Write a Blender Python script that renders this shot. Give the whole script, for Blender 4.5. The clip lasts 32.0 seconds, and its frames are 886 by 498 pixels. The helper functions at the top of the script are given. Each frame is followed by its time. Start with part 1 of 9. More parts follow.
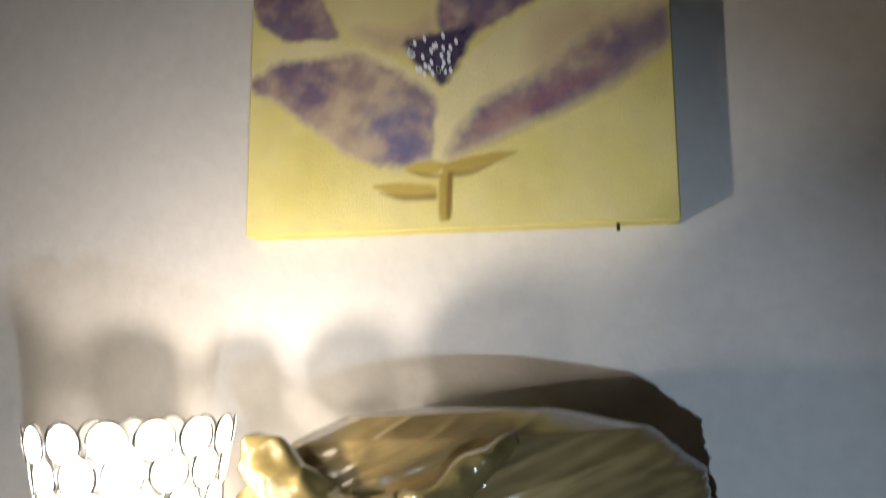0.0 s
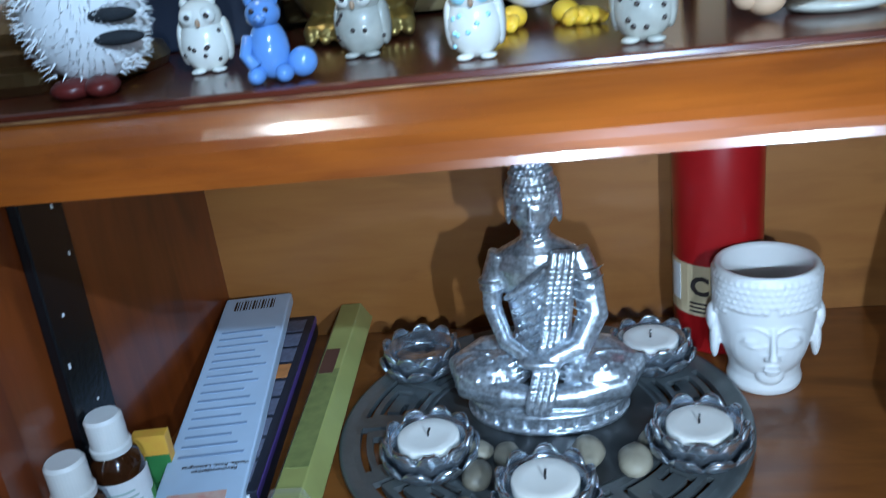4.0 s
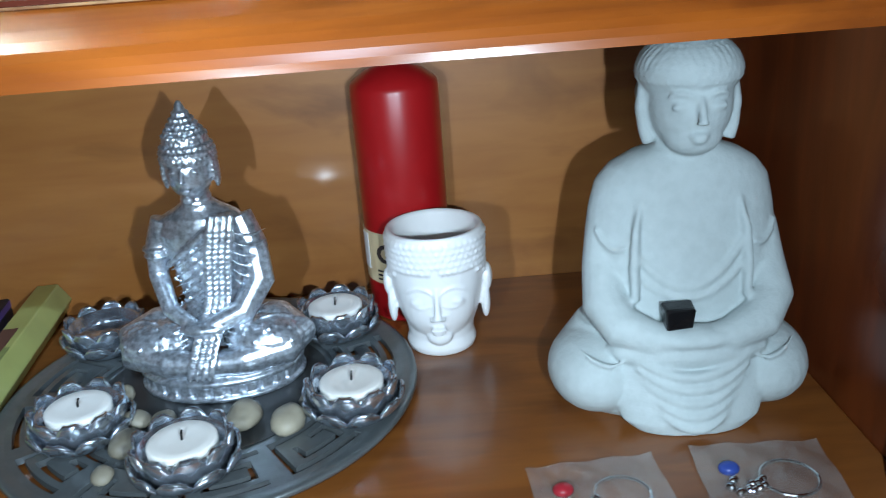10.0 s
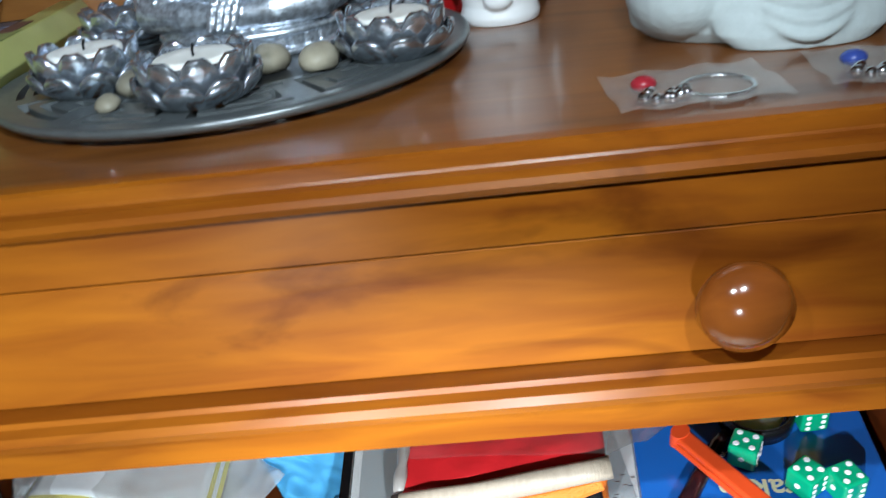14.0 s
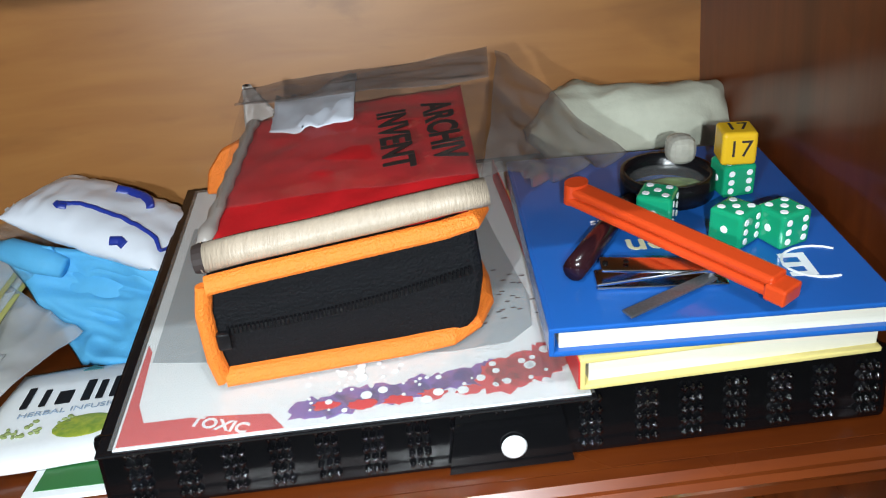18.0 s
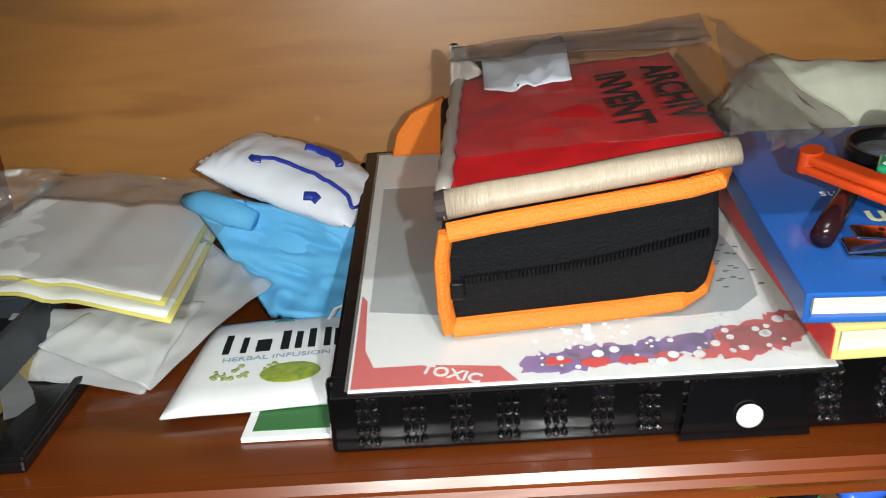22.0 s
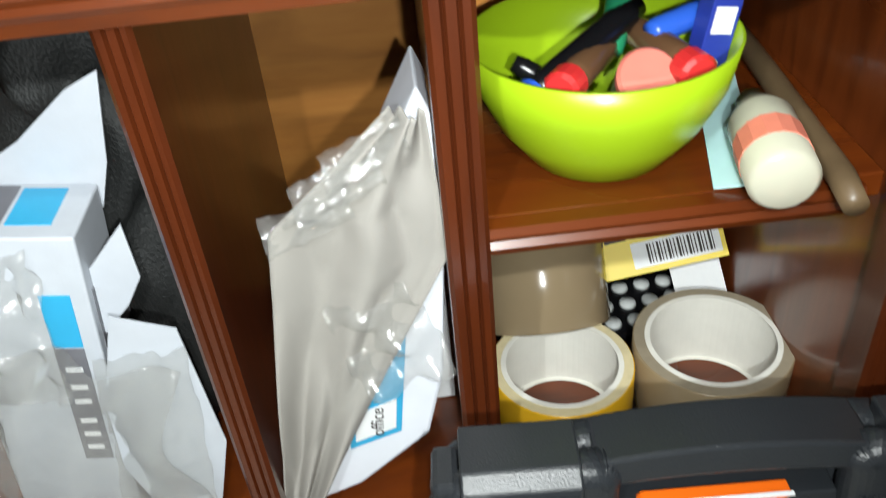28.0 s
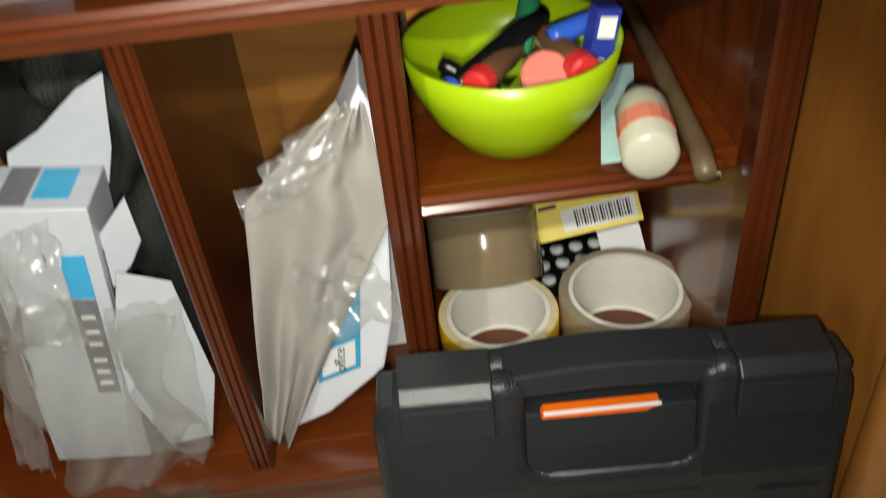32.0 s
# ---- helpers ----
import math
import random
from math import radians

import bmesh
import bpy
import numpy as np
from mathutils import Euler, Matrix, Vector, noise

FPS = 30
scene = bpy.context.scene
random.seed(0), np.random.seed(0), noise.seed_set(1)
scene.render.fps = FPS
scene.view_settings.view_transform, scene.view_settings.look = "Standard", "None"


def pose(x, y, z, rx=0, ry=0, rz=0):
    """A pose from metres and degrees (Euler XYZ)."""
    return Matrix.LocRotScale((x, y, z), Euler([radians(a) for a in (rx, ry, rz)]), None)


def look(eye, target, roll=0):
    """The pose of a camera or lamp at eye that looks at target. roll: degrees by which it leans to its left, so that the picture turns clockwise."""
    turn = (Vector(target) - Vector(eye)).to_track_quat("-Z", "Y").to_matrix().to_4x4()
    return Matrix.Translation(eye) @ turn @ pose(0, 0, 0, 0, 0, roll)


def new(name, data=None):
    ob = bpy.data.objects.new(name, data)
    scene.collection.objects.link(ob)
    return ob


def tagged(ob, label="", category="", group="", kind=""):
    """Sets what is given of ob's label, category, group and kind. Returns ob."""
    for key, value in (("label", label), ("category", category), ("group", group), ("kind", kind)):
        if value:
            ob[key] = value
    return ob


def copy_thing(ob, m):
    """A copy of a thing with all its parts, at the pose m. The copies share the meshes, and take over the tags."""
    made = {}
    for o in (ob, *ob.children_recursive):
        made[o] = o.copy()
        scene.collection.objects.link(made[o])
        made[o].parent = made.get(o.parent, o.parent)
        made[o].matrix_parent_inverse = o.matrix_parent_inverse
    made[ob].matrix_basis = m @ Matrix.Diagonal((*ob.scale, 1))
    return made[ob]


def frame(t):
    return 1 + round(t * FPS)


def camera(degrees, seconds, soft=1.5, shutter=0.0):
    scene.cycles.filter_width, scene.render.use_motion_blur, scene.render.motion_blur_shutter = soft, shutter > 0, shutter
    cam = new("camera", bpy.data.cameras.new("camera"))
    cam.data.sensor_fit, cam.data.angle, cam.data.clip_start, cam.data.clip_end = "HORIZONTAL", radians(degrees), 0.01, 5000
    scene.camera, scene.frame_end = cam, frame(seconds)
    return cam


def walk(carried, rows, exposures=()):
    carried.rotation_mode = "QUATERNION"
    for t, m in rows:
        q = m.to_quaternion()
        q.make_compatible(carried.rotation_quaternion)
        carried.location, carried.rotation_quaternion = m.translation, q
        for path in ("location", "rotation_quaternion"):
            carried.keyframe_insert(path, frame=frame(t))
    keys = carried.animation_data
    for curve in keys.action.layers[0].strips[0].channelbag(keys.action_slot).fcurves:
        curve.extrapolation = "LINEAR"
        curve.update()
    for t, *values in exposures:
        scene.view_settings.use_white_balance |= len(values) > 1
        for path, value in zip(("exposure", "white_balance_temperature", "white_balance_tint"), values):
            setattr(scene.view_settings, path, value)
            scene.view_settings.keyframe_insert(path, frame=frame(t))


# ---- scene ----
EXPOSURES = [(0, -0.5, 6400, 10), (0.6, -0.95, 6200, 10), (1.0, -1.4, 6100, 10), (1.5, -1.15, 6150, 9), (2.0, -0.8, 6300, 8), (3.0, -0.25, 5450, 6), (4.0, 0.1, 5200, 6), (6.5, 0.5, 5800, 6), (9.0, 0.4, 5700, 6), (11.0, 0.4, 5700, 6), (12.0, 0.4, 5700, 7), (13.0, 0.45, 5800, 7), (13.6, 0.3, 6100, 8), (14.5, 0.45, 6200, 8), (15.0, 0.15, 6100, 8), (18.0, -0.05, 6500, 9), (20.0, -0.05, 7000, 10), (22.0, -0.1, 7200, 10), (24.0, 0.25, 8200, 10), (27.0, -0.3, 6600, 10), (28.0, -0.25, 7100, 10), (31.0, -0.1, 7400, 11), (32.0, -0.75, 8200, 12)]
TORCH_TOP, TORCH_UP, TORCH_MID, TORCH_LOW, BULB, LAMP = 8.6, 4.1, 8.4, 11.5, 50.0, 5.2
cam = camera(55.15, 32.0, soft=1.0, shutter=0.4)
PATH = [  # seconds, eye, target, roll
    (0, (0.1080, -0.1092, 1.3329), (-0.0726, 0.8607, 1.4967), -2.91),
    (0.5, (0.1016, -0.1129, 1.2769), (-0.0909, 0.8657, 1.3496), -3.06),
    (1, (0.1009, -0.0970, 1.2433), (-0.1466, 0.8689, 1.1678), -4.08),
    (1.5, (0.1028, -0.0773, 1.1879), (-0.1992, 0.8655, 1.0467), -6.24),
    (2, (0.1090, -0.0568, 1.1279), (-0.1917, 0.8708, 0.9063), -7.30),
    (2.5, (0.0992, -0.0490, 1.0996), (-0.1343, 0.8874, 0.8379), -7.90),
    (3, (0.0854, -0.0355, 1.0491), (-0.0777, 0.8897, 0.7066), -8.00),
    (3.5, (0.0749, -0.0266, 1.0168), (-0.0635, 0.8927, 0.6484), -7.81),
    (4, (0.0579, -0.0297, 0.9835), (-0.0901, 0.8861, 0.6103), -7.31),
    (4.5, (0.0392, -0.0333, 0.9636), (-0.1137, 0.8692, 0.5609), -6.65),
    (6.5, (0.0326, -0.0490, 0.9314), (-0.1252, 0.8281, 0.4779), -6.13),
    (7, (0.0340, -0.0524, 0.9260), (-0.1200, 0.8227, 0.4672), -6.46),
    (7.5, (0.0384, -0.0512, 0.9308), (-0.1312, 0.8248, 0.4791), -7.42),
    (8, (0.0657, -0.0461, 0.9349), (-0.0506, 0.8505, 0.5075), -7.29),
    (8.5, (0.0895, -0.0460, 0.9394), (0.0066, 0.8560, 0.5157), -7.30),
    (9, (0.1186, -0.0472, 0.9439), (0.0868, 0.8642, 0.5337), -5.95),
    (9.5, (0.1405, -0.0478, 0.9484), (0.1413, 0.8754, 0.5640), -4.96),
    (10, (0.1574, -0.0387, 0.9510), (0.1828, 0.8874, 0.5746), -4.25),
    (10.5, (0.1735, -0.0360, 0.9570), (0.2167, 0.8879, 0.5768), -4.43),
    (11, (0.1873, -0.0322, 0.9695), (0.2472, 0.8921, 0.5927), -4.06),
    (11.5, (0.2018, -0.0325, 0.9629), (0.2790, 0.8977, 0.6041), -3.93),
    (12, (0.2020, -0.0405, 0.9487), (0.2714, 0.8918, 0.5939), -5.00),
    (12.5, (0.1918, -0.0510, 0.9319), (0.2459, 0.8732, 0.5538), -6.24),
    (13, (0.1813, -0.0499, 0.8865), (0.1767, 0.8624, 0.4770), -6.85),
    (13.5, (0.1661, -0.0442, 0.8370), (0.1355, 0.8550, 0.4005), -7.44),
    (14, (0.1546, -0.0358, 0.8007), (0.0849, 0.8557, 0.3531), -7.5),
    (14.3, (0.1539, -0.0318, 0.7775), (0.0546, 0.8687, 0.3542), -6.81),
    (14.5, (0.1399, -0.0346, 0.7544), (0.0779, 0.8800, 0.3550), -6.89),
    (15, (0.1495, -0.0230, 0.6625), (0.1751, 0.9383, 0.3881), -5.81),
    (15.5, (0.1533, -0.0083, 0.6409), (0.1852, 0.9493, 0.3546), -4.96),
    (17.5, (0.1686, -0.0121, 0.6052), (0.2065, 0.9327, 0.2798), -5.57),
    (18, (0.1631, -0.0120, 0.5933), (0.2133, 0.9255, 0.2490), -5.26),
    (18.5, (0.1477, -0.0086, 0.5902), (0.1678, 0.9350, 0.2597), -4.80),
    (19, (0.1265, -0.0123, 0.5898), (0.1195, 0.9294, 0.2535), -4.90),
    (19.5, (0.1121, -0.0113, 0.5913), (0.0730, 0.9298, 0.2553), -5.18),
    (20, (0.1042, -0.0085, 0.5929), (0.0609, 0.9314, 0.2540), -4.49),
    (20.5, (0.1066, -0.0106, 0.5939), (0.0649, 0.9328, 0.2648), -4.33),
    (21, (0.1081, -0.0093, 0.5877), (0.0706, 0.9362, 0.2642), -3.96),
    (21.5, (0.0988, -0.0128, 0.5803), (0.0590, 0.9327, 0.2571), -4.16),
    (22, (0.0949, -0.0104, 0.5799), (0.0698, 0.9302, 0.2414), -3.98),
    (22.5, (0.0569, -0.0114, 0.5866), (-0.0124, 0.9267, 0.2473), -4.47),
    (23, (0.0328, -0.0083, 0.5885), (-0.0779, 0.9275, 0.2539), -5.07),
    (23.5, (0.0096, -0.0114, 0.5904), (-0.1388, 0.9244, 0.2707), -5.01),
    (24, (0.0018, -0.0130, 0.5895), (-0.1629, 0.9169, 0.2608), -5.05),
    (24.5, (-0.0002, -0.0173, 0.5834), (-0.1562, 0.9119, 0.2484), -4.88),
    (26.5, (0.0939, -0.0115, 0.5543), (0.0203, 0.9138, 0.1822), -6.73),
    (27, (0.1165, -0.0131, 0.5295), (0.0931, 0.8847, 0.0896), -6.31),
    (27.5, (0.1360, -0.0189, 0.5049), (0.1475, 0.8241, -0.0330), -5.73),
    (28, (0.1549, -0.0261, 0.4805), (0.1762, 0.7726, -0.1208), -5.77),
    (28.5, (0.1632, -0.0384, 0.4598), (0.1887, 0.7261, -0.1843), -5.54),
    (29, (0.1714, -0.0488, 0.4541), (0.2049, 0.6885, -0.2205), -5.15),
    (29.2, (0.1741, -0.0515, 0.4533), (0.2214, 0.6778, -0.2292), -4.03),
    (29.5, (0.1777, -0.0582, 0.4525), (0.2175, 0.6660, -0.2359), -5.03),
    (30, (0.1829, -0.0653, 0.4473), (0.2245, 0.6459, -0.2544), -5.26),
    (30.3, (0.1856, -0.0743, 0.4443), (0.2258, 0.6173, -0.2769), -5.13),
    (30.5, (0.1867, -0.0754, 0.4456), (0.2373, 0.6191, -0.2721), -5.52),
    (31, (0.1870, -0.0795, 0.4509), (0.2417, 0.6174, -0.2642), -5.40),
    (31.5, (0.1827, -0.0886, 0.4800), (0.2137, 0.6270, -0.2179), -5.32),
    (32, (0.1799, -0.1051, 0.5289), (0.2057, 0.6749, -0.0964), -6.23),
]


# ---------------------------------------------------------------- mesh helpers
def part(name, bm, material, parent=None, label="", smooth=False):
    """One bmesh as one mesh object under a thing or a part."""
    me = bpy.data.meshes.new(name)
    if smooth:
        for fc in bm.faces:
            fc.smooth = True
    bm.normal_update()
    bm.to_mesh(me)
    bm.free()
    if material is not None:
        me.materials.append(material)
    ob = new(name, me)
    if parent is not None:
        ob.parent = parent
    if label:
        tagged(ob, label=label)
    return ob


def thing(name, label, category, at=(0, 0, 0), rz=0.0, rx=0.0, ry=0.0, group="", kind=""):
    """An Empty at a thing's base."""
    ob = new(name)
    ob.empty_display_size = 0.02
    ob.matrix_basis = pose(at[0], at[1], at[2], rx, ry, rz)
    return tagged(ob, label, category, group, kind)


def box_in(bm, x0, x1, y0, y1, z0, z1, m=None):
    vs = [bm.verts.new((x, y, z)) for x in (x0, x1) for y in (y0, y1) for z in (z0, z1)]
    for q in ((0, 1, 3, 2), (4, 6, 7, 5), (0, 4, 5, 1), (2, 3, 7, 6), (0, 2, 6, 4), (1, 5, 7, 3)):
        bm.faces.new([vs[i] for i in q])
    if m is not None:
        for v in vs:
            v.co = m @ v.co
    return vs


def box(x0, x1, y0, y1, z0, z1, r=0.0, seg=2, m=None):
    bm = bmesh.new()
    box_in(bm, x0, x1, y0, y1, z0, z1)
    bmesh.ops.recalc_face_normals(bm, faces=bm.faces)
    if r > 0:
        bmesh.ops.bevel(bm, geom=bm.edges[:], offset=r, segments=seg, affect="EDGES", profile=0.5)
    if m is not None:
        bmesh.ops.transform(bm, matrix=m, verts=bm.verts)
    return bm


def rings_in(bm, rings, close=True, cap0=True, cap1=True):
    """Skins a row of rings (each the same count of points)."""
    vr = [[bm.verts.new(p) for p in ring] for ring in rings]
    n = len(vr[0])
    for a, b in zip(vr, vr[1:]):
        for i in range(n if close else n - 1):
            j = (i + 1) % n
            bm.faces.new((a[i], a[j], b[j], b[i]))
    if cap0 and close:
        bm.faces.new(list(reversed(vr[0])))
    if cap1 and close:
        bm.faces.new(vr[-1])
    return vr


def lathe(profile, n=32, m=None, sx=1.0, sy=1.0, cap0=True, cap1=True):
    """A turned shape about z from (radius, height) pairs."""
    bm = bmesh.new()
    rings = [[(max(r, 1e-5) * sx * math.cos(2 * math.pi * i / n), max(r, 1e-5) * sy * math.sin(2 * math.pi * i / n), z) for i in range(n)] for r, z in profile]
    rings_in(bm, rings, True, cap0, cap1)
    if m is not None:
        bmesh.ops.transform(bm, matrix=m, verts=bm.verts)
    bmesh.ops.recalc_face_normals(bm, faces=bm.faces)
    return bm


def tube_in(bm, pts, radii, n=10, flat=1.0):
    """A tube along points; flat squeezes it along the second axis."""
    pts = [Vector(p) for p in pts]
    if not isinstance(radii, (list, tuple)):
        radii = [radii] * len(pts)
    rings, up = [], None
    for i, p in enumerate(pts):
        d = (pts[min(i + 1, len(pts) - 1)] - pts[max(i - 1, 0)]).normalized()
        if up is None:
            up = d.orthogonal().normalized()
        up = (up - up.dot(d) * d).normalized()
        side = d.cross(up)
        rings.append([p + radii[i] * (math.cos(2 * math.pi * k / n) * up + flat * math.sin(2 * math.pi * k / n) * side) for k in range(n)])
    rings_in(bm, rings)


def tube(pts, radii, n=10, flat=1.0):
    bm = bmesh.new()
    tube_in(bm, pts, radii, n, flat)
    bmesh.ops.recalc_face_normals(bm, faces=bm.faces)
    return bm


def prism(outline, z0, z1, r=0.0, m=None, seg=2):
    """An outline in x, y pulled up from z0 to z1."""
    bm = bmesh.new()
    rings_in(bm, [[(x, y, z) for x, y in outline] for z in (z0, z1)])
    bmesh.ops.recalc_face_normals(bm, faces=bm.faces)
    if r > 0:
        bmesh.ops.bevel(bm, geom=bm.edges[:], offset=r, segments=seg, affect="EDGES", profile=0.5)
    if m is not None:
        bmesh.ops.transform(bm, matrix=m, verts=bm.verts)
    return bm


def ball_in(bm, c, rx, ry=None, rz=None, u=16, v=10, m=None):
    ry, rz = ry or rx, rz or rx
    mm = Matrix.Translation(c) @ (m or Matrix.Identity(4)) @ Matrix.Diagonal((rx, ry, rz, 1))
    low, high = bm.verts.new(mm @ Vector((0, 0, -1))), bm.verts.new(mm @ Vector((0, 0, 1)))
    rows = [[bm.verts.new(mm @ Vector((math.sin(math.pi * j / v) * math.cos(2 * math.pi * i / u), math.sin(math.pi * j / v) * math.sin(2 * math.pi * i / u), -math.cos(math.pi * j / v)))) for i in range(u)] for j in range(1, v)]
    for i in range(u):
        k = (i + 1) % u
        bm.faces.new((low, rows[0][k], rows[0][i]))
        bm.faces.new((high, rows[-1][i], rows[-1][k]))
        for a, b in zip(rows, rows[1:]):
            bm.faces.new((a[i], a[k], b[k], b[i]))


def ball(c, rx, ry=None, rz=None, u=16, v=10, m=None):
    bm = bmesh.new()
    ball_in(bm, c, rx, ry, rz, u, v, m)
    return bm


def moulding(profile, x0, x1):
    """A profile in (y, z), closed, run along x."""
    bm = bmesh.new()
    rings_in(bm, [[(x, y, z) for y, z in profile] for x in (x0, x1)])
    bmesh.ops.recalc_face_normals(bm, faces=bm.faces)
    return bm


def rough_up(bm, size, amount, seed=0.0):
    for v in bm.verts:
        p = v.co / size + Vector((seed, seed * 1.7, seed * 0.6))
        v.co += Vector((noise.noise(p), noise.noise(p + Vector((9, 3, 1))), noise.noise(p + Vector((2, 7, 5))))) * amount
    return bm


def sheet(w, h, nx, ny, shape, thick=0.0006):
    """A grid from 0..w, 0..h whose height is shape(u, v) -> (dx, dy, z), given a little thickness."""
    bm = bmesh.new()
    g = []
    for layer in (0, 1):
        rows = []
        for j in range(ny + 1):
            row = []
            for i in range(nx + 1):
                u, v = i / nx, j / ny
                dx, dy, z = shape(u, v)
                row.append(bm.verts.new((w * u + dx, h * v + dy, z - thick * layer)))
            rows.append(row)
        g.append(rows)
    for layer in (0, 1):
        r = g[layer]
        for j in range(ny):
            for i in range(nx):
                q = (r[j][i], r[j][i + 1], r[j + 1][i + 1], r[j + 1][i])
                bm.faces.new(q if layer == 0 else tuple(reversed(q)))
    a, b = g
    edge = [(0, i) for i in range(nx)] + [(j, nx) for j in range(ny)] + [(ny, i) for i in range(nx, 0, -1)] + [(j, 0) for j in range(ny, 0, -1)]
    for k in range(len(edge)):
        (j0, i0), (j1, i1) = edge[k], edge[(k + 1) % len(edge)]
        bm.faces.new((b[j0][i0], b[j1][i1], a[j1][i1], a[j0][i0]))
    return bm


def patch(c00, c10, c11, c01, nx, ny, relief, thick=0.0003):
    """A sheet hung between four corners; relief(u, v) lifts it along its own normal."""
    c00, c10, c11, c01 = (Vector(c) for c in (c00, c10, c11, c01))
    up = (c10 - c00 + c11 - c01).cross(c01 - c00 + c11 - c10).normalized()
    return sheet(0, 0, nx, ny, lambda u, v: tuple((c00.lerp(c10, u)).lerp(c01.lerp(c11, u), v) + up * relief(u, v)), thick)


def creased(seed, size=3.0, amount=0.004, sharp=0.6):
    """Relief of crumpled sheet: folded noise with sharp crests."""
    def relief(u, v):
        p = Vector((u * size + seed, v * size * 1.2 - seed, seed * 0.7))
        a = 1 - 2 * abs(noise.noise(p))
        b = 1 - 2 * abs(noise.noise(p * 2.3 + Vector((3, 1, 7))))
        return amount * (sharp * (a - 0.5) + 0.45 * (b - 0.5)) + amount * 0.5 * noise.noise(p * 0.6)
    return relief


def text_part(name, words, size, material, parent, m, label="", extrude=0.0001, align="CENTER", bold=0.0):
    cu = bpy.data.curves.new(name, "FONT")
    cu.body, cu.size, cu.extrude, cu.align_x, cu.align_y, cu.offset = words, size, extrude, align, "CENTER", bold
    cu.resolution_u = 3
    tmp = new(name + "_curve", cu)
    dg = bpy.context.evaluated_depsgraph_get()
    me = bpy.data.meshes.new_from_object(tmp.evaluated_get(dg))
    bpy.data.objects.remove(tmp)
    bpy.data.curves.remove(cu)
    me.name = name
    me.materials.clear()
    me.materials.append(material)
    ob = new(name, me)
    ob.parent = parent
    ob.matrix_basis = m
    if label:
        tagged(ob, label=label)
    return ob


# ---------------------------------------------------------------- materials
def mat(name, color, rough=0.5, metal=0.0, grain=0.0, scale=60.0, bump=0.0, bump_scale=None, spec=0.5, alpha=1.0, trans=0.0, ior=1.45, coat=0.0, emit=None, power=0.0, dark=None, stretch=None, stain=0.0, stain_scale=12.0, vary=0.0):
    """A principled material with grain and stains at two scales and fine relief."""
    m = bpy.data.materials.new(name)
    m.use_nodes = True
    nt = m.node_tree
    b = nt.nodes["Principled BSDF"]
    b.inputs["Roughness"].default_value = rough
    b.inputs["Metallic"].default_value = metal
    b.inputs["IOR"].default_value = ior
    b.inputs["Specular IOR Level"].default_value = spec
    b.inputs["Alpha"].default_value = alpha
    b.inputs["Transmission Weight"].default_value = trans
    b.inputs["Coat Weight"].default_value = coat
    b.inputs["Coat Roughness"].default_value = 0.12
    col = (*color, 1.0)
    b.inputs["Base Color"].default_value = col
    if emit:
        b.inputs["Emission Color"].default_value = (*emit, 1)
        b.inputs["Emission Strength"].default_value = power
    tc = nt.nodes.new("ShaderNodeTexCoord")
    mp = nt.nodes.new("ShaderNodeMapping")
    nt.links.new(tc.outputs["Object"], mp.inputs["Vector"])
    if stretch:
        mp.inputs["Scale"].default_value = stretch
    out = None
    if grain > 0 or stain > 0:
        dk = dark or tuple(c * 0.45 for c in color)
        n1 = nt.nodes.new("ShaderNodeTexNoise")
        n1.inputs["Scale"].default_value, n1.inputs["Detail"].default_value = scale, 6
        n2 = nt.nodes.new("ShaderNodeTexNoise")
        n2.inputs["Scale"].default_value, n2.inputs["Detail"].default_value = stain_scale, 3
        for n in (n1, n2):
            nt.links.new(mp.outputs["Vector"], n.inputs["Vector"])
        r1 = nt.nodes.new("ShaderNodeMapRange")
        r1.inputs["From Min"].default_value, r1.inputs["From Max"].default_value = 0.35, 0.7
        r1.inputs["To Max"].default_value = grain
        nt.links.new(n1.outputs["Fac"], r1.inputs["Value"])
        r2 = nt.nodes.new("ShaderNodeMapRange")
        r2.inputs["From Min"].default_value, r2.inputs["From Max"].default_value = 0.4, 0.75
        r2.inputs["To Max"].default_value = stain
        nt.links.new(n2.outputs["Fac"], r2.inputs["Value"])
        add = nt.nodes.new("ShaderNodeMath")
        add.operation, add.use_clamp = "ADD", True
        nt.links.new(r1.outputs["Result"], add.inputs[0])
        nt.links.new(r2.outputs["Result"], add.inputs[1])
        mix = nt.nodes.new("ShaderNodeMix")
        mix.data_type = "RGBA"
        mix.inputs["A"].default_value, mix.inputs["B"].default_value = col, (*dk, 1)
        nt.links.new(add.outputs["Value"], mix.inputs["Factor"])
        out = mix.outputs["Result"]
    if vary > 0:
        oi = nt.nodes.new("ShaderNodeObjectInfo")
        hs = nt.nodes.new("ShaderNodeHueSaturation")
        rr = nt.nodes.new("ShaderNodeMapRange")
        rr.inputs["To Min"].default_value, rr.inputs["To Max"].default_value = 1 - vary, 1 + vary
        nt.links.new(oi.outputs["Random"], rr.inputs["Value"])
        nt.links.new(rr.outputs["Result"], hs.inputs["Value"])
        if out is not None:
            nt.links.new(out, hs.inputs["Color"])
        else:
            hs.inputs["Color"].default_value = col
        out = hs.outputs["Color"]
    if out is not None:
        nt.links.new(out, b.inputs["Base Color"])
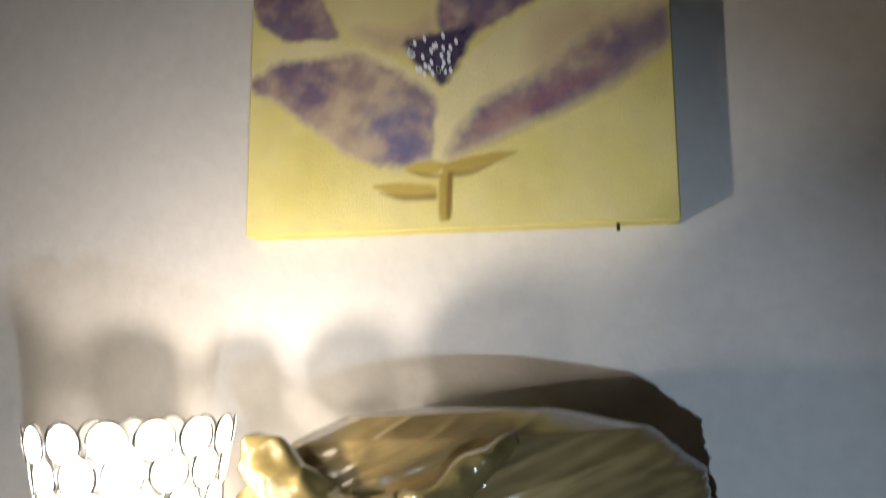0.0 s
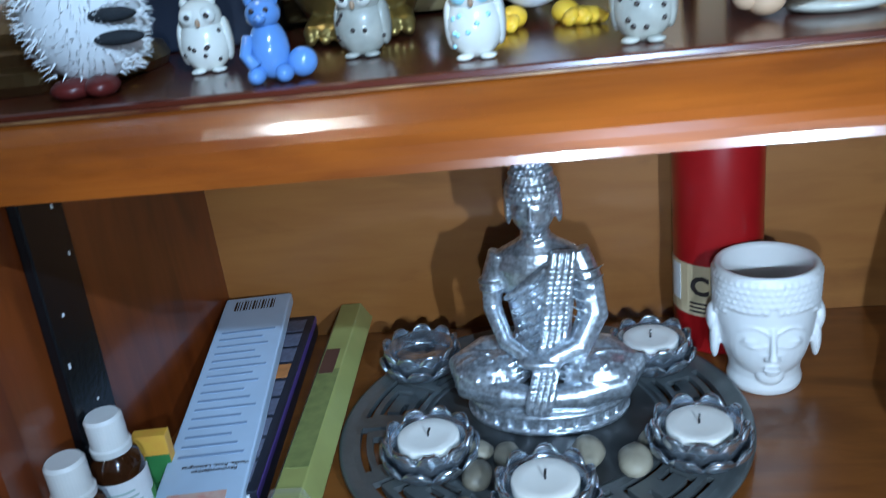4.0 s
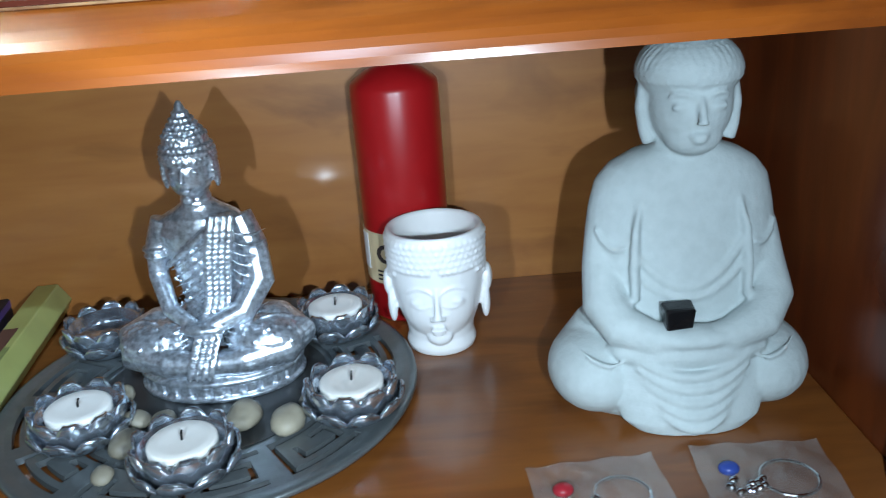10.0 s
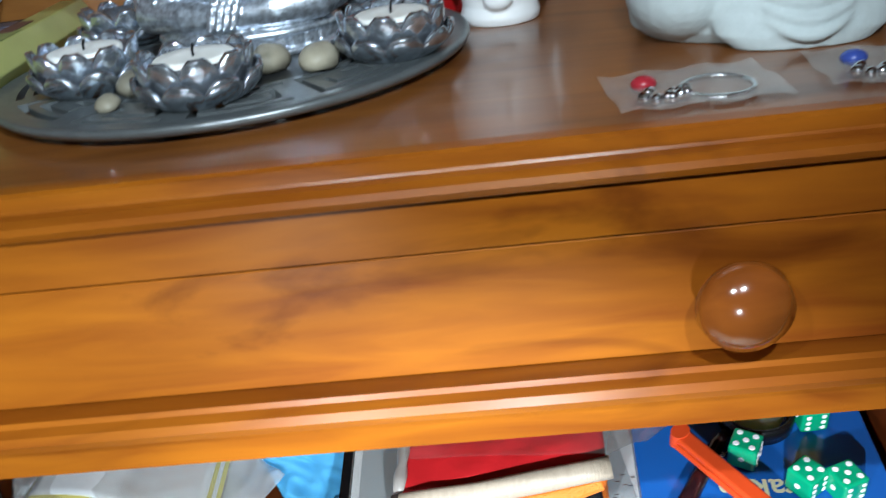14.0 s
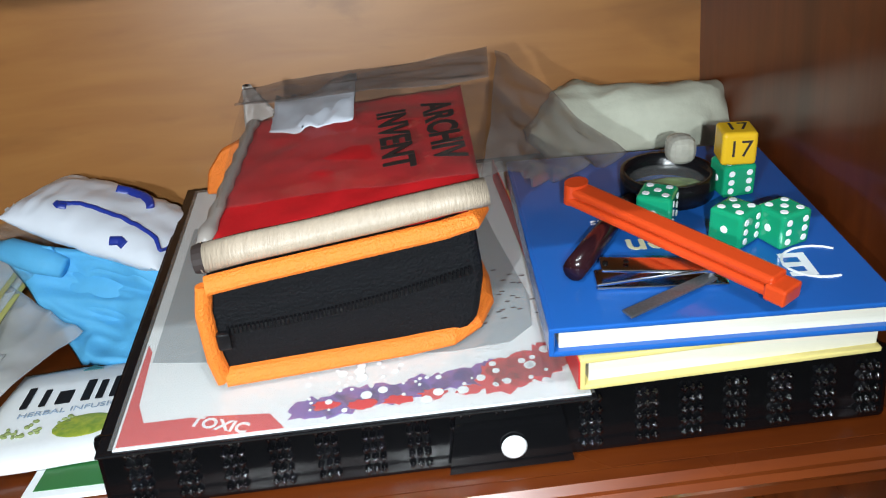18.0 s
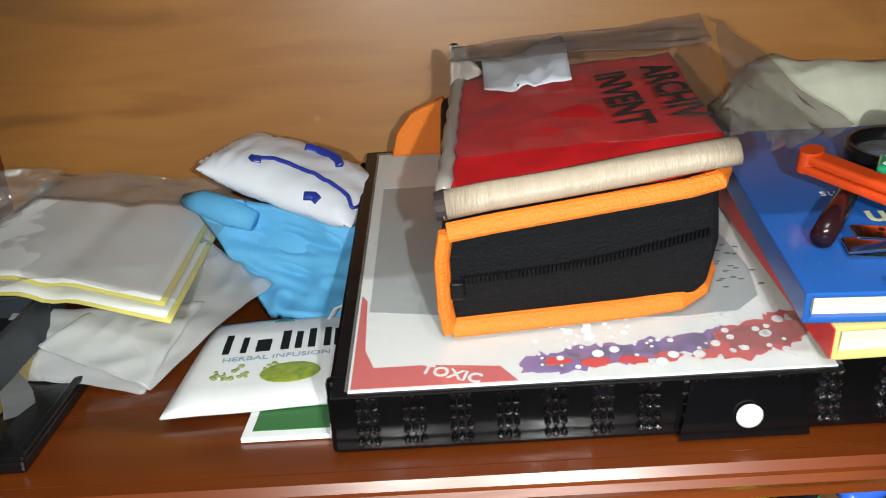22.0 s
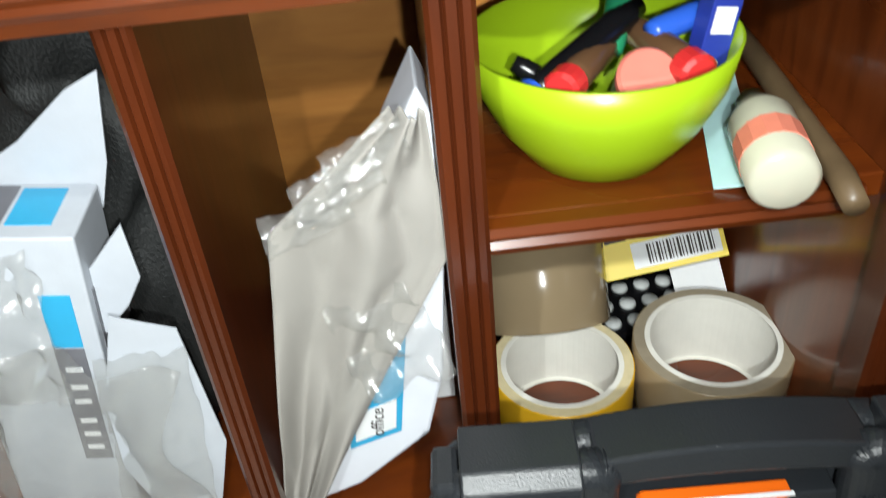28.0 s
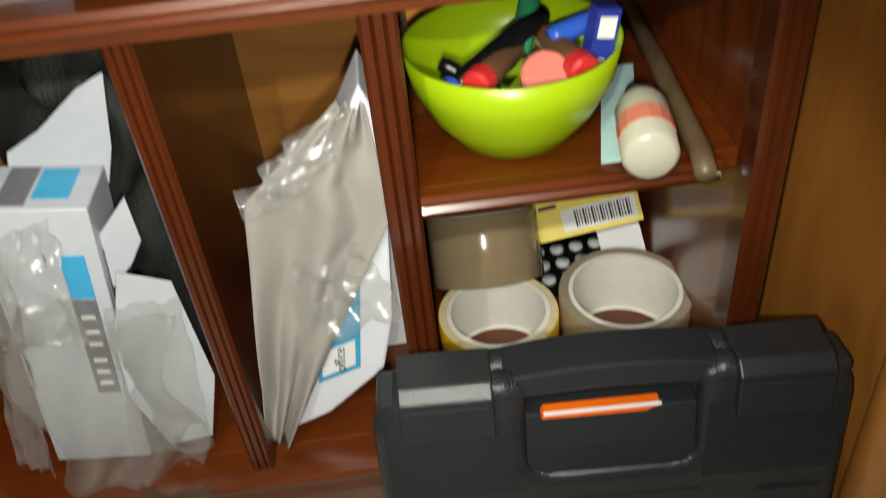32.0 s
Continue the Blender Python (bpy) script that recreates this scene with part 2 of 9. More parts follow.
    if bump > 0:
        n3 = nt.nodes.new("ShaderNodeTexNoise")
        n3.inputs["Scale"].default_value, n3.inputs["Detail"].default_value = bump_scale or scale * 2, 5
        nt.links.new(mp.outputs["Vector"], n3.inputs["Vector"])
        bp = nt.nodes.new("ShaderNodeBump")
        bp.inputs["Strength"].default_value, bp.inputs["Distance"].default_value = bump, 0.002
        nt.links.new(n3.outputs["Fac"], bp.inputs["Height"])
        nt.links.new(bp.outputs["Normal"], b.inputs["Normal"])
    return m


def film_mat(name, tint, clear=0.75, rough=0.15, bump=0.3, bump_scale=60.0):
    """Thin clear plastic film: mostly seen through, with a creased gloss."""
    m = bpy.data.materials.new(name)
    m.use_nodes = True
    nt = m.node_tree
    nt.nodes.remove(nt.nodes["Principled BSDF"])
    tr = nt.nodes.new("ShaderNodeBsdfTransparent")
    tr.inputs["Color"].default_value = (*(0.5 + 0.5 * c for c in tint), 1)
    df = nt.nodes.new("ShaderNodeBsdfDiffuse")
    df.inputs["Color"].default_value = (*tint, 1)
    b = nt.nodes.new("ShaderNodeBsdfGlossy")
    b.inputs["Roughness"].default_value = rough
    mx, my = nt.nodes.new("ShaderNodeMixShader"), nt.nodes.new("ShaderNodeMixShader")
    mx.inputs["Fac"].default_value = 1 - clear
    my.inputs["Fac"].default_value = 0.07
    nt.links.new(tr.outputs[0], mx.inputs[1])
    nt.links.new(df.outputs[0], mx.inputs[2])
    nt.links.new(mx.outputs[0], my.inputs[1])
    nt.links.new(b.outputs[0], my.inputs[2])
    nt.links.new(my.outputs[0], nt.nodes["Material Output"].inputs["Surface"])
    n3 = nt.nodes.new("ShaderNodeTexNoise")
    n3.inputs["Scale"].default_value, n3.inputs["Detail"].default_value = bump_scale, 4
    tc = nt.nodes.new("ShaderNodeTexCoord")
    nt.links.new(tc.outputs["Object"], n3.inputs["Vector"])
    bp = nt.nodes.new("ShaderNodeBump")
    bp.inputs["Strength"].default_value, bp.inputs["Distance"].default_value = bump, 0.004
    nt.links.new(n3.outputs["Fac"], bp.inputs["Height"])
    nt.links.new(bp.outputs["Normal"], b.inputs["Normal"])
    return m


def wood_mat(name, light, dark, along="x", rough=0.28, coat=0.4, mottle=0.6):
    """Lacquered wood: long grain along one axis, broad tone and small marks."""
    m = bpy.data.materials.new(name)
    m.use_nodes = True
    nt = m.node_tree
    b = nt.nodes["Principled BSDF"]
    tc = nt.nodes.new("ShaderNodeTexCoord")
    mp = nt.nodes.new("ShaderNodeMapping")
    sc = {"x": (2.2, 16, 16), "y": (16, 2.2, 16), "z": (16, 16, 2.2)}[along]
    mp.inputs["Scale"].default_value = sc
    nt.links.new(tc.outputs["Object"], mp.inputs["Vector"])
    n1 = nt.nodes.new("ShaderNodeTexNoise")
    n1.inputs["Scale"].default_value, n1.inputs["Detail"].default_value, n1.inputs["Distortion"].default_value = 5.0, 8, 0.6
    nt.links.new(mp.outputs["Vector"], n1.inputs["Vector"])
    n2 = nt.nodes.new("ShaderNodeTexNoise")
    n2.inputs["Scale"].default_value, n2.inputs["Detail"].default_value = 5.0, 3
    nt.links.new(tc.outputs["Object"], n2.inputs["Vector"])
    ramp = nt.nodes.new("ShaderNodeValToRGB")
    ramp.color_ramp.elements[0].position, ramp.color_ramp.elements[0].color = 0.25, (*dark, 1)
    ramp.color_ramp.elements[1].position, ramp.color_ramp.elements[1].color = 0.75, (*light, 1)
    ad = nt.nodes.new("ShaderNodeMix")
    ad.data_type = "FLOAT"
    ad.inputs["Factor"].default_value = 0.45
    nt.links.new(n1.outputs["Fac"], ad.inputs["A"])
    nt.links.new(n2.outputs["Fac"], ad.inputs["B"])
    nt.links.new(ad.outputs["Result"], ramp.inputs["Fac"])
    n4 = nt.nodes.new("ShaderNodeTexNoise")
    n4.inputs["Scale"].default_value, n4.inputs["Detail"].default_value, n4.inputs["Distortion"].default_value = 2.3, 5, 1.2
    mq = nt.nodes.new("ShaderNodeMapping")
    mq.inputs["Scale"].default_value = {"x": (3, 9, 9), "y": (9, 3, 9), "z": (9, 9, 3)}[along]
    nt.links.new(tc.outputs["Object"], mq.inputs["Vector"])
    nt.links.new(mq.outputs["Vector"], n4.inputs["Vector"])
    kr = nt.nodes.new("ShaderNodeMapRange")
    kr.inputs["From Min"].default_value, kr.inputs["From Max"].default_value, kr.inputs["To Max"].default_value = 0.54, 0.72, mottle
    nt.links.new(n4.outputs["Fac"], kr.inputs["Value"])
    km = nt.nodes.new("ShaderNodeMix")
    km.data_type = "RGBA"
    km.inputs["B"].default_value = (*(0.55 * c for c in dark), 1)
    nt.links.new(kr.outputs["Result"], km.inputs["Factor"])
    nt.links.new(ramp.outputs["Color"], km.inputs["A"])
    nt.links.new(km.outputs["Result"], b.inputs["Base Color"])
    rr = nt.nodes.new("ShaderNodeMapRange")
    rr.inputs["To Min"].default_value, rr.inputs["To Max"].default_value = rough * 0.8, rough * 1.35
    nt.links.new(n2.outputs["Fac"], rr.inputs["Value"])
    nt.links.new(rr.outputs["Result"], b.inputs["Roughness"])
    b.inputs["Coat Weight"].default_value, b.inputs["Coat Roughness"].default_value = coat, 0.1
    bp = nt.nodes.new("ShaderNodeBump")
    bp.inputs["Strength"].default_value, bp.inputs["Distance"].default_value = 0.12, 0.001
    nt.links.new(n1.outputs["Fac"], bp.inputs["Height"])
    nt.links.new(bp.outputs["Normal"], b.inputs["Normal"])
    return m
walk(cam, [(t, look(eye, target, roll)) for t, eye, target, roll in PATH], EXPOSURES)

# ---------------------------------------------------------------- light
world = bpy.data.worlds.new("room_air")
scene.world = world
world.use_nodes = True
world.node_tree.nodes["Background"].inputs["Color"].default_value = (0.75, 0.82, 1.0, 1)
world.node_tree.nodes["Background"].inputs["Strength"].default_value = 0.05


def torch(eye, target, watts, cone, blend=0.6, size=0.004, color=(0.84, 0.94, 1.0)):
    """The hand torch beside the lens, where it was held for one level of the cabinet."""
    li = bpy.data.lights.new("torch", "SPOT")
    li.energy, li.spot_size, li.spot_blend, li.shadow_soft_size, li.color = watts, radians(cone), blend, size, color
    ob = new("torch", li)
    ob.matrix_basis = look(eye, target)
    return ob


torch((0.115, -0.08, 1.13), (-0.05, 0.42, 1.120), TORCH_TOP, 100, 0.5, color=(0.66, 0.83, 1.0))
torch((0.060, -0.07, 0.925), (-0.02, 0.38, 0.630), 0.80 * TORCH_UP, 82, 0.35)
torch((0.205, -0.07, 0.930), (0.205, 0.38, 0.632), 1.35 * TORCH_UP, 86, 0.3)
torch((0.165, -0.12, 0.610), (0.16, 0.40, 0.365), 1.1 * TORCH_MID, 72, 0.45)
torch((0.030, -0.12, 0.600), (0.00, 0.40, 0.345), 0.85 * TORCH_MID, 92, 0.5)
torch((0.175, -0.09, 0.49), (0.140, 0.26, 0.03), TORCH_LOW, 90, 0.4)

# ---------------------------------------------------------------- materials in use
WOOD_TOPM = wood_mat("red_brown_top_moulding", (0.30, 0.080, 0.007), (0.11, 0.022, 0.004), "x", rough=0.2)
WOOD_DRAWER = wood_mat("mottled_orange_brown_lacquer", (0.33, 0.105, 0.006), (0.105, 0.018, 0.003), "x", rough=0.30, coat=0.13, mottle=0.85)
WOOD_DRAWER.node_tree.nodes["Principled BSDF"].inputs["Specular IOR Level"].default_value = 0.14
WOOD_DRAWER.node_tree.nodes["Principled BSDF"].inputs["Coat Roughness"].default_value = 0.3
KNOBW = wood_mat("polished_red_brown_knob", (0.30, 0.085, 0.012), (0.13, 0.030, 0.006), "x", rough=0.14, coat=1.0)
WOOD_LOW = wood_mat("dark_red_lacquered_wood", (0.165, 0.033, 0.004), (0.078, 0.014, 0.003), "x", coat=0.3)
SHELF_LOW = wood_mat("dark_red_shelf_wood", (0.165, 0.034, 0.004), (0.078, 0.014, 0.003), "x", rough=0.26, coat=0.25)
WOOD_V = wood_mat("red_brown_lacquered_upright", (0.185, 0.040, 0.008), (0.075, 0.015, 0.004), "z")
# Lighter copy of WOOD_V: the left panel's torchlight is put into its colour.
WOOD_V_LIT = wood_mat("lit_red_brown_upright", (0.225, 0.052, 0.008), (0.092, 0.019, 0.004), "z")
# Darker copy of WOOD_V, on the dividers and the right stile.
WOOD_V_DARK = wood_mat("dark_red_upright_wood", (0.095, 0.018, 0.004), (0.042, 0.009, 0.003), "z", coat=0.4)
WOOD_TOP = wood_mat("dark_red_top_board", (0.10, 0.018, 0.007), (0.04, 0.009, 0.005), "x", rough=0.22)
PLY = wood_mat("orange_plywood_back", (0.41, 0.178, 0.042), (0.27, 0.100, 0.020), "x", rough=0.4, coat=0.15)
SHELF = wood_mat("brown_shelf_wood", (0.27, 0.098, 0.018), (0.10, 0.028, 0.007), "x", rough=0.3)
ORANGEWOOD = wood_mat("orange_brown_wood", (0.40, 0.16, 0.03), (0.26, 0.085, 0.016), "z", rough=0.4)
PLASTER = mat("off_white_plaster", (0.62, 0.60, 0.585), 0.85, grain=0.12, scale=90, bump=0.15, stain=0.1, stain_scale=3)
TILE = mat("pale_stone_tile", (0.60, 0.58, 0.50), 0.25, grain=0.25, scale=14, stain=0.35, stain_scale=30, dark=(0.42, 0.40, 0.33), bump=0.05)
BLACK = mat("black_plastic", (0.006, 0.006, 0.007), 0.25, bump=0.1, bump_scale=300, grain=0.3, scale=40)
WHITE = mat("white_stone", (0.46, 0.52, 0.52), 0.8, grain=0.15, scale=160, bump=0.25, bump_scale=250, stain=0.08)
PORCELAIN = mat("white_porcelain", (0.78, 0.78, 0.77), 0.3, grain=0.05, scale=80)
PAPER = mat("white_paper", (0.78, 0.79, 0.80), 0.7, grain=0.05, scale=200, bump=0.05)
SILVER = mat("silver_paint", (0.78, 0.85, 0.93), 0.29, metal=0.82, grain=0.65, scale=330, dark=(0.06, 0.065, 0.08), bump=0.12, bump_scale=500, spec=0.8)
PEWTER = mat("grey_metal_plate", (0.185, 0.205, 0.21), 0.33, metal=0.6, grain=0.3, scale=90, bump=0.1)
GOLD = mat("gold_paint", (0.46, 0.34, 0.11), 0.33, metal=0.9, grain=0.5, scale=70, dark=(0.20, 0.13, 0.03), bump=0.35, bump_scale=300)
BRASS = mat("old_brass", (0.34, 0.22, 0.09), 0.28, metal=0.95, grain=0.4, scale=50, dark=(0.10, 0.06, 0.03))
CHROME = mat("chrome", (0.7, 0.71, 0.73), 0.15, metal=1.0, grain=0.15, scale=50)
REDWAX = mat("red_wax", (0.36, 0.008, 0.010), 0.33, grain=0.15, scale=60, coat=0.2)
GREEN = mat("lime_plastic", (0.31, 0.48, 0.015), 0.3, grain=0.06, scale=30)
ORANGE = mat("orange_binding_tape", (0.85, 0.20, 0.02), 0.6, grain=0.15, scale=300, bump=0.5, bump_scale=900)
BLUE = mat("blue_book_cover", (0.015, 0.11, 0.42), 0.22, grain=0.15, scale=30, coat=0.3)
LIGHTBLUE = mat("light_blue_cloth", (0.10, 0.42, 0.72), 0.7, grain=0.12, scale=120, bump=0.15, bump_scale=400)
RED = mat("red_fabric", (0.58, 0.010, 0.014), 0.6, grain=0.15, scale=100, bump=0.15)
DARKCLOTH = mat("dark_grey_mesh_bag", (0.014, 0.015, 0.015), 0.6, grain=0.3, scale=400, bump=0.6, bump_scale=500)
NYLON = mat("black_nylon", (0.006, 0.0065, 0.008), 0.7, spec=0.2, grain=0.3, scale=500, bump=0.5, bump_scale=700)
NAVY = mat("dark_navy_card", (0.016, 0.020, 0.034), 0.45, grain=0.2, scale=80)
FILM = film_mat("clear_plastic_film", (0.95, 0.95, 0.94), 0.94, 0.12, 0.7, 90)

# ---------------------------------------------------------------- room
floor = part("floor", box(-1.6, 1.8, -2.2, 0.54, -0.05, 0.0), TILE)
tagged(floor, "pale cream stone tile floor in front of the cabinet", "floor", kind="structure")
for nm, dims in (("wall_north", (-1.6, 1.8, 0.54, 0.64, 0.0, 2.5)), ("wall_south", (-1.6, 1.8, -2.3, -2.2, 0.0, 2.5)), ("wall_west", (-1.7, -1.6, -2.3, 0.64, 0.0, 2.5)), ("wall_east", (1.8, 1.9, -2.3, 0.64, 0.0, 2.5))):
    tagged(part(nm, box(*dims), PLASTER), "off-white matt plastered room wall", "wall", kind="structure")
tagged(part("ceiling", box(-1.7, 1.9, -2.3, 0.64, 2.5, 2.6), PLASTER), "off-white plastered room ceiling", "ceiling", kind="structure")

# ---------------------------------------------------------------- cabinet
XL, XR, YB = -0.19, 0.36, 0.506
cab = thing("shelf_cabinet", "red-brown lacquered wooden cabinet with open niches and a drawer", "cabinet")
part("side_panel", box(XL - 0.018, XL, 0.262, YB + 0.012, 0.0, 0.908, 0.0015), WOOD_V_LIT, cab)
part("side_panel", box(XR, XR + 0.018, 0.262, YB + 0.012, 0.0, 0.908, 0.0015), WOOD_V, cab)
part("back_panel", box(XL, XR, YB, YB + 0.008, 0.06, 0.906), PLY, cab, "orange plywood back board")
part("shelf", box(XL, XR, 0.236, YB, 0.674, 0.704, 0.001), SHELF, cab)
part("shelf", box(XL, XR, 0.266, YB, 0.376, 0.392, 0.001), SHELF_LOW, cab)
part("niche_ceiling", box(XL, XR, 0.236, YB, 0.594, 0.604, 0.001), SHELF, cab)
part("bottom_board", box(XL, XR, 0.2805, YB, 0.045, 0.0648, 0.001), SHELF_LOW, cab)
part("top_board", box(-0.241, 0.41, 0.252, 0.535, 0.908, 0.932, 0.002), WOOD_TOP, cab, "dark red glossy top board")


def ogee(y_top, z_top, y_bot, z_bot, bulge=0.006, back=0.03, n=8):
    """A rounded front edge profile from its top corner to its bottom corner."""
    pts = [(y_top, z_top)]
    for i in range(1, n):
        u = i / n
        pts.append((y_top + (y_bot - y_top) * u - bulge * math.sin(math.pi * u), z_top + (z_bot - z_top) * u))
    pts += [(y_bot, z_bot), (y_top + back, z_bot), (y_top + back, z_top)]
    return pts


part("top_moulding", moulding(ogee(0.2515, 0.9285, 0.226, 0.906, 0.007), -0.243, 0.412), WOOD_TOPM, cab, "rounded glossy front moulding", smooth=False)
WORN = mat("worn_lacquer_edge", (0.30, 0.16, 0.06), 0.4, grain=1.0, scale=45, dark=(0.085, 0.016, 0.003), stain=0.4, stain_scale=30)
part("worn_edge", rough_up(box(-0.242, 0.411, 0.2497, 0.2512, 0.9286, 0.9296, 0.0003), 0.03, 0.0002), WORN, cab, "worn paler lacquer edge")
part("shelf_moulding", moulding([(0.2290, 0.7045), (0.2272, 0.7035), (0.2268, 0.6985), (0.2262, 0.6975), (0.2225, 0.6970), (0.2188, 0.6955), (0.2178, 0.6932), (0.2190, 0.6905), (0.2222, 0.6890), (0.2226, 0.6700), (0.2355, 0.6700), (0.2355, 0.7045)], -0.1862, 0.3528), WOOD_DRAWER, cab)
part("drawer_rail", moulding([(0.222, 0.6192), (0.2150, 0.6188), (0.2145, 0.6165), (0.2105, 0.6150), (0.2092, 0.6118), (0.2108, 0.6080), (0.2150, 0.6065), (0.2165, 0.5920), (0.2355, 0.5920), (0.2355, 0.6192)], -0.1862, 0.3528), WOOD_DRAWER, cab)
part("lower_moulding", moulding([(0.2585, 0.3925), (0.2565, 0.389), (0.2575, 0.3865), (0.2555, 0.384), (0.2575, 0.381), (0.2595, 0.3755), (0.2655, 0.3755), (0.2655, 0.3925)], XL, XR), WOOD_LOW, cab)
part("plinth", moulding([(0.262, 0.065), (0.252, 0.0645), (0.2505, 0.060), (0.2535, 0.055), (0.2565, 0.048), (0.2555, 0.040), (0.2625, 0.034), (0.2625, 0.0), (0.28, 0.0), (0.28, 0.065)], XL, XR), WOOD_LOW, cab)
# drawer front
drawer = part("drawer", box(-0.1850, 0.3515, 0.2235, 0.4, 0.6195, 0.6690, 0.0006), WOOD_DRAWER, cab, "wide drawer front with a dark groove above it")
part("knob", lathe([(0.006, 0), (0.0065, 0.006), (0.013, 0.010), (0.0162, 0.016), (0.0150, 0.022), (0.009, 0.0265), (0.001, 0.028)], 28, pose(0.232, 0.2235, 0.6475, 90)), KNOBW, drawer, "round turned wooden knob", smooth=True)
part("knob", lathe([(0.006, 0), (0.0065, 0.006), (0.013, 0.010), (0.0162, 0.016), (0.0150, 0.022), (0.009, 0.0265), (0.001, 0.028)], 28, pose(-0.07, 0.2235, 0.6475, 90)), KNOBW, drawer, "round turned wooden knob", smooth=True)


def stile(x0, x1, y0, z0, z1):
    """A front upright with two bead grooves."""
    w = x1 - x0
    out = [(x0, y0 + 0.02), (x0, y0 + 0.002), (x0 + 0.002, y0), (x0 + 0.30 * w, y0), (x0 + 0.36 * w, y0 + 0.002), (x0 + 0.42 * w, y0), (x0 + 0.62 * w, y0), (x0 + 0.68 * w, y0 + 0.002), (x0 + 0.74 * w, y0), (x1 - 0.002, y0), (x1, y0 + 0.002), (x1, y0 + 0.02)]
    return prism(out, z0, z1)


part("stile", stile(-0.2170, -0.1865, 0.240, 0.065, 0.906), WOOD_V, cab)
part("stile", stile(0.3530, 0.3710, 0.240, 0.065, 0.906), WOOD_V_DARK, cab)
part("divider", box(0.0505, 0.0605, 0.272, YB, 0.065, 0.376, 0.001), WOOD_V_DARK, cab)
part("divider", box(0.1665, 0.1805, 0.272, YB, 0.065, 0.376, 0.001), WOOD_V_DARK, cab)
part("divider_edge", stile(0.048, 0.063, 0.262, 0.065, 0.376), WOOD_V_DARK, cab)
part("divider_edge", stile(0.164, 0.183, 0.262, 0.065, 0.376), WOOD_V_DARK, cab)
part("small_shelf", box(0.183, XR, 0.275, YB, 0.255, 0.268, 0.001), SHELF_LOW, cab)
part("small_shelf_edge", moulding([(0.2655, 0.268), (0.264, 0.264), (0.266, 0.261), (0.264, 0.258), (0.266, 0.254), (0.2745, 0.254), (0.2745, 0.268)], 0.183, 0.347), WOOD_LOW, cab)


# ---------------------------------------------------------------- figures
def figure(name, bm, material, label, at, rz=0.0, voxel=0.0016, category="figurine", smooth_n=4, group=""):
    """A statue fused from overlapping lumps into one plain mesh."""
    ob = part(name, bm, material)
    ob.matrix_basis = pose(at[0], at[1], at[2], 0, 0, rz)
    md = ob.modifiers.new("fuse", "REMESH")
    md.mode, md.voxel_size, md.use_smooth_shade = "VOXEL", voxel, True
    sm = ob.modifiers.new("soften", "SMOOTH")
    sm.factor, sm.iterations = 0.5, smooth_n
    return tagged(ob, label, category, group)


def loft_in(bm, rows, n=24):
    """Ellipses (z, rx, ry, cx, cy) skinned into one closed lump."""
    rings_in(bm, [[(cx + rx * math.cos(2 * math.pi * k / n), cy + ry * math.sin(2 * math.pi * k / n), z) for k in range(n)] for z, rx, ry, cx, cy in rows])


def arc_in(bm, a, b, sag, r, n=10, depth=0.0):
    """A hanging fold between two points on the front."""
    a, b = Vector(a), Vector(b)
    pts = []
    for i in range(n + 1):
        u = i / n
        p = a.lerp(b, u)
        p.z -= sag * 4 * u * (1 - u)
        p.y -= depth * 4 * u * (1 - u)
        pts.append(p)
    tube_in(bm, pts, [r * (0.5 + 0.5 * math.sin(math.pi * i / n)) for i in range(n + 1)], 8)


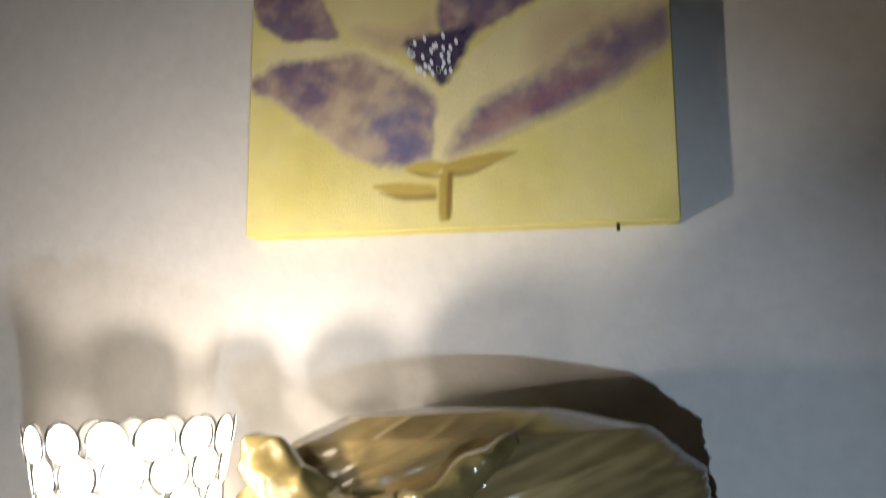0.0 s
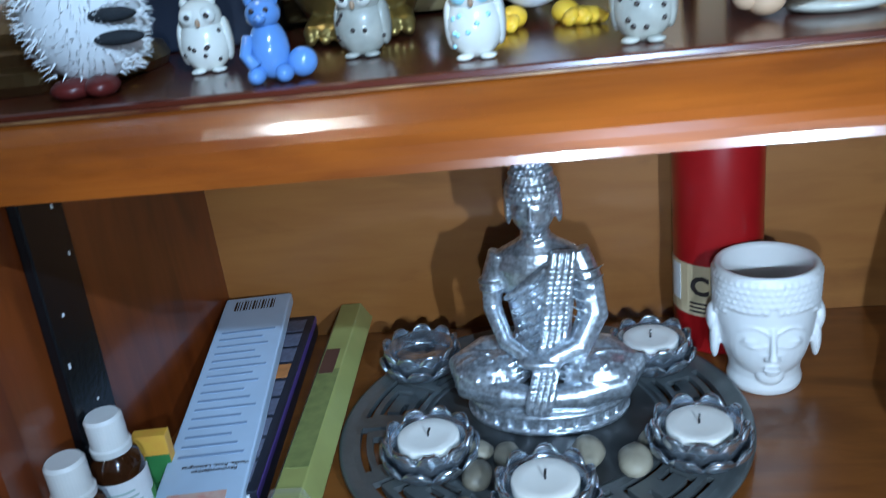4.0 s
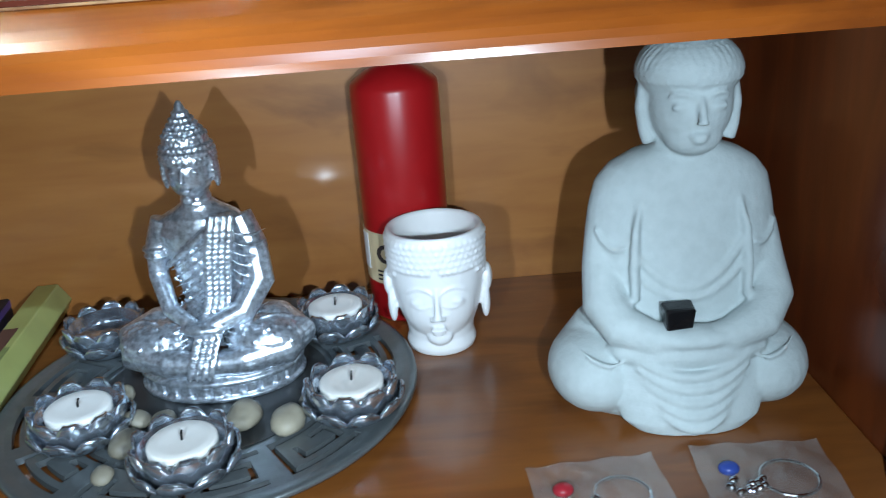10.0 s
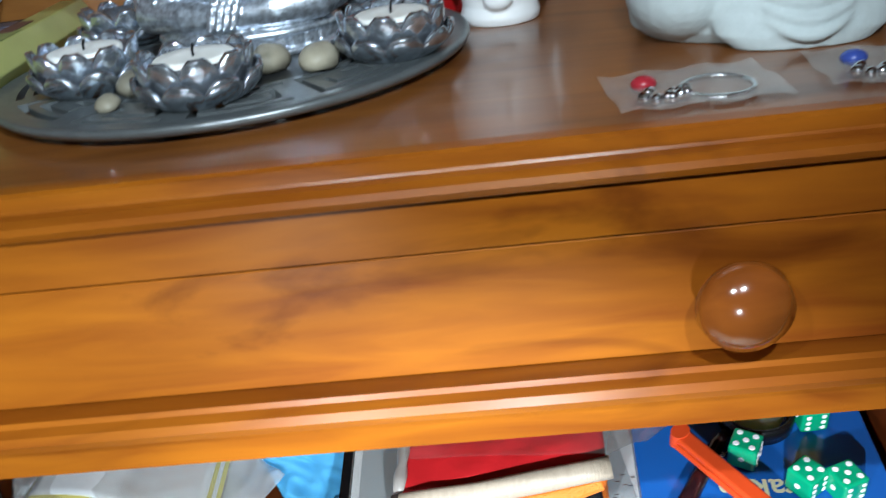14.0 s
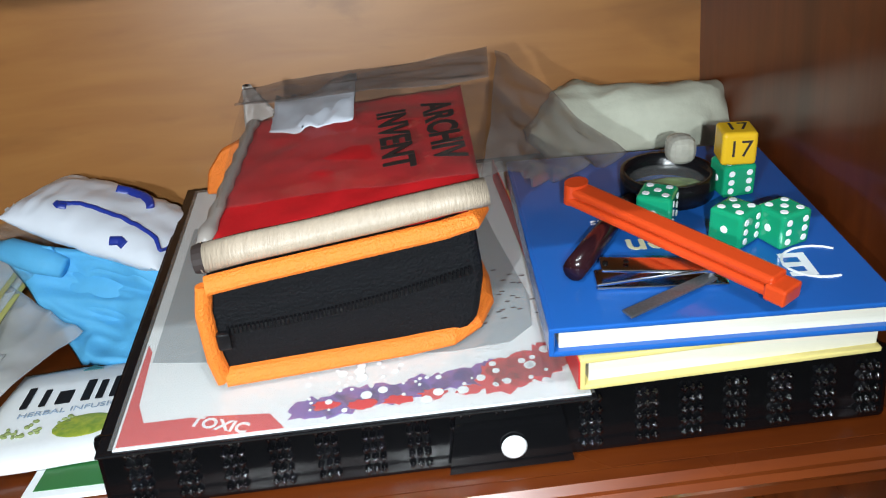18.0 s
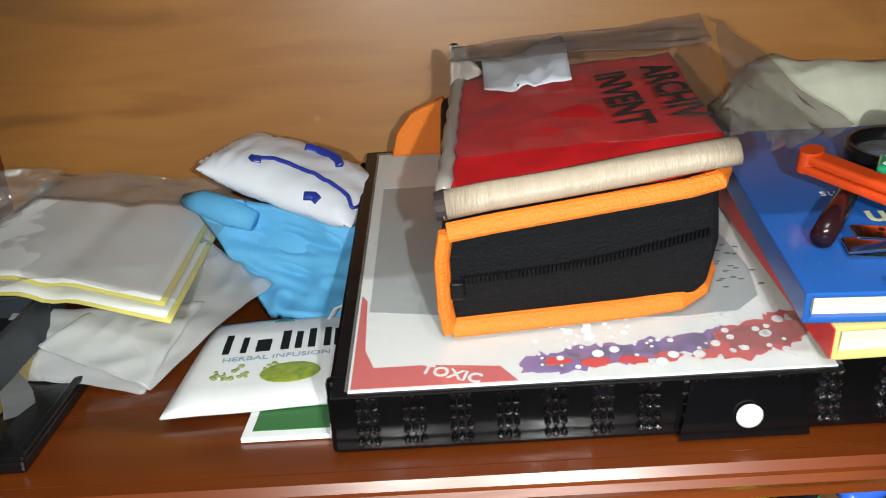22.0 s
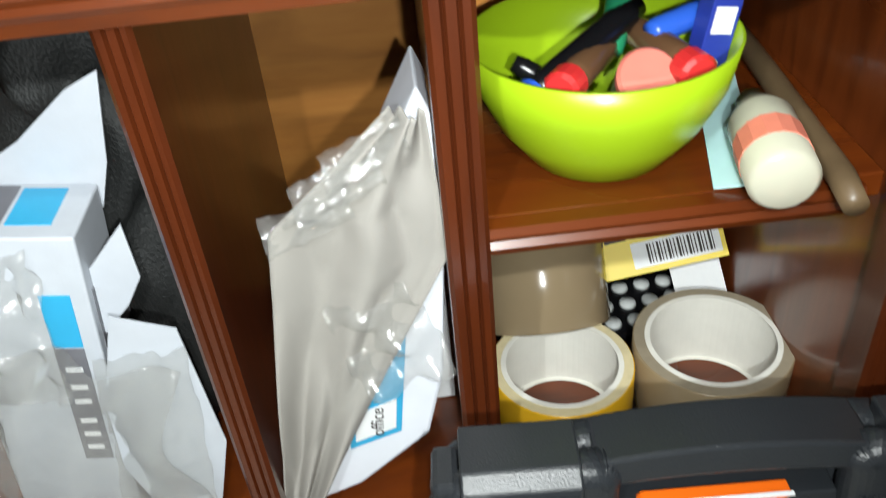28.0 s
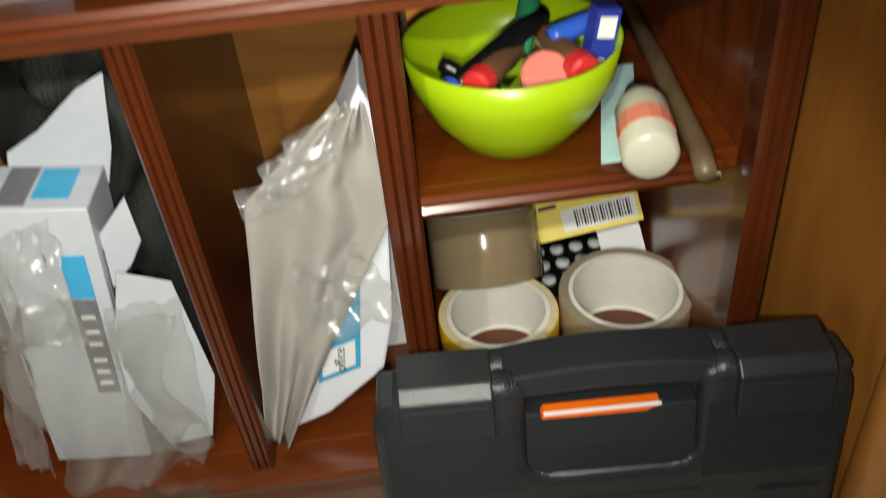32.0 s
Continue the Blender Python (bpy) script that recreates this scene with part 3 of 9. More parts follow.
def white_seated():
    bm = bmesh.new()
    loft_in(bm, [(0.0, 0.054, 0.030, 0, 0), (0.006, 0.0625, 0.036, 0, 0), (0.018, 0.0640, 0.037, 0, 0), (0.030, 0.060, 0.034, 0, 0.002), (0.044, 0.049, 0.028, 0, 0.004)], 40)
    loft_in(bm, [(0.034, 0.044, 0.027, 0.002, 0.003), (0.055, 0.0485, 0.0275, 0.003, 0.004), (0.072, 0.0487, 0.027, 0.003, 0.005), (0.088, 0.0472, 0.026, 0.003, 0.006), (0.103, 0.0452, 0.024, 0.003, 0.007), (0.116, 0.0420, 0.022, 0.003, 0.007), (0.124, 0.0358, 0.019, 0.003, 0.006), (0.130, 0.0260, 0.0155, 0.0035, 0.005), (0.134, 0.0155, 0.0125, 0.0035, 0.003), (0.145, 0.014, 0.012, 0.0035, 0.001)], 40)
    # robe spread between the knees
    loft_in(bm, [(0.0, 0.026, 0.010, 0.001, -0.036), (0.006, 0.034, 0.0125, 0.001, -0.034), (0.018, 0.037, 0.0125, 0.001, -0.031), (0.030, 0.035, 0.0115, 0.001, -0.028), (0.042, 0.027, 0.009, 0.001, -0.025)], 36)
    ball_in(bm, (0.001, -0.024, 0.039), 0.040, 0.017, 0.011)
    ball_in(bm, (0.002, -0.033, 0.0480), 0.022, 0.009, 0.0058)
    for s in (-1, 1):
        ball_in(bm, (0.0415 * s, -0.008, 0.0212), 0.0242, 0.030, 0.0212, 24, 16)
        tube_in(bm, [(0.0385 * s + 0.003, 0.004, 0.092), (0.0395 * s + 0.003, -0.002, 0.074), (0.0400 * s + 0.003, -0.014, 0.059), (0.0330 * s + 0.002, -0.025, 0.051), (0.018 * s + 0.002, -0.031, 0.0470), (0.002, -0.034, 0.0460)], [0.0085, 0.0105, 0.0118, 0.0108, 0.0085, 0.0055], 16)
        # soft sleeve edge, and folds over the upper arm
        tube_in(bm, [(0.023 * s + 0.003, -0.0115, 0.112), (0.0265 * s + 0.003, -0.0165, 0.096), (0.0275 * s + 0.003, -0.0190, 0.078), (0.0270 * s + 0.003, -0.0215, 0.062)], [0.0008, 0.0021, 0.0026, 0.0022], 12)
        for k in range(4):
            arc_in(bm, (0.031 * s + 0.003, -0.0150, 0.088 - 0.0085 * k), (0.0440 * s + 0.003, -0.004, 0.095 - 0.0085 * k), 0.0045, 0.0016, 12, 0.001)
        for k in range(2):
            arc_in(bm, (0.030 * s, -0.0325, 0.037 - 0.009 * k), (0.052 * s, -0.0255, 0.041 - 0.010 * k), 0.004, 0.0014, 12, 0.004)
        tube_in(bm, [(0.0208 * s + 0.0035, 0.001, 0.164), (0.0218 * s + 0.0035, 0.000, 0.153), (0.0206 * s + 0.0035, -0.002, 0.143), (0.0185 * s + 0.0035, -0.003, 0.136)], [0.0026, 0.0034, 0.0032, 0.0034], 10)
        ball_in(bm, (0.0076 * s + 0.0035, -0.0200, 0.1560), 0.0052, 0.0022, 0.0020, 14, 8)
        arc_in(bm, (0.0030 * s + 0.0035, -0.0222, 0.1602), (0.0148 * s + 0.0035, -0.0172, 0.1600), -0.0020, 0.0010, 10, 0.0010)
    for k in range(5):
        w = 0.030 - 0.0028 * k
        arc_in(bm, (0.001 - w, -0.0330 - 0.0018 * k, 0.040 - 0.0062 * k), (0.001 + w, -0.0330 - 0.0018 * k, 0.040 - 0.0062 * k), 0.0095, 0.0026, 16, 0.0085)
    # robe hanging in two soft folds across the chest
    arc_in(bm, (-0.022, -0.0175, 0.084), (0.030, -0.0165, 0.094), 0.020, 0.0030, 16, 0.0040)
    arc_in(bm, (-0.022, -0.0180, 0.074), (0.030, -0.0175, 0.081), 0.014, 0.0026, 16, 0.0040)
    ball_in(bm, (0.0035, -0.002, 0.1540), 0.0197, 0.0207, 0.0222, 28, 18)
    ball_in(bm, (0.0035, -0.009, 0.1405), 0.0138, 0.0120, 0.0095, 20, 12)
    ball_in(bm, (0.0035, 0.0015, 0.1690), 0.0238, 0.0244, 0.0168, 28, 18)
    ball_in(bm, (0.0035, 0.006, 0.1580), 0.0236, 0.0190, 0.0170, 24, 14)
    tube_in(bm, [(0.0035, -0.0222, 0.1600), (0.0035, -0.0250, 0.1535), (0.0035, -0.0268, 0.1488)], [0.0014, 0.0020, 0.0030], 10)
    ball_in(bm, (0.0035, -0.0212, 0.1428), 0.0050, 0.0026, 0.0013, 12, 8)
    ball_in(bm, (0.0035, -0.0208, 0.1404), 0.0040, 0.0026, 0.0014, 12, 8)
    ball_in(bm, (0.0035, -0.0222, 0.1655), 0.0012, 0.0012, 0.0012, 8, 6)
    # close rows of curls on the hair
    for row in range(11):
        e = -0.15 + 1.6 * row / 11
        n = max(5, int(44 * math.cos(e)))
        for k in range(n):
            a = 2 * math.pi * (k + 0.5 * (row % 2)) / n
            ball_in(bm, (0.0035 + 0.0240 * math.cos(e) * math.cos(a), 0.0015 + 0.0246 * math.cos(e) * math.sin(a), 0.1690 + 0.0170 * math.sin(e)), 0.0013, u=6, v=5)
    return bm


figure("seated_statue", white_seated(), WHITE, "white stone seated meditating statue on the middle shelf", (0.2835, 0.347, 0.704), -3, 0.0010, "statue", 9)
cube_bm = box(-0.0068, 0.0068, -0.005, 0.005, 0, 0.0112, 0.0012)
rough_up(cube_bm, 0.006, 0.0012)
tagged(part("black_stone", cube_bm, BLACK), "small rough black stone lying in the statue's lap", "stone")
bpy.data.objects["black_stone"].location = (0.2755, 0.3145, 0.7580)


def silver_seated():
    bm = bmesh.new()
    loft_in(bm, [(0.0, 0.0495, 0.036, 0, 0), (0.0025, 0.0500, 0.0365, 0, 0), (0.0034, 0.0465, 0.033, 0, 0), (0.0095, 0.0465, 0.033, 0, 0), (0.0105, 0.0500, 0.0365, 0, 0), (0.0130, 0.0495, 0.036, 0, 0), (0.0150, 0.046, 0.032, 0, 0)], 56)
    for i in range(30):
        a = 2 * math.pi * i / 30
        box_in(bm, -0.0012, 0.0012, -0.0030, 0.0030, 0.0042, 0.0088, Matrix.Translation((0.0468 * math.cos(a), 0.0334 * math.sin(a), 0)) @ Matrix.Rotation(math.atan2(math.sin(a) / 0.033, math.cos(a) / 0.0465), 4, "Z"))
    for s in (-1, 1):
        tube_in(bm, [(0.012 * s, 0.012, 0.031), (0.036 * s, 0.004, 0.0305), (0.0485 * s, -0.006, 0.028), (0.0440 * s, -0.017, 0.0255), (0.022 * s, -0.027, 0.0235), (-0.006 * s, -0.031, 0.0215)], [0.013, 0.0140, 0.0120, 0.0105, 0.0088, 0.006], 18)
        ball_in(bm, (0.0315 * s, -0.0125, 0.0300), 0.0235, 0.0165, 0.0125, 20, 14)
        for k in range(70):
            a, b = 2 * math.pi * random.random(), 0.15 + 1.2 * random.random()
            ball_in(bm, (0.0315 * s + 0.0235 * math.cos(b) * math.cos(a), -0.0125 + 0.0165 * math.cos(b) * math.sin(a), 0.0300 + 0.0125 * math.sin(b)), 0.0012, u=6, v=4)
        ball_in(bm, (0.0145 * s, 0.004, 0.129), 0.0022, 0.0040, 0.0095, 10, 8)
        ball_in(bm, (0.0055 * s, -0.0098, 0.1325), 0.0034, 0.0016, 0.0011, 10, 6)
        arc_in(bm, (0.0016 * s, -0.0112, 0.1362), (0.0098 * s, -0.0082, 0.1355), -0.0016, 0.0006, 8, 0.001)
        # folds of the robe over the knees
        for k in range(7):
            arc_in(bm, (0.010 * s, -0.0165 - 0.0024 * k, 0.0425 - 0.0030 * k), (0.0530 * s - 0.0015 * k * s, -0.0070 - 0.0020 * k, 0.0375 - 0.0028 * k), 0.0035, 0.0013, 12, 0.0065)
        for k in range(5):
            arc_in(bm, (0.030 * s, -0.014, 0.0435 - 0.001 * k), (0.0545 * s, -0.001 - 0.004 * k, 0.0340 - 0.003 * k), -0.004, 0.0009, 8, 0.002)
    # bare arm with its band, and the arm under the robe
    tube_in(bm, [(-0.0215, 0.006, 0.101), (-0.0275, 0.004, 0.086), (-0.0285, 0.000, 0.068), (-0.020, -0.014, 0.051), (-0.005, -0.022, 0.0435)], [0.0076, 0.0068, 0.0058, 0.0050, 0.0042], 14)
    tube_in(bm, [(-0.0275 + 0.0080 * math.cos(radians(30 * k)), 0.004 + 0.0080 * math.sin(radians(30 * k)), 0.0845) for k in range(13)], 0.0013, 6)
    tube_in(bm, [(-0.0277 + 0.0078 * math.cos(radians(30 * k)), 0.0035 + 0.0078 * math.sin(radians(30 * k)), 0.0805) for k in range(13)], 0.0009, 6)
    tube_in(bm, [(0.0215, 0.006, 0.101), (0.0280, 0.003, 0.083), (0.0305, -0.002, 0.063), (0.022, -0.016, 0.049), (0.004, -0.023, 0.0435)], [0.0085, 0.0090, 0.0092, 0.0075, 0.0050], 14)
    for k in range(9):
        arc_in(bm, (0.0190, -0.0105, 0.098 - 0.0062 * k), (0.0385 - 0.0006 * k, 0.000, 0.094 - 0.0066 * k), 0.0030, 0.0010, 8, 0.0025)
    loft_in(bm, [(0.024, 0.026, 0.017, 0, 0.006), (0.05, 0.0170, 0.014, 0, 0.006), (0.075, 0.0208, 0.0155, 0, 0.006), (0.093, 0.0262, 0.0155, 0, 0.006), (0.103, 0.0230, 0.0130, 0, 0.006), (0.108, 0.0135, 0.0102, 0, 0.006), (0.112, 0.0085, 0.0085, 0, 0.005), (0.120, 0.0080, 0.008, 0, 0.004)], 32)
    for z in (0.1115, 0.1140):
        tube_in(bm, [(0.0086 * math.cos(radians(30 * k)), 0.0045 + 0.0086 * math.sin(radians(30 * k)), z) for k in range(13)], 0.0006, 6)
    ball_in(bm, (0, -0.0235, 0.0430), 0.0140, 0.0070, 0.0042, 16, 10)
    # robe edge across the chest and the folds beneath it
    tube_in(bm, [(0.016, -0.0075, 0.1045), (0.004, -0.0108, 0.0955), (-0.008, -0.0108, 0.0855), (-0.0195, -0.0065, 0.0765)], [0.0016, 0.0022, 0.0022, 0.0018], 8)
    for k in range(9):
        arc_in(bm, (0.010, -0.0112, 0.0955 - 0.0062 * k), (-0.0185 + 0.0006 * k, -0.0068, 0.0735 - 0.0054 * k), 0.0016, 0.0009, 10, 0.0022)
    for i in range(90):
        u, v = random.random(), random.random()
        ball_in(bm, (-0.016 + 0.024 * u, -0.0105, 0.050 + 0.026 * v + 0.014 * u), 0.0008, u=6, v=4)
    # sash from the shoulder with its columns of beads, and its end over the lap
    sash = [(0.0165, -0.0085, 0.1062), (0.0150, -0.0115, 0.098), (0.0125, -0.0128, 0.085), (0.0105, -0.0122, 0.072), (0.0085, -0.0118, 0.058), (0.0060, -0.0180, 0.047), (0.0030, -0.0285, 0.038), (0.0, -0.0355, 0.026), (-0.002, -0.0370, 0.018)]
    rings_in(bm, [[(x - 0.0070, y - 0.0014, z), (x + 0.0070, y - 0.0014, z), (x + 0.0070, y + 0.003, z + 0.001), (x - 0.0070, y + 0.003, z + 0.001)] for x, y, z in sash])
    for i in range(34):
        u = i / 33 * (len(sash) - 1.001)
        p = Vector(sash[int(u)]).lerp(Vector(sash[int(u) + 1]), u - int(u))
        for j in (-1.5, -0.5, 0.5, 1.5):
            ball_in(bm, (p.x + 0.0036 * j, p.y - 0.0024, p.z), 0.00125, 0.0010, 0.0011, 6, 5)
    for j in (-1, 1):
        tube_in(bm, [(x + 0.0072 * j, y - 0.0016, z) for x, y, z in sash], 0.0009, 6)
    # head, face and curls
    ball_in(bm, (0, 0.002, 0.1305), 0.0128, 0.0138, 0.0165, 22, 16)
    ball_in(bm, (0, 0.004, 0.1390), 0.0148, 0.0152, 0.0122, 22, 14)
    loft_in(bm, [(0.144, 0.0125, 0.0125, 0, 0.004), (0.150, 0.0095, 0.0095, 0, 0.004), (0.156, 0.0062, 0.0062, 0, 0.004), (0.161, 0.0042, 0.0042, 0, 0.004), (0.166, 0.0030, 0.0030, 0, 0.004), (0.170, 0.0012, 0.0012, 0, 0.004)], 16)
    tube_in(bm, [(0, -0.0108, 0.1350), (0, -0.0130, 0.1300), (0, -0.0138, 0.1272)], [0.0008, 0.0013, 0.0019], 8)
    ball_in(bm, (0, -0.0112, 0.1225), 0.0036, 0.0018, 0.0009, 10, 6)
    ball_in(bm, (0, -0.0108, 0.1208), 0.0028, 0.0018, 0.0010, 10, 6)
    ball_in(bm, (0, -0.0085, 0.1165), 0.0040, 0.0032, 0.0026, 10, 6)
    for row in range(9):
        z = 0.1390 + 0.0030 * row
        r = 0.0152 * math.sqrt(max(0.05, 1 - ((z - 0.139) / 0.0145) ** 2)) if row < 4 else 0.0118 - 0.00195 * (row - 4)
        n = max(8, int(2 * math.pi * r / 0.0030))
        for k in range(n):
            a = 2 * math.pi * (k + 0.5 * (row % 2)) / n
            ball_in(bm, (r * math.cos(a), 0.004 + r * math.sin(a), z), 0.0014, u=6, v=5)
    for row in range(4):
        for k in range(20):
            a = radians(-18 + 216 * k / 19)
            ball_in(bm, (0.0150 * math.cos(a), 0.004 + 0.0150 * math.sin(a), 0.1360 - 0.0030 * row), 0.0014, u=6, v=5)
    return bm


random.seed(5)
figure("silver_seated_statue", silver_seated(), SILVER, "silver painted seated statue on an oval plinth on the tray", (0.0395, 0.394, 0.7102), -4, 0.0008, "statue", 1).scale = (0.935, 0.935, 0.925)


def head_cup():
    bm = bmesh.new()
    n = 48
    prof = [(0.0, 0.0210, 0.0210), (0.004, 0.0222, 0.0222), (0.010, 0.0205, 0.0205), (0.016, 0.0212, 0.0212), (0.028, 0.0252, 0.0250), (0.045, 0.0282, 0.0275), (0.060, 0.0295, 0.0285), (0.074, 0.0303, 0.0292), (0.0805, 0.0298, 0.0288), (0.0818, 0.0280, 0.0270), (0.0800, 0.0252, 0.0245), (0.066, 0.0240, 0.0232), (0.045, 0.0220, 0.0215), (0.035, 0.016, 0.016)]
    rings_in(bm, [[(rx * math.cos(2 * math.pi * k / n), ry * math.sin(2 * math.pi * k / n), z) for k in range(n)] for z, rx, ry in prof])
    ball_in(bm, (0, -0.0085, 0.0370), 0.0238, 0.0208, 0.0285, 30, 20)
    ball_in(bm, (0, -0.0215, 0.0145), 0.0080, 0.0056, 0.0056, 14, 10)
    tube_in(bm, [(0, -0.0280, 0.0490), (0, -0.0305, 0.0420), (0, -0.0322, 0.0350), (0, -0.0335, 0.0308)], [0.0014, 0.0016, 0.0021, 0.0031], 12)
    ball_in(bm, (0, -0.0292, 0.0228), 0.0058, 0.0026, 0.0013, 14, 8)
    ball_in(bm, (0, -0.0285, 0.0202), 0.0046, 0.0028, 0.0016, 14, 8)
    for s in (-1, 1):
        ball_in(bm, (0.0030 * s, -0.0310, 0.0305), 0.0022, 0.0020, 0.0016, 10, 8)
        ball_in(bm, (0.0095 * s, -0.0252, 0.0405), 0.0066, 0.0026, 0.0026, 16, 10)
        arc_in(bm, (0.0032 * s, -0.0298, 0.0392), (0.0172 * s, -0.0236, 0.0392), 0.0022, 0.0007, 12, 0.0008)
        arc_in(bm, (0.0026 * s, -0.0295, 0.0462), (0.0186 * s, -0.0222, 0.0450), -0.0036, 0.0006, 12, 0.0004)
        ball_in(bm, (0.0305 * s, 0.001, 0.0440), 0.0036, 0.0068, 0.0095, 12, 10)
        ball_in(bm, (0.0290 * s, -0.001, 0.0290), 0.0032, 0.0048, 0.0130, 12, 10)
    for row in range(8):
        z = 0.0480 + 0.0040 * row
        for i in range(46):
            a = 2 * math.pi * (i + 0.5 * (row % 2)) / 46
            front = -math.sin(a)
            if z > 0.0465 + 0.0135 * max(0.0, front) ** 0.7 and z < 0.0775:
                r = 0.0288 + 0.0010 * (z - 0.048) / 0.03
                ball_in(bm, (r * math.cos(a), 0.97 * r * math.sin(a), z), 0.0021, u=7, v=6)
    return bm


figure("head_cup", head_cup(), PORCELAIN, "white porcelain cup shaped as a serene head with curled hair", (0.1655, 0.4215, 0.704), -4, 0.0009, "cup", 5).scale = (0.955, 0.955, 0.94)

# ---------------------------------------------------------------- round tray and its candles
tray = thing("round_tray", "round grey metal tray with cut-out key pattern on the shelf", "tray", (0.035, 0.377, 0.7065))
part("plate", lathe([(0.0, -0.0024), (0.066, -0.0024), (0.0685, 0.0005), (0.0690, 0.0046), (0.0660, 0.0030), (0.0, 0.0030)], 96), PEWTER, tray, smooth=True)
part("rim", lathe([(0.1060, 0.0005), (0.1125, 0.0012), (0.1142, 0.0032), (0.1140, 0.0050), (0.1122, 0.0056), (0.1095, 0.0048), (0.1060, 0.0046)], 120, cap0=False, cap1=False), PEWTER, tray, "rolled outer rim", smooth=True)
part("inner_dish", lathe([(0.0, 0.0032), (0.0655, 0.0032), (0.0655, 0.0036), (0.0, 0.0036)], 64), mat("dark_grey_dish", (0.055, 0.058, 0.058), 0.35, metal=0.4, grain=0.3, scale=60), tray)
KEY = ("...............", ".############..", ".#.............", ".#..########...", ".#..#......#...", ".#..#......#...", ".#......####...", ".#.............", ".#############.", "...............")


def key_unit(first, last, units=12):
    """One unit of the pierced ring: a polar grid with the cells of the key left out."""
    bm = bmesh.new()
    rows, cols = len(KEY), len(KEY[0])
    span = 2 * math.pi / units

    def solid(i, j):
        return 0 <= i < rows and (j < 0 or j >= cols or KEY[i][j] == ".")

    def corner(i, j, z):
        r, a = last + (first - last) * i / rows, span * j / cols
        return (r * math.cos(a), r * math.sin(a), z)

    for i in range(rows):
        for j in range(cols):
            if not solid(i, j):
                continue
            q = [(i, j), (i, j + 1), (i + 1, j + 1), (i + 1, j)]
            bm.faces.new([bm.verts.new(corner(a, b, 0.0046)) for a, b in q])
            for k, (di, dj) in enumerate(((-1, 0), (0, 1), (1, 0), (0, -1))):
                if not solid(i + di, j + dj):
                    a, b = q[k], q[(k + 1) % 4]
                    bm.faces.new([bm.verts.new(p) for p in (corner(*a, 0.0046), corner(*a, 0.0008), corner(*b, 0.0008), corner(*b, 0.0046))])
    bmesh.ops.remove_doubles(bm, verts=bm.verts, dist=0.00001)
    bmesh.ops.recalc_face_normals(bm, faces=bm.faces)
    return bm


k0 = part("pierced_panel", key_unit(0.0688, 0.1062), PEWTER, tray, "panel pierced with a square key pattern")
for i in range(1, 12):
    q = new("pierced_panel", k0.data)
    q.parent = tray
    q.matrix_basis = Matrix.Rotation(2 * math.pi * i / 12, 4, "Z")

PETAL = mat("silvery_glass_petal", (0.72, 0.79, 0.87), 0.13, metal=0.9, grain=0.75, scale=120, dark=(0.035, 0.04, 0.05), bump=0.3, bump_scale=260)
WAX = mat("white_wax", (0.80, 0.79, 0.74), 0.5, grain=0.05, scale=60)


def petal(z, h, w, r0, r1, r2):
    """A cupped pointed petal on the +x side: foot, belly and tip radii."""
    bm = bmesh.new()
    nu, nv = 6, 7
    skins = []
    for t in (0.0, -0.0018):
        rows = []
        for j in range(nv + 1):
            v = j / nv
            half = w * math.sin(math.pi * (0.18 + 0.76 * v)) ** 0.6
            r = r0 * (1 - v) ** 2 + 2 * r1 * v * (1 - v) + r2 * v * v
            rows.append([(r + t + 0.0026 * (1 - (-1 + 2 * i / nu) ** 2) * (0.4 + 0.6 * math.sin(math.pi * v)), half * (-1 + 2 * i / nu), z + h * v) for i in range(nu + 1)])
        skins.append([[bm.verts.new(p) for p in row] for row in rows])
    vo, vi = skins
    for j in range(nv):
        for i in range(nu):
            bm.faces.new((vo[j][i], vo[j][i + 1], vo[j + 1][i + 1], vo[j + 1][i]))
            bm.faces.new((vi[j][i], vi[j + 1][i], vi[j + 1][i + 1], vi[j][i + 1]))
    rim = [(0, i) for i in range(nu)] + [(j, nu) for j in range(nv)] + [(nv, i) for i in range(nu, 0, -1)] + [(j, 0) for j in range(nv, 0, -1)]
    for k in range(len(rim)):
        a, b = rim[k], rim[(k + 1) % len(rim)]
        bm.faces.new((vo[a[0]][a[1]], vi[a[0]][a[1]], vi[b[0]][b[1]], vo[b[0]][b[1]]))
    bmesh.ops.recalc_face_normals(bm, faces=bm.faces)
    return bm


holder = thing("lotus_candle_holder", "silvery glass lotus-shaped tealight holder standing on the tray", "candle holder", (-0.022, 0.338, 0.7105), 0, group="lotus holders on the tray")
part("cup", lathe([(0.0, 0.0), (0.015, 0.0), (0.019, 0.004), (0.0212, 0.012), (0.0212, 0.018), (0.0198, 0.018), (0.0198, 0.009), (0.0, 0.008)], 28), PETAL, holder, smooth=True)
p0 = part("petal", petal(0.0060, 0.0155, 0.0080, 0.0185, 0.0205, 0.0232), PETAL, holder, smooth=True)
p1 = part("petal", petal(0.0005, 0.0125, 0.0088, 0.0165, 0.0250, 0.0258), PETAL, holder, smooth=True)
for i in range(1, 9):
    q = new("petal", p0.data)
    q.parent = holder
    q.matrix_basis = Matrix.Rotation(2 * math.pi * i / 9, 4, "Z")
for i in range(1, 9):
    q = new("petal", p1.data)
    q.parent = holder
    q.matrix_basis = Matrix.Rotation(2 * math.pi * (i + 0.5) / 9, 4, "Z")
p1.matrix_basis = Matrix.Rotation(math.pi / 9, 4, "Z")
for hx, hy, hr in ((0.039, 0.300, 10), (0.116, 0.341, 25), (0.102, 0.432, 5), (-0.040, 0.437, 15)):
    copy_thing(holder, pose(hx, hy, 0.7105, 0, 0, hr))
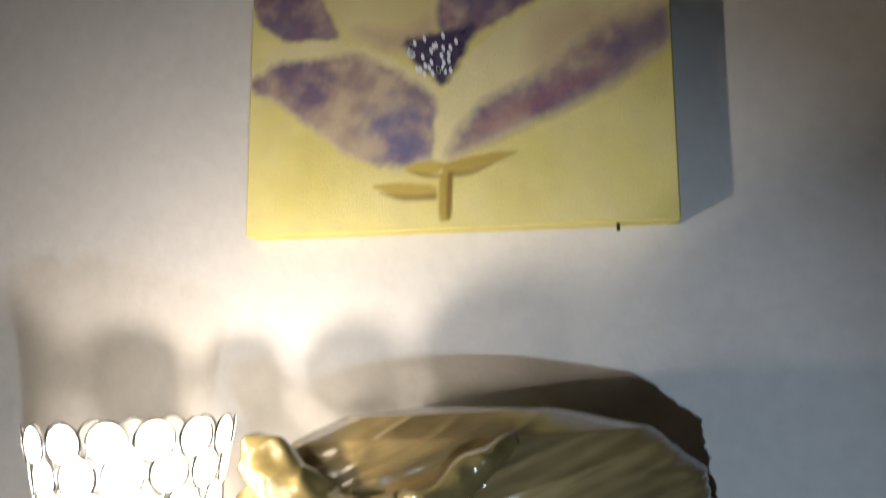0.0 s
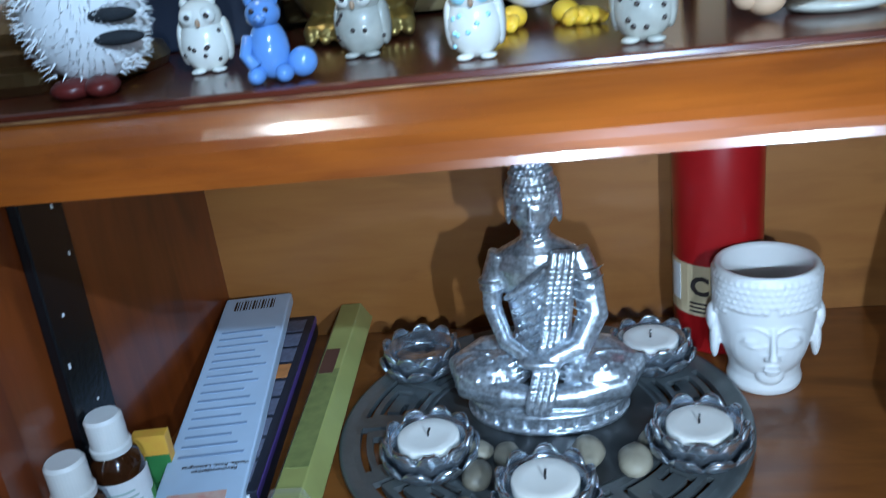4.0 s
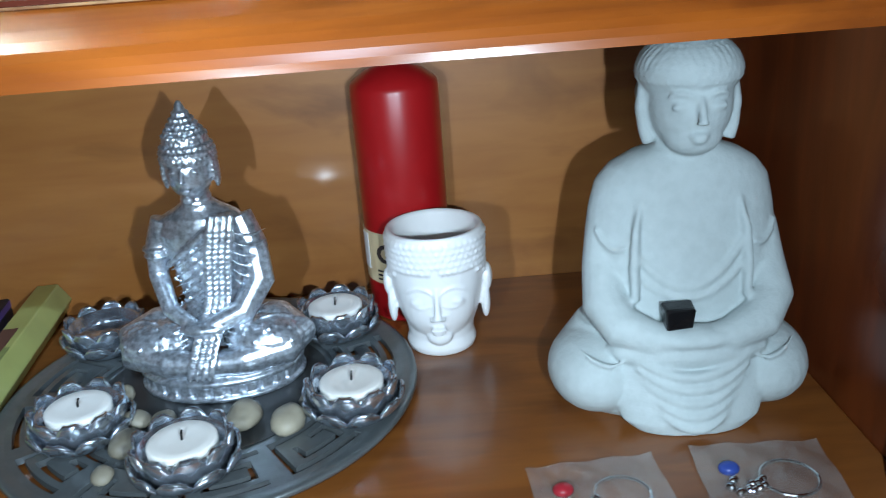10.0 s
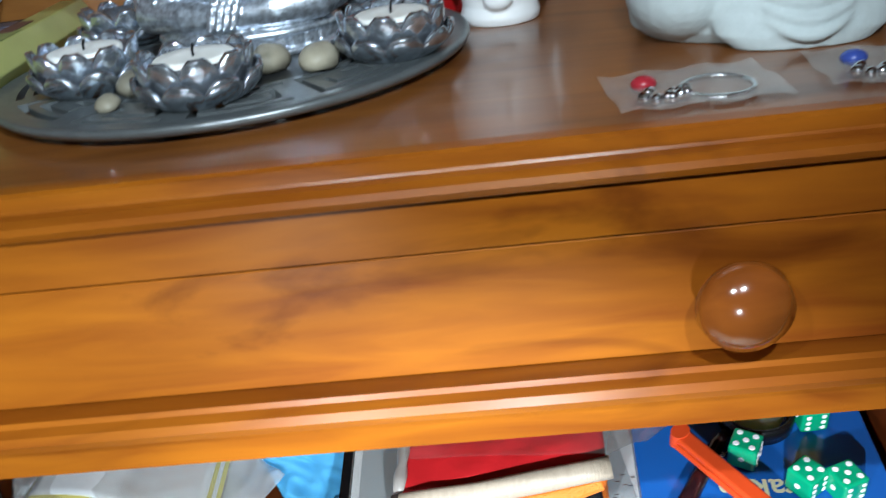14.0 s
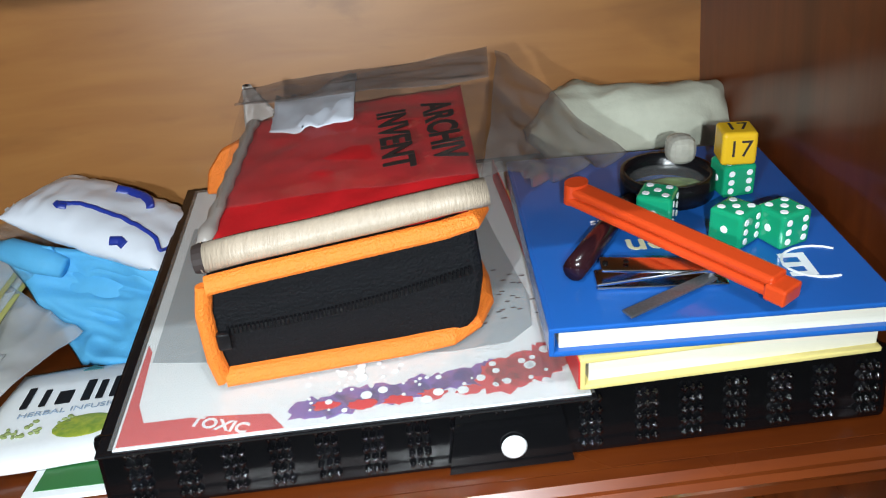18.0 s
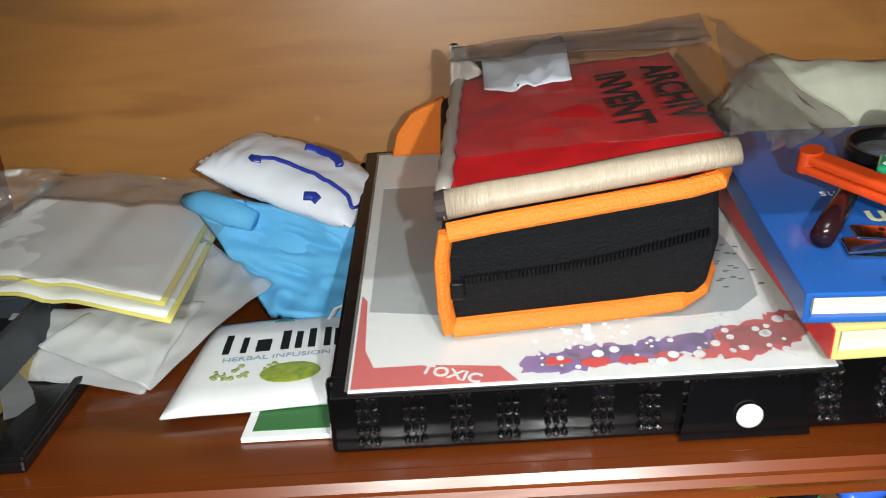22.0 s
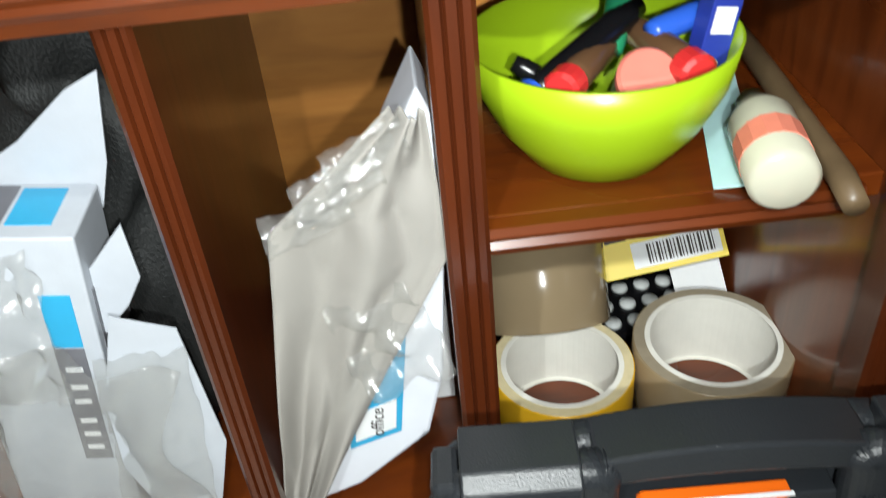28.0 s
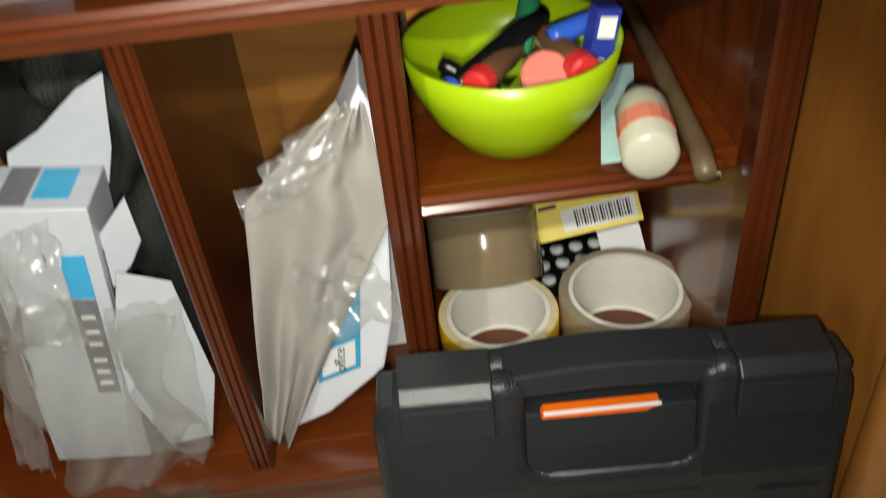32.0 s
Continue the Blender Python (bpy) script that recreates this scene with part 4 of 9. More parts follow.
light = thing("tealight", "white wax tealight with a dark wick in its holder", "tealight", (-0.022, 0.338, 0.7190), group="tealights in the lotus holders")
part("wax", lathe([(0.0, 0.0), (0.0160, 0.0), (0.0164, 0.0098), (0.0154, 0.0106), (0.010, 0.0098), (0.0, 0.0100)], 32), WAX, light, smooth=True)
part("wick", tube([(0, 0, 0.0094), (0.0003, 0, 0.0125), (0.0014, 0, 0.0147)], 0.0006, 6), BLACK, light, "short black wick")
for hx, hy in ((0.039, 0.300), (0.116, 0.341), (0.102, 0.432)):
    copy_thing(light, pose(hx, hy, 0.7190, 0, 0, 70))

STONES = mat("river_pebble", (0.30, 0.27, 0.20), 0.5, grain=0.4, scale=60, stain=0.4, stain_scale=90, vary=0.5)
random.seed(11)
for i, (sx, sy, sr) in enumerate(((0.004, 0.322, 0.0095), (0.018, 0.339, 0.0085), (0.002, 0.344, 0.0080), (0.060, 0.338, 0.0105), (0.083, 0.330, 0.0105), (-0.001, 0.300, 0.0060), (0.094, 0.352, 0.007), (-0.012, 0.372, 0.007))):
    bm = ball((0, 0, sr * 0.55), sr * 1.15, sr * 0.85, sr * 0.6, 14, 9)
    rough_up(bm, 0.008, 0.0012, i * 3.1)
    ob = tagged(part("pebble", bm, STONES, smooth=True), "smooth greyish river pebble on the tray", "pebble", "pebbles on the tray")
    ob.matrix_basis = pose(sx, sy, 0.7101, 0, 0, random.uniform(0, 180))

# ---------------------------------------------------------------- candle, bottles, incense
candle = thing("pillar_candle", "tall red wax pillar candle with a cream paper label", "candle", (0.1490, 0.4765, 0.704))
part("wax", lathe([(0.0, 0.0), (0.0262, 0.0), (0.0272, 0.002), (0.0272, 0.147), (0.0262, 0.1505), (0.018, 0.157), (0.006, 0.1625), (0.0, 0.163)], 48), REDWAX, candle, smooth=True)
CREAM = mat("cream_label_paper", (0.62, 0.50, 0.30), 0.6, grain=0.08, scale=100)
INK = mat("dark_ink", (0.03, 0.02, 0.018), 0.6, grain=0.1, scale=100)


def wrap(r, a0, a1, z0, z1, t=0.0004, n=14):
    bm = bmesh.new()
    rings_in(bm, [[((r + d) * math.cos(radians(a0 + (a1 - a0) * i / n)), (r + d) * math.sin(radians(a0 + (a1 - a0) * i / n)), z) for d, z in ((0, z0), (t, z0), (t, z1), (0, z1))] for i in range(n + 1)])
    bmesh.ops.recalc_face_normals(bm, faces=bm.faces)
    return bm


label = part("label", wrap(0.0272, 176, 330, 0.026, 0.060), CREAM, candle, "cream paper label")
part("price_sticker", wrap(0.0276, 190, 208, 0.034, 0.058), PAPER, label, "white sticker with bars")
text_part("letter", "C", 0.017, INK, label, pose(0.0280 * math.cos(radians(238)), 0.0280 * math.sin(radians(238)), 0.046, 90, 0, 238 + 90), bold=0.0006)
for k in range(3):
    part("print_line", wrap(0.0276, 224, 256, 0.0285 + 0.0028 * k, 0.0296 + 0.0028 * k), INK, label)

AMBER = mat("dark_amber_glass", (0.035, 0.012, 0.004), 0.08, grain=0.1, scale=40, coat=0.5)
CAP = mat("white_ribbed_plastic", (0.78, 0.77, 0.74), 0.4, grain=0.06, scale=100)
GREENINK = mat("green_leaf_print", (0.10, 0.30, 0.06), 0.6, grain=0.4, scale=200)


def bottle(at, rz, lab):
    b = thing("oil_bottle", lab, "bottle", at, rz, group="oil bottles")
    part("glass", lathe([(0.0, 0.0), (0.0120, 0.0), (0.0132, 0.002), (0.0132, 0.040), (0.0115, 0.046), (0.0072, 0.049), (0.0072, 0.055), (0.0, 0.055)], 36), AMBER, b, "dark amber glass body", smooth=True)
    part("cap", lathe([(0.0, 0.0495), (0.0098, 0.0495), (0.0102, 0.053), (0.0092, 0.054), (0.0092, 0.0680), (0.0080, 0.0697), (0.0, 0.0697)], 36), CAP, b, "white ribbed screw cap")
    lb = part("label", wrap(0.0133, 195, 345, 0.005, 0.037), PAPER, b, "white paper label")
    for k in range(6):
        part("print_line", wrap(0.0138, 215, 290 - 6 * (k % 3), 0.014 + 0.0033 * k, 0.0150 + 0.0033 * k), mat("grey_print", (0.45, 0.55, 0.52), 0.6) if k == 0 else bpy.data.materials["grey_print"], lb)
    part("leaf_print", wrap(0.0138, 318, 343, 0.008, 0.024), GREENINK, lb, "green leaf picture")
    return b


bottle((-0.1735, 0.264, 0.7045), 10, "small dark glass oil bottle with white cap at the shelf's front")
bottle((-0.1735, 0.300, 0.7045), 45, "small dark glass oil bottle with white cap behind another")
carton = thing("small_carton", "small yellow and red carton behind the bottles", "box", (-0.1715, 0.330, 0.7045), 8)
part("carton", box(-0.009, 0.010, -0.004, 0.004, 0, 0.038, 0.0006), mat("yellow_carton", (0.75, 0.45, 0.05), 0.5, grain=0.3, scale=90, dark=(0.6, 0.06, 0.03)), carton)
part("flap", box(-0.009, 0.010, -0.0044, -0.004, 0.0, 0.026), mat("green_carton", (0.06, 0.22, 0.06), 0.5, grain=0.3, scale=90), carton, "green printed lower part")

strap = thing("black_stick", "long black glossy slat leaning on the niche's side", "stick", (-0.1865, 0.292, 0.7045), 0, rx=-3)
part("board", box(-0.003, 0.003, 0.0, 0.034, 0.0, 0.196, 0.001), BLACK, strap)
random.seed(3)
for k in range(7):
    z = 0.02 + 0.025 * k
    cy = 0.004 + 0.024 * random.random()
    part("chip", box(0.003, 0.0034, cy, cy + 0.0015, z, z + 0.0012 + 0.002 * random.random()), PAPER, strap, "worn pale chip")

PALEBLUE = mat("pale_blue_packet", (0.50, 0.62, 0.78), 0.35, grain=0.1, scale=60, stain=0.15, stain_scale=20)
packet = thing("incense_packet", "pale blue flat incense packet with small print, open end", "packet", (-0.1555, 0.268, 0.711), 8.0, rx=5.4)
part("sleeve", box(0.0, 0.047, 0.0, 0.232, 0.0, 0.0085, 0.0012), PALEBLUE, packet)
for k in range(16):
    w = 0.036 - 0.012 * ((k * 7) % 5) / 5
    part("print_line", box(0.0055, 0.0055 + w, 0.062 + 0.0082 * k, 0.0640 + 0.0082 * k, 0.0085, 0.0088), mat("blue_grey_print", (0.24, 0.32, 0.46), 0.5) if k == 0 else bpy.data.materials["blue_grey_print"], packet)
for k in range(14):
    part("barcode_bar", box(0.0085 + 0.0021 * k, 0.0085 + 0.0021 * k + 0.0006 + 0.0007 * ((k * 5) % 3 == 0), 0.214, 0.226, 0.0085, 0.0088), INK, packet)
text_part("print", "Räucherstäbchen\nVanille, Rose, Lemongras", 0.0036, INK, packet, pose(0.028, 0.052, 0.0088, 0, 0, 180))
part("window", box(0.007, 0.038, 0.006, 0.034, 0.0085, 0.0089, 0.0), mat("window_print", (0.62, 0.52, 0.44), 0.4, grain=0.6, scale=120, dark=(0.55, 0.12, 0.08)), packet, "clear end with red print below")
part("torn_end", sheet(0.047, 0.014, 8, 3, lambda u, v: (0.002 * math.sin(7 * u), -0.013 + 0.002 * math.sin(5 * u), 0.003 + 0.003 * v + 0.002 * math.sin(9 * u))), PAPER, packet, "crumpled paper end")
card = thing("paper_tag", "small cream paper tag with a round print under the packet", "paper tag", (-0.148, 0.2475, 0.7046), 12)
part("paper", sheet(0.030, 0.030, 4, 4, lambda u, v: (0.003 * math.sin(6 * v), 0, 0.0012 + 0.001 * math.sin(4 * u))), CREAM, card)
part("round_print", lathe([(0.004, 0.0), (0.008, 0.0), (0.008, 0.0004), (0.004, 0.0004)], 20, pose(0.015, 0.012, 0.0026)), mat("grey_green_print", (0.25, 0.30, 0.2), 0.6), card)

navy = thing("incense_box", "dark navy incense box with patterned panels under the packet", "box", (-0.137, 0.305, 0.7045), 5.8)
part("box_body", box(0.0, 0.029, 0.0, 0.200, 0.0, 0.0155, 0.001), NAVY, navy)
PATTERN = mat("silver_grey_pattern", (0.16, 0.17, 0.24), 0.4, grain=0.6, scale=300)
for k in range(9):
    part("panel", box(0.004, 0.024, 0.008 + 0.021 * k, 0.025 + 0.021 * k, 0.0155, 0.0158), PATTERN if k != 5 else mat("orange_print", (0.6, 0.25, 0.08), 0.5, grain=0.5, scale=200), navy)
part("side_stripe", box(0.029, 0.0293, 0.0, 0.2, 0.010, 0.0145), mat("violet_stripe", (0.10, 0.06, 0.26), 0.4), navy, "violet edge stripe")
part("end_label", box(0.004, 0.025, -0.0004, 0.0, 0.002, 0.0135), PAPER, navy, "white end label")
part("end_mark", box(0.012, 0.022, -0.0007, -0.0004, 0.004, 0.012), INK, navy)

YGREEN = mat("yellow_green_card", (0.36, 0.38, 0.12), 0.35, grain=0.15, scale=40, stain=0.25, stain_scale=30, coat=0.3)
hexa = thing("incense_tube", "six-sided yellow-green incense tube with worn label", "tube", (-0.0855, 0.283, 0.7045), 3.6)
hx6 = [(0.0138 * math.cos(radians(60 * k)), 0.0138 * math.sin(radians(60 * k))) for k in range(6)]
part("tube_body", prism(hx6, 0.0, 0.222, 0.0008, pose(0, 0, 0.012, -90, 0, 0)), YGREEN, hexa)
part("end_sticks", lathe([(0, 0), (0.0085, 0), (0.0085, 0.001), (0, 0.001)], 16, pose(0, -0.0012, 0.012, -90)), mat("yellow_stick_ends", (0.62, 0.48, 0.03), 0.6, grain=0.6, scale=500), hexa, "bundle of yellow stick ends")
part("end_film", prism([(1.12 * x, 1.12 * y) for x, y in hx6], -0.012, 0.012, 0.0004, pose(0, 0, 0.0135, -90)), FILM, hexa, "crumpled clear end wrap")
part("label", box(-0.0066, 0.0066, 0.032, 0.13, 0.0239, 0.0243), mat("olive_label", (0.22, 0.25, 0.08), 0.5, grain=0.5, scale=150), hexa, "olive printed label")
part("torn_patch", box(-0.006, 0.003, 0.125, 0.155, 0.0240, 0.0245), mat("brown_patch", (0.10, 0.045, 0.03), 0.6), hexa, "torn brown patch")


def charm(at, rz, bead):
    b = thing("charm_bag", "small clear bag holding a key ring and beads", "bag", at, rz, group="clear charm bags")
    part("film", sheet(0.060, 0.043, 10, 8, lambda u, v: (0, 0, 0.0016 + 0.0022 * math.sin(math.pi * u) * math.sin(math.pi * v) + 0.0008 * math.sin(17 * u + 9 * v))), FILM, b)
    bm = bmesh.new()
    tube_in(bm, [(0.038 + 0.0125 * math.cos(radians(12 * k)), 0.016 + 0.0125 * math.sin(radians(12 * k)), 0.0014) for k in range(31)], 0.0009, 8)
    part("key_ring", bm, CHROME, b, "split chrome ring")
    bm = bmesh.new()
    random.seed(21)
    for k in range(14):
        ball_in(bm, (0.010 + 0.016 * random.random(), 0.006 + 0.012 * random.random(), 0.0022), 0.0021, u=8, v=6)
    part("chain", bm, CHROME, b, "small chrome chain", smooth=True)
    part("bead", ball((0.013, 0.022, 0.0035), 0.0048, 0.0042, 0.0030), bead, b, smooth=True)


charm((0.199, 0.243, 0.7046), 3, mat("red_bead", (0.30, 0.02, 0.03), 0.2, grain=0.3, scale=200))
charm((0.272, 0.249, 0.7046), -4, mat("blue_bead", (0.04, 0.07, 0.30), 0.2, grain=0.3, scale=200))


# ---------------------------------------------------------------- lower niche: binder, folder, pouch, books
S2 = 0.3921
LEAN = Matrix.Translation((0, 0.2828, S2 + 0.0325)) @ Matrix.Rotation(radians(10.6), 4, "X") @ Matrix.Translation((0, -0.2828, -S2 - 0.0325))
binder = thing("binder", "black glossy embossed binder with a press-stud strap lying flat", "binder", (0.0, 0.0, S2))
GLOSSY = mat("glossy_black_vinyl", (0.003, 0.003, 0.0035), 0.14, spec=0.4, bump=0.06, bump_scale=120, grain=0.2, scale=40)
part("body", moulding([(0.283, 0.0), (0.283, 0.0325), (0.492, 0.0716), (0.492, 0.0)], 0.040, 0.352), GLOSSY, binder)
part("spine", box(0.038, 0.354, 0.277, 0.2835, 0.0006, 0.0335, 0.0025), GLOSSY, binder, "padded glossy spine")
EMB = mat("embossed_black_leatherette", (0.003, 0.003, 0.004), 0.17, spec=1.0, coat=0.6, grain=0.2, scale=200)
bm = bmesh.new()
for c in range(17):
    x = 0.049 + 0.0182 * c if c < 6 or c > 10 else 0.0545 + 0.0172 * c
    for r in range(5):
        for d in range(3):
            box_in(bm, x + 0.0032 * d, x + 0.0026 + 0.0032 * d, 0.2742, 0.2772, 0.0045 + 0.0050 * r, 0.0078 + 0.0050 * r)
bmesh.ops.bevel(bm, geom=bm.edges[:], offset=0.0009, segments=2, affect="EDGES")
rough_up(bm, 0.004, 0.0004, 1.3)
tagged(part("embossing", bm, EMB, binder, smooth=True), kind="stuff")
st = part("strap", sheet(0.040, 0.0295, 8, 8, lambda u, v: (0.010 * (u - 0.5) * (-(v - 1)), 0, 0.0015 * math.sin(math.pi * v))), GLOSSY, binder, "black strap with clear edges")
st.matrix_basis = pose(0.178, 0.2725, 0.0015, 84, 0, 0)
part("press_stud", lathe([(0, 0), (0.0048, 0), (0.0052, 0.0012), (0.0036, 0.0026), (0, 0.003)], 20, pose(0.199, 0.2718, 0.012, 90)), PAPER, binder, "round white press stud", smooth=True)

folder = thing("clear_folder", "flat clear-fronted folder with a red and purple printed sheet", "folder", (0.0, 0.0, S2 + 0.0345))
folder.matrix_basis = LEAN @ Matrix.Translation((0, 0, S2 + 0.0328))
part("back", box(0.0415, 0.232, 0.268, 0.488, 0.0, 0.0012, 0.0004), BLACK, folder, "thin black backing edge")
part("printed_sheet", box(0.048, 0.230, 0.270, 0.486, 0.0012, 0.0018), PAPER, folder, "white printed sheet")
GREYP = mat("grey_print", (0.36, 0.39, 0.41), 0.4, grain=0.15, scale=30)
REDP = mat("red_print", (0.62, 0.03, 0.03), 0.35, grain=0.1, scale=60)
PURP = mat("purple_print", (0.16, 0.08, 0.36), 0.4, grain=0.35, scale=70, dark=(0.5, 0.10, 0.12))
part("grey_field", prism([(0.053, 0.486), (0.053, 0.322), (0.110, 0.312), (0.180, 0.306), (0.205, 0.308), (0.216, 0.318), (0.219, 0.340), (0.212, 0.400), (0.205, 0.486)], 0.0018, 0.0021), GREYP, folder, "grey printed field with a rounded corner")
part("white_top", box(0.053, 0.092, 0.440, 0.484, 0.0021, 0.0023), PAPER, folder)
part("red_stripe", prism([(0.049, 0.2715), (0.112, 0.2715), (0.106, 0.2805), (0.078, 0.2835), (0.057, 0.2835), (0.0530, 0.295), (0.0515, 0.330), (0.049, 0.335)], 0.0018, 0.0021), REDP, folder, "red stripe with white letters")
random.seed(8)


def splash(cx, cy, rx, ry, layer, m, lab=""):
    """An uneven blot of paint printed on the sheet."""
    n = 20
    rr = [0.65 + 0.5 * random.random() for _ in range(n)]
    pts = [(cx + rx * rr[k] * math.cos(2 * math.pi * k / n), min(max(cy + ry * rr[k] * math.sin(2 * math.pi * k / n), 0.2715), 0.3195)) for k in range(n)]
    part("paint_splash", prism([(min(x, 0.2290), y) for x, y in pts], 0.0018 + 0.0003 * layer, 0.0021 + 0.0003 * layer), m, folder, lab)


for k in range(9):
    splash(0.122 + 0.0095 * k, 0.279 + 0.0012 * k + 0.003 * random.random(), 0.010, 0.007, 1, PURP)
for k in range(7):
    splash(0.196 + 0.005 * k, 0.283 + 0.0018 * k + 0.004 * random.random(), 0.009, 0.010, 2, REDP)
for k in range(5):
    splash(0.128 + 0.014 * k, 0.2775 + 0.003 * random.random(), 0.006, 0.003, 3, REDP)
text_part("print", "TOXIC", 0.0078, PAPER, folder, pose(0.087, 0.2770, 0.0023, 0, 0, -20), bold=0.0002)
random.seed(8)
bm = bmesh.new()
for k in range(80):
    r = 0.0006 + 0.0018 * random.random() ** 2
    x, y = random.uniform(0.12, 0.226), random.uniform(0.274, 0.306)
    rings_in(bm, [[(x + r * math.cos(0.785 * q), y + r * math.sin(0.785 * q), z) for q in range(8)] for z in (0.0029, 0.0031)])
part("white_splashes", bm, PAPER, folder, "white paint splashes")
part("front_film", sheet(0.184, 0.216, 12, 12, lambda u, v: (0, 0, 0.0034 + 0.0006 * math.sin(9 * u) * math.sin(7 * v)), 0.0003), FILM, folder, "clear plastic front").location = (0.047, 0.269, 0)
bm = bmesh.new()
for k in range(30):
    x, y = 0.205 + 0.012 * math.sin(k * 2.3) + 0.004 * math.sin(k * 5.1), 0.325 + 0.042 * (k % 9) / 9 + 0.003 * math.sin(k)
    box_in(bm, x - 0.0012, x + 0.0012, y - 0.0003, y + 0.0003, 0.0021, 0.0024, None)
part("ink_scribble", bm, INK, folder)

pouch = thing("zip_pouch", "black nylon zip pouch with orange piped edges on the folder", "pouch", (0.0, 0.0, S2 + 0.0385))
pouch.matrix_basis = LEAN @ Matrix.Translation((0.0140, 0, S2 + 0.0365)) @ Matrix.Diagonal((0.93, 1, 1, 1))
fx0, fy0 = 0.079, 0.303


body = prism([(0.0, 0.0), (0.105, 0.003), (0.113, 0.010), (0.1165, 0.030), (0.1135, 0.0570), (0.060, 0.0525), (0.0, 0.0485), (-0.002, 0.025)], 0.0, 0.140, 0.0035, pose(fx0, fy0, 0.0, 90, 0, 0) @ Matrix.Diagonal((1, 1, -1, 1)))
bmesh.ops.recalc_face_normals(body, faces=body.faces)
bmesh.ops.transform(body, matrix=Matrix(((1, 0, 0, 0), (0.085, 1, 0, -0.0085), (0, 0, 1, 0), (0, 0, 0, 1))), verts=body.verts)
part("body", body, NYLON, pouch)
turn13 = Matrix(((1, 0, 0, 0), (0.085, 1, 0, -0.0085), (0, 0, 1, 0), (0, 0, 0, 1)))


def band(pts, w=0.0062, t=0.0024):
    """Flat binding tape along points of the front."""
    bm = bmesh.new()
    tube_in(bm, [turn13 @ Vector(p) for p in pts], w, 12, t / w)
    bmesh.ops.recalc_face_normals(bm, faces=bm.faces)
    return bm


low = [(fx0 + 0.001, fy0 - 0.002, 0.004)] + [(fx0 + 0.02 * k, fy0 - 0.002, 0.004) for k in range(1, 5)] + [(fx0 + 0.100, fy0 - 0.001, 0.0045), (fx0 + 0.112, fy0 + 0.006, 0.0055), (fx0 + 0.1195, fy0 + 0.020, 0.006), (fx0 + 0.1205, fy0 + 0.038, 0.006), (fx0 + 0.118, fy0 + 0.060, 0.006)]
part("lower_piping", band(low, 0.0042), ORANGE, pouch, "orange ribbed piping")
up = [(fx0 + 0.0015, fy0 - 0.002, 0.0475)] + [(fx0 + 0.02 * k, fy0 - 0.002, 0.0478 + 0.0016 * k) for k in range(1, 6)] + [(fx0 + 0.113, fy0 + 0.000, 0.0570), (fx0 + 0.118, fy0 + 0.010, 0.0575)]
part("upper_piping", band(up, 0.0040), ORANGE, pouch, "orange ribbed piping")
part("side_piping", band([(fx0, fy0 - 0.002, 0.003), (fx0 - 0.0015, fy0 - 0.003, 0.015), (fx0 - 0.0015, fy0 - 0.003, 0.036), (fx0 + 0.001, fy0 - 0.002, 0.048)], 0.0040), ORANGE, pouch, "orange ribbed piping")
bm = bmesh.new()
for k in range(60):
    u = k / 59
    p = turn13 @ Vector((fx0 + 0.006 + 0.104 * u, fy0 - 0.0012, 0.0255 + 0.010 * u - 0.003 * math.sin(math.pi * u)))
    box_in(bm, -0.0005, 0.0005, -0.0012, 0.0006, -0.0016, 0.0016, Matrix.Translation(p) @ Matrix.Rotation(radians(5), 4, "Z"))
tagged(part("zip", bm, BLACK, pouch, "closed black zip teeth"), kind="stuff")
part("zip_pull", box(-0.003, 0.003, -0.003, 0.0, -0.004, 0.004, 0.001, 2, Matrix.Translation(turn13 @ Vector((fx0 + 0.004, fy0 - 0.002, 0.0225)))), BLACK, pouch)
part("back_corner", prism([(0.046, 0.004), (0.050, 0.018), (0.060, 0.0300), (0.080, 0.038), (0.090, 0.004)], -0.474, -0.468, 0.002, pose(0, 0, 0, 90, 0, 0)), ORANGE, pouch, "orange rounded back corner")

redbag = thing("red_bag", "red cloth bag folded in a clear plastic sleeve on the pouch", "bag", (0.0, 0.0, S2 + 0.0885))
bagz = S2 + 0.0885


def bag_at(u, v):
    """A point on the red cloth: u across, v from the front to the back."""
    a = Vector((0.090, 0.303, 0.490 - bagz)).lerp(Vector((0.197, 0.305, 0.5015 - bagz)), u)
    b = Vector((0.099, 0.425, 0.5135 - bagz)).lerp(Vector((0.203, 0.425, 0.5215 - bagz)), u)
    return a.lerp(b, v)


def cloth_relief(u, v):
    return 0.0035 * math.sin(math.pi * u) * math.sin(math.pi * v) + creased(4.2, 2.6, 0.0022)(u, v)


part("cloth", patch(bag_at(0, 0), bag_at(1, 0), bag_at(1, 1), bag_at(0, 1), 30, 34, cloth_relief, 0.010), RED, redbag, "folded red cloth", smooth=True)
for k, w in enumerate(("INVENT", "ARCHIV")):
    text_part("print", w, 0.0185, INK, redbag, Matrix.Translation(bag_at(0.68 + 0.20 * k, 0.40) + Vector((0, 0, 0.0070))) @ pose(0, 0, 0, 10, -5, 0) @ Matrix.Rotation(radians(-90), 4, "Z"), bold=0.0006)
part("white_patch", patch(bag_at(0.12, 0.66) + Vector((0, 0, 0.0095)), bag_at(0.50, 0.60) + Vector((0, 0, 0.0105)), bag_at(0.50, 1.02) + Vector((0, 0, 0.012)), bag_at(0.10, 1.0) + Vector((0, 0, 0.010)), 14, 10, creased(1.1, 2.2, 0.004), 0.0006), mat("pale_grey_cloth", (0.60, 0.62, 0.68), 0.6, grain=0.1, scale=100), redbag, "pale folded patch", smooth=True)
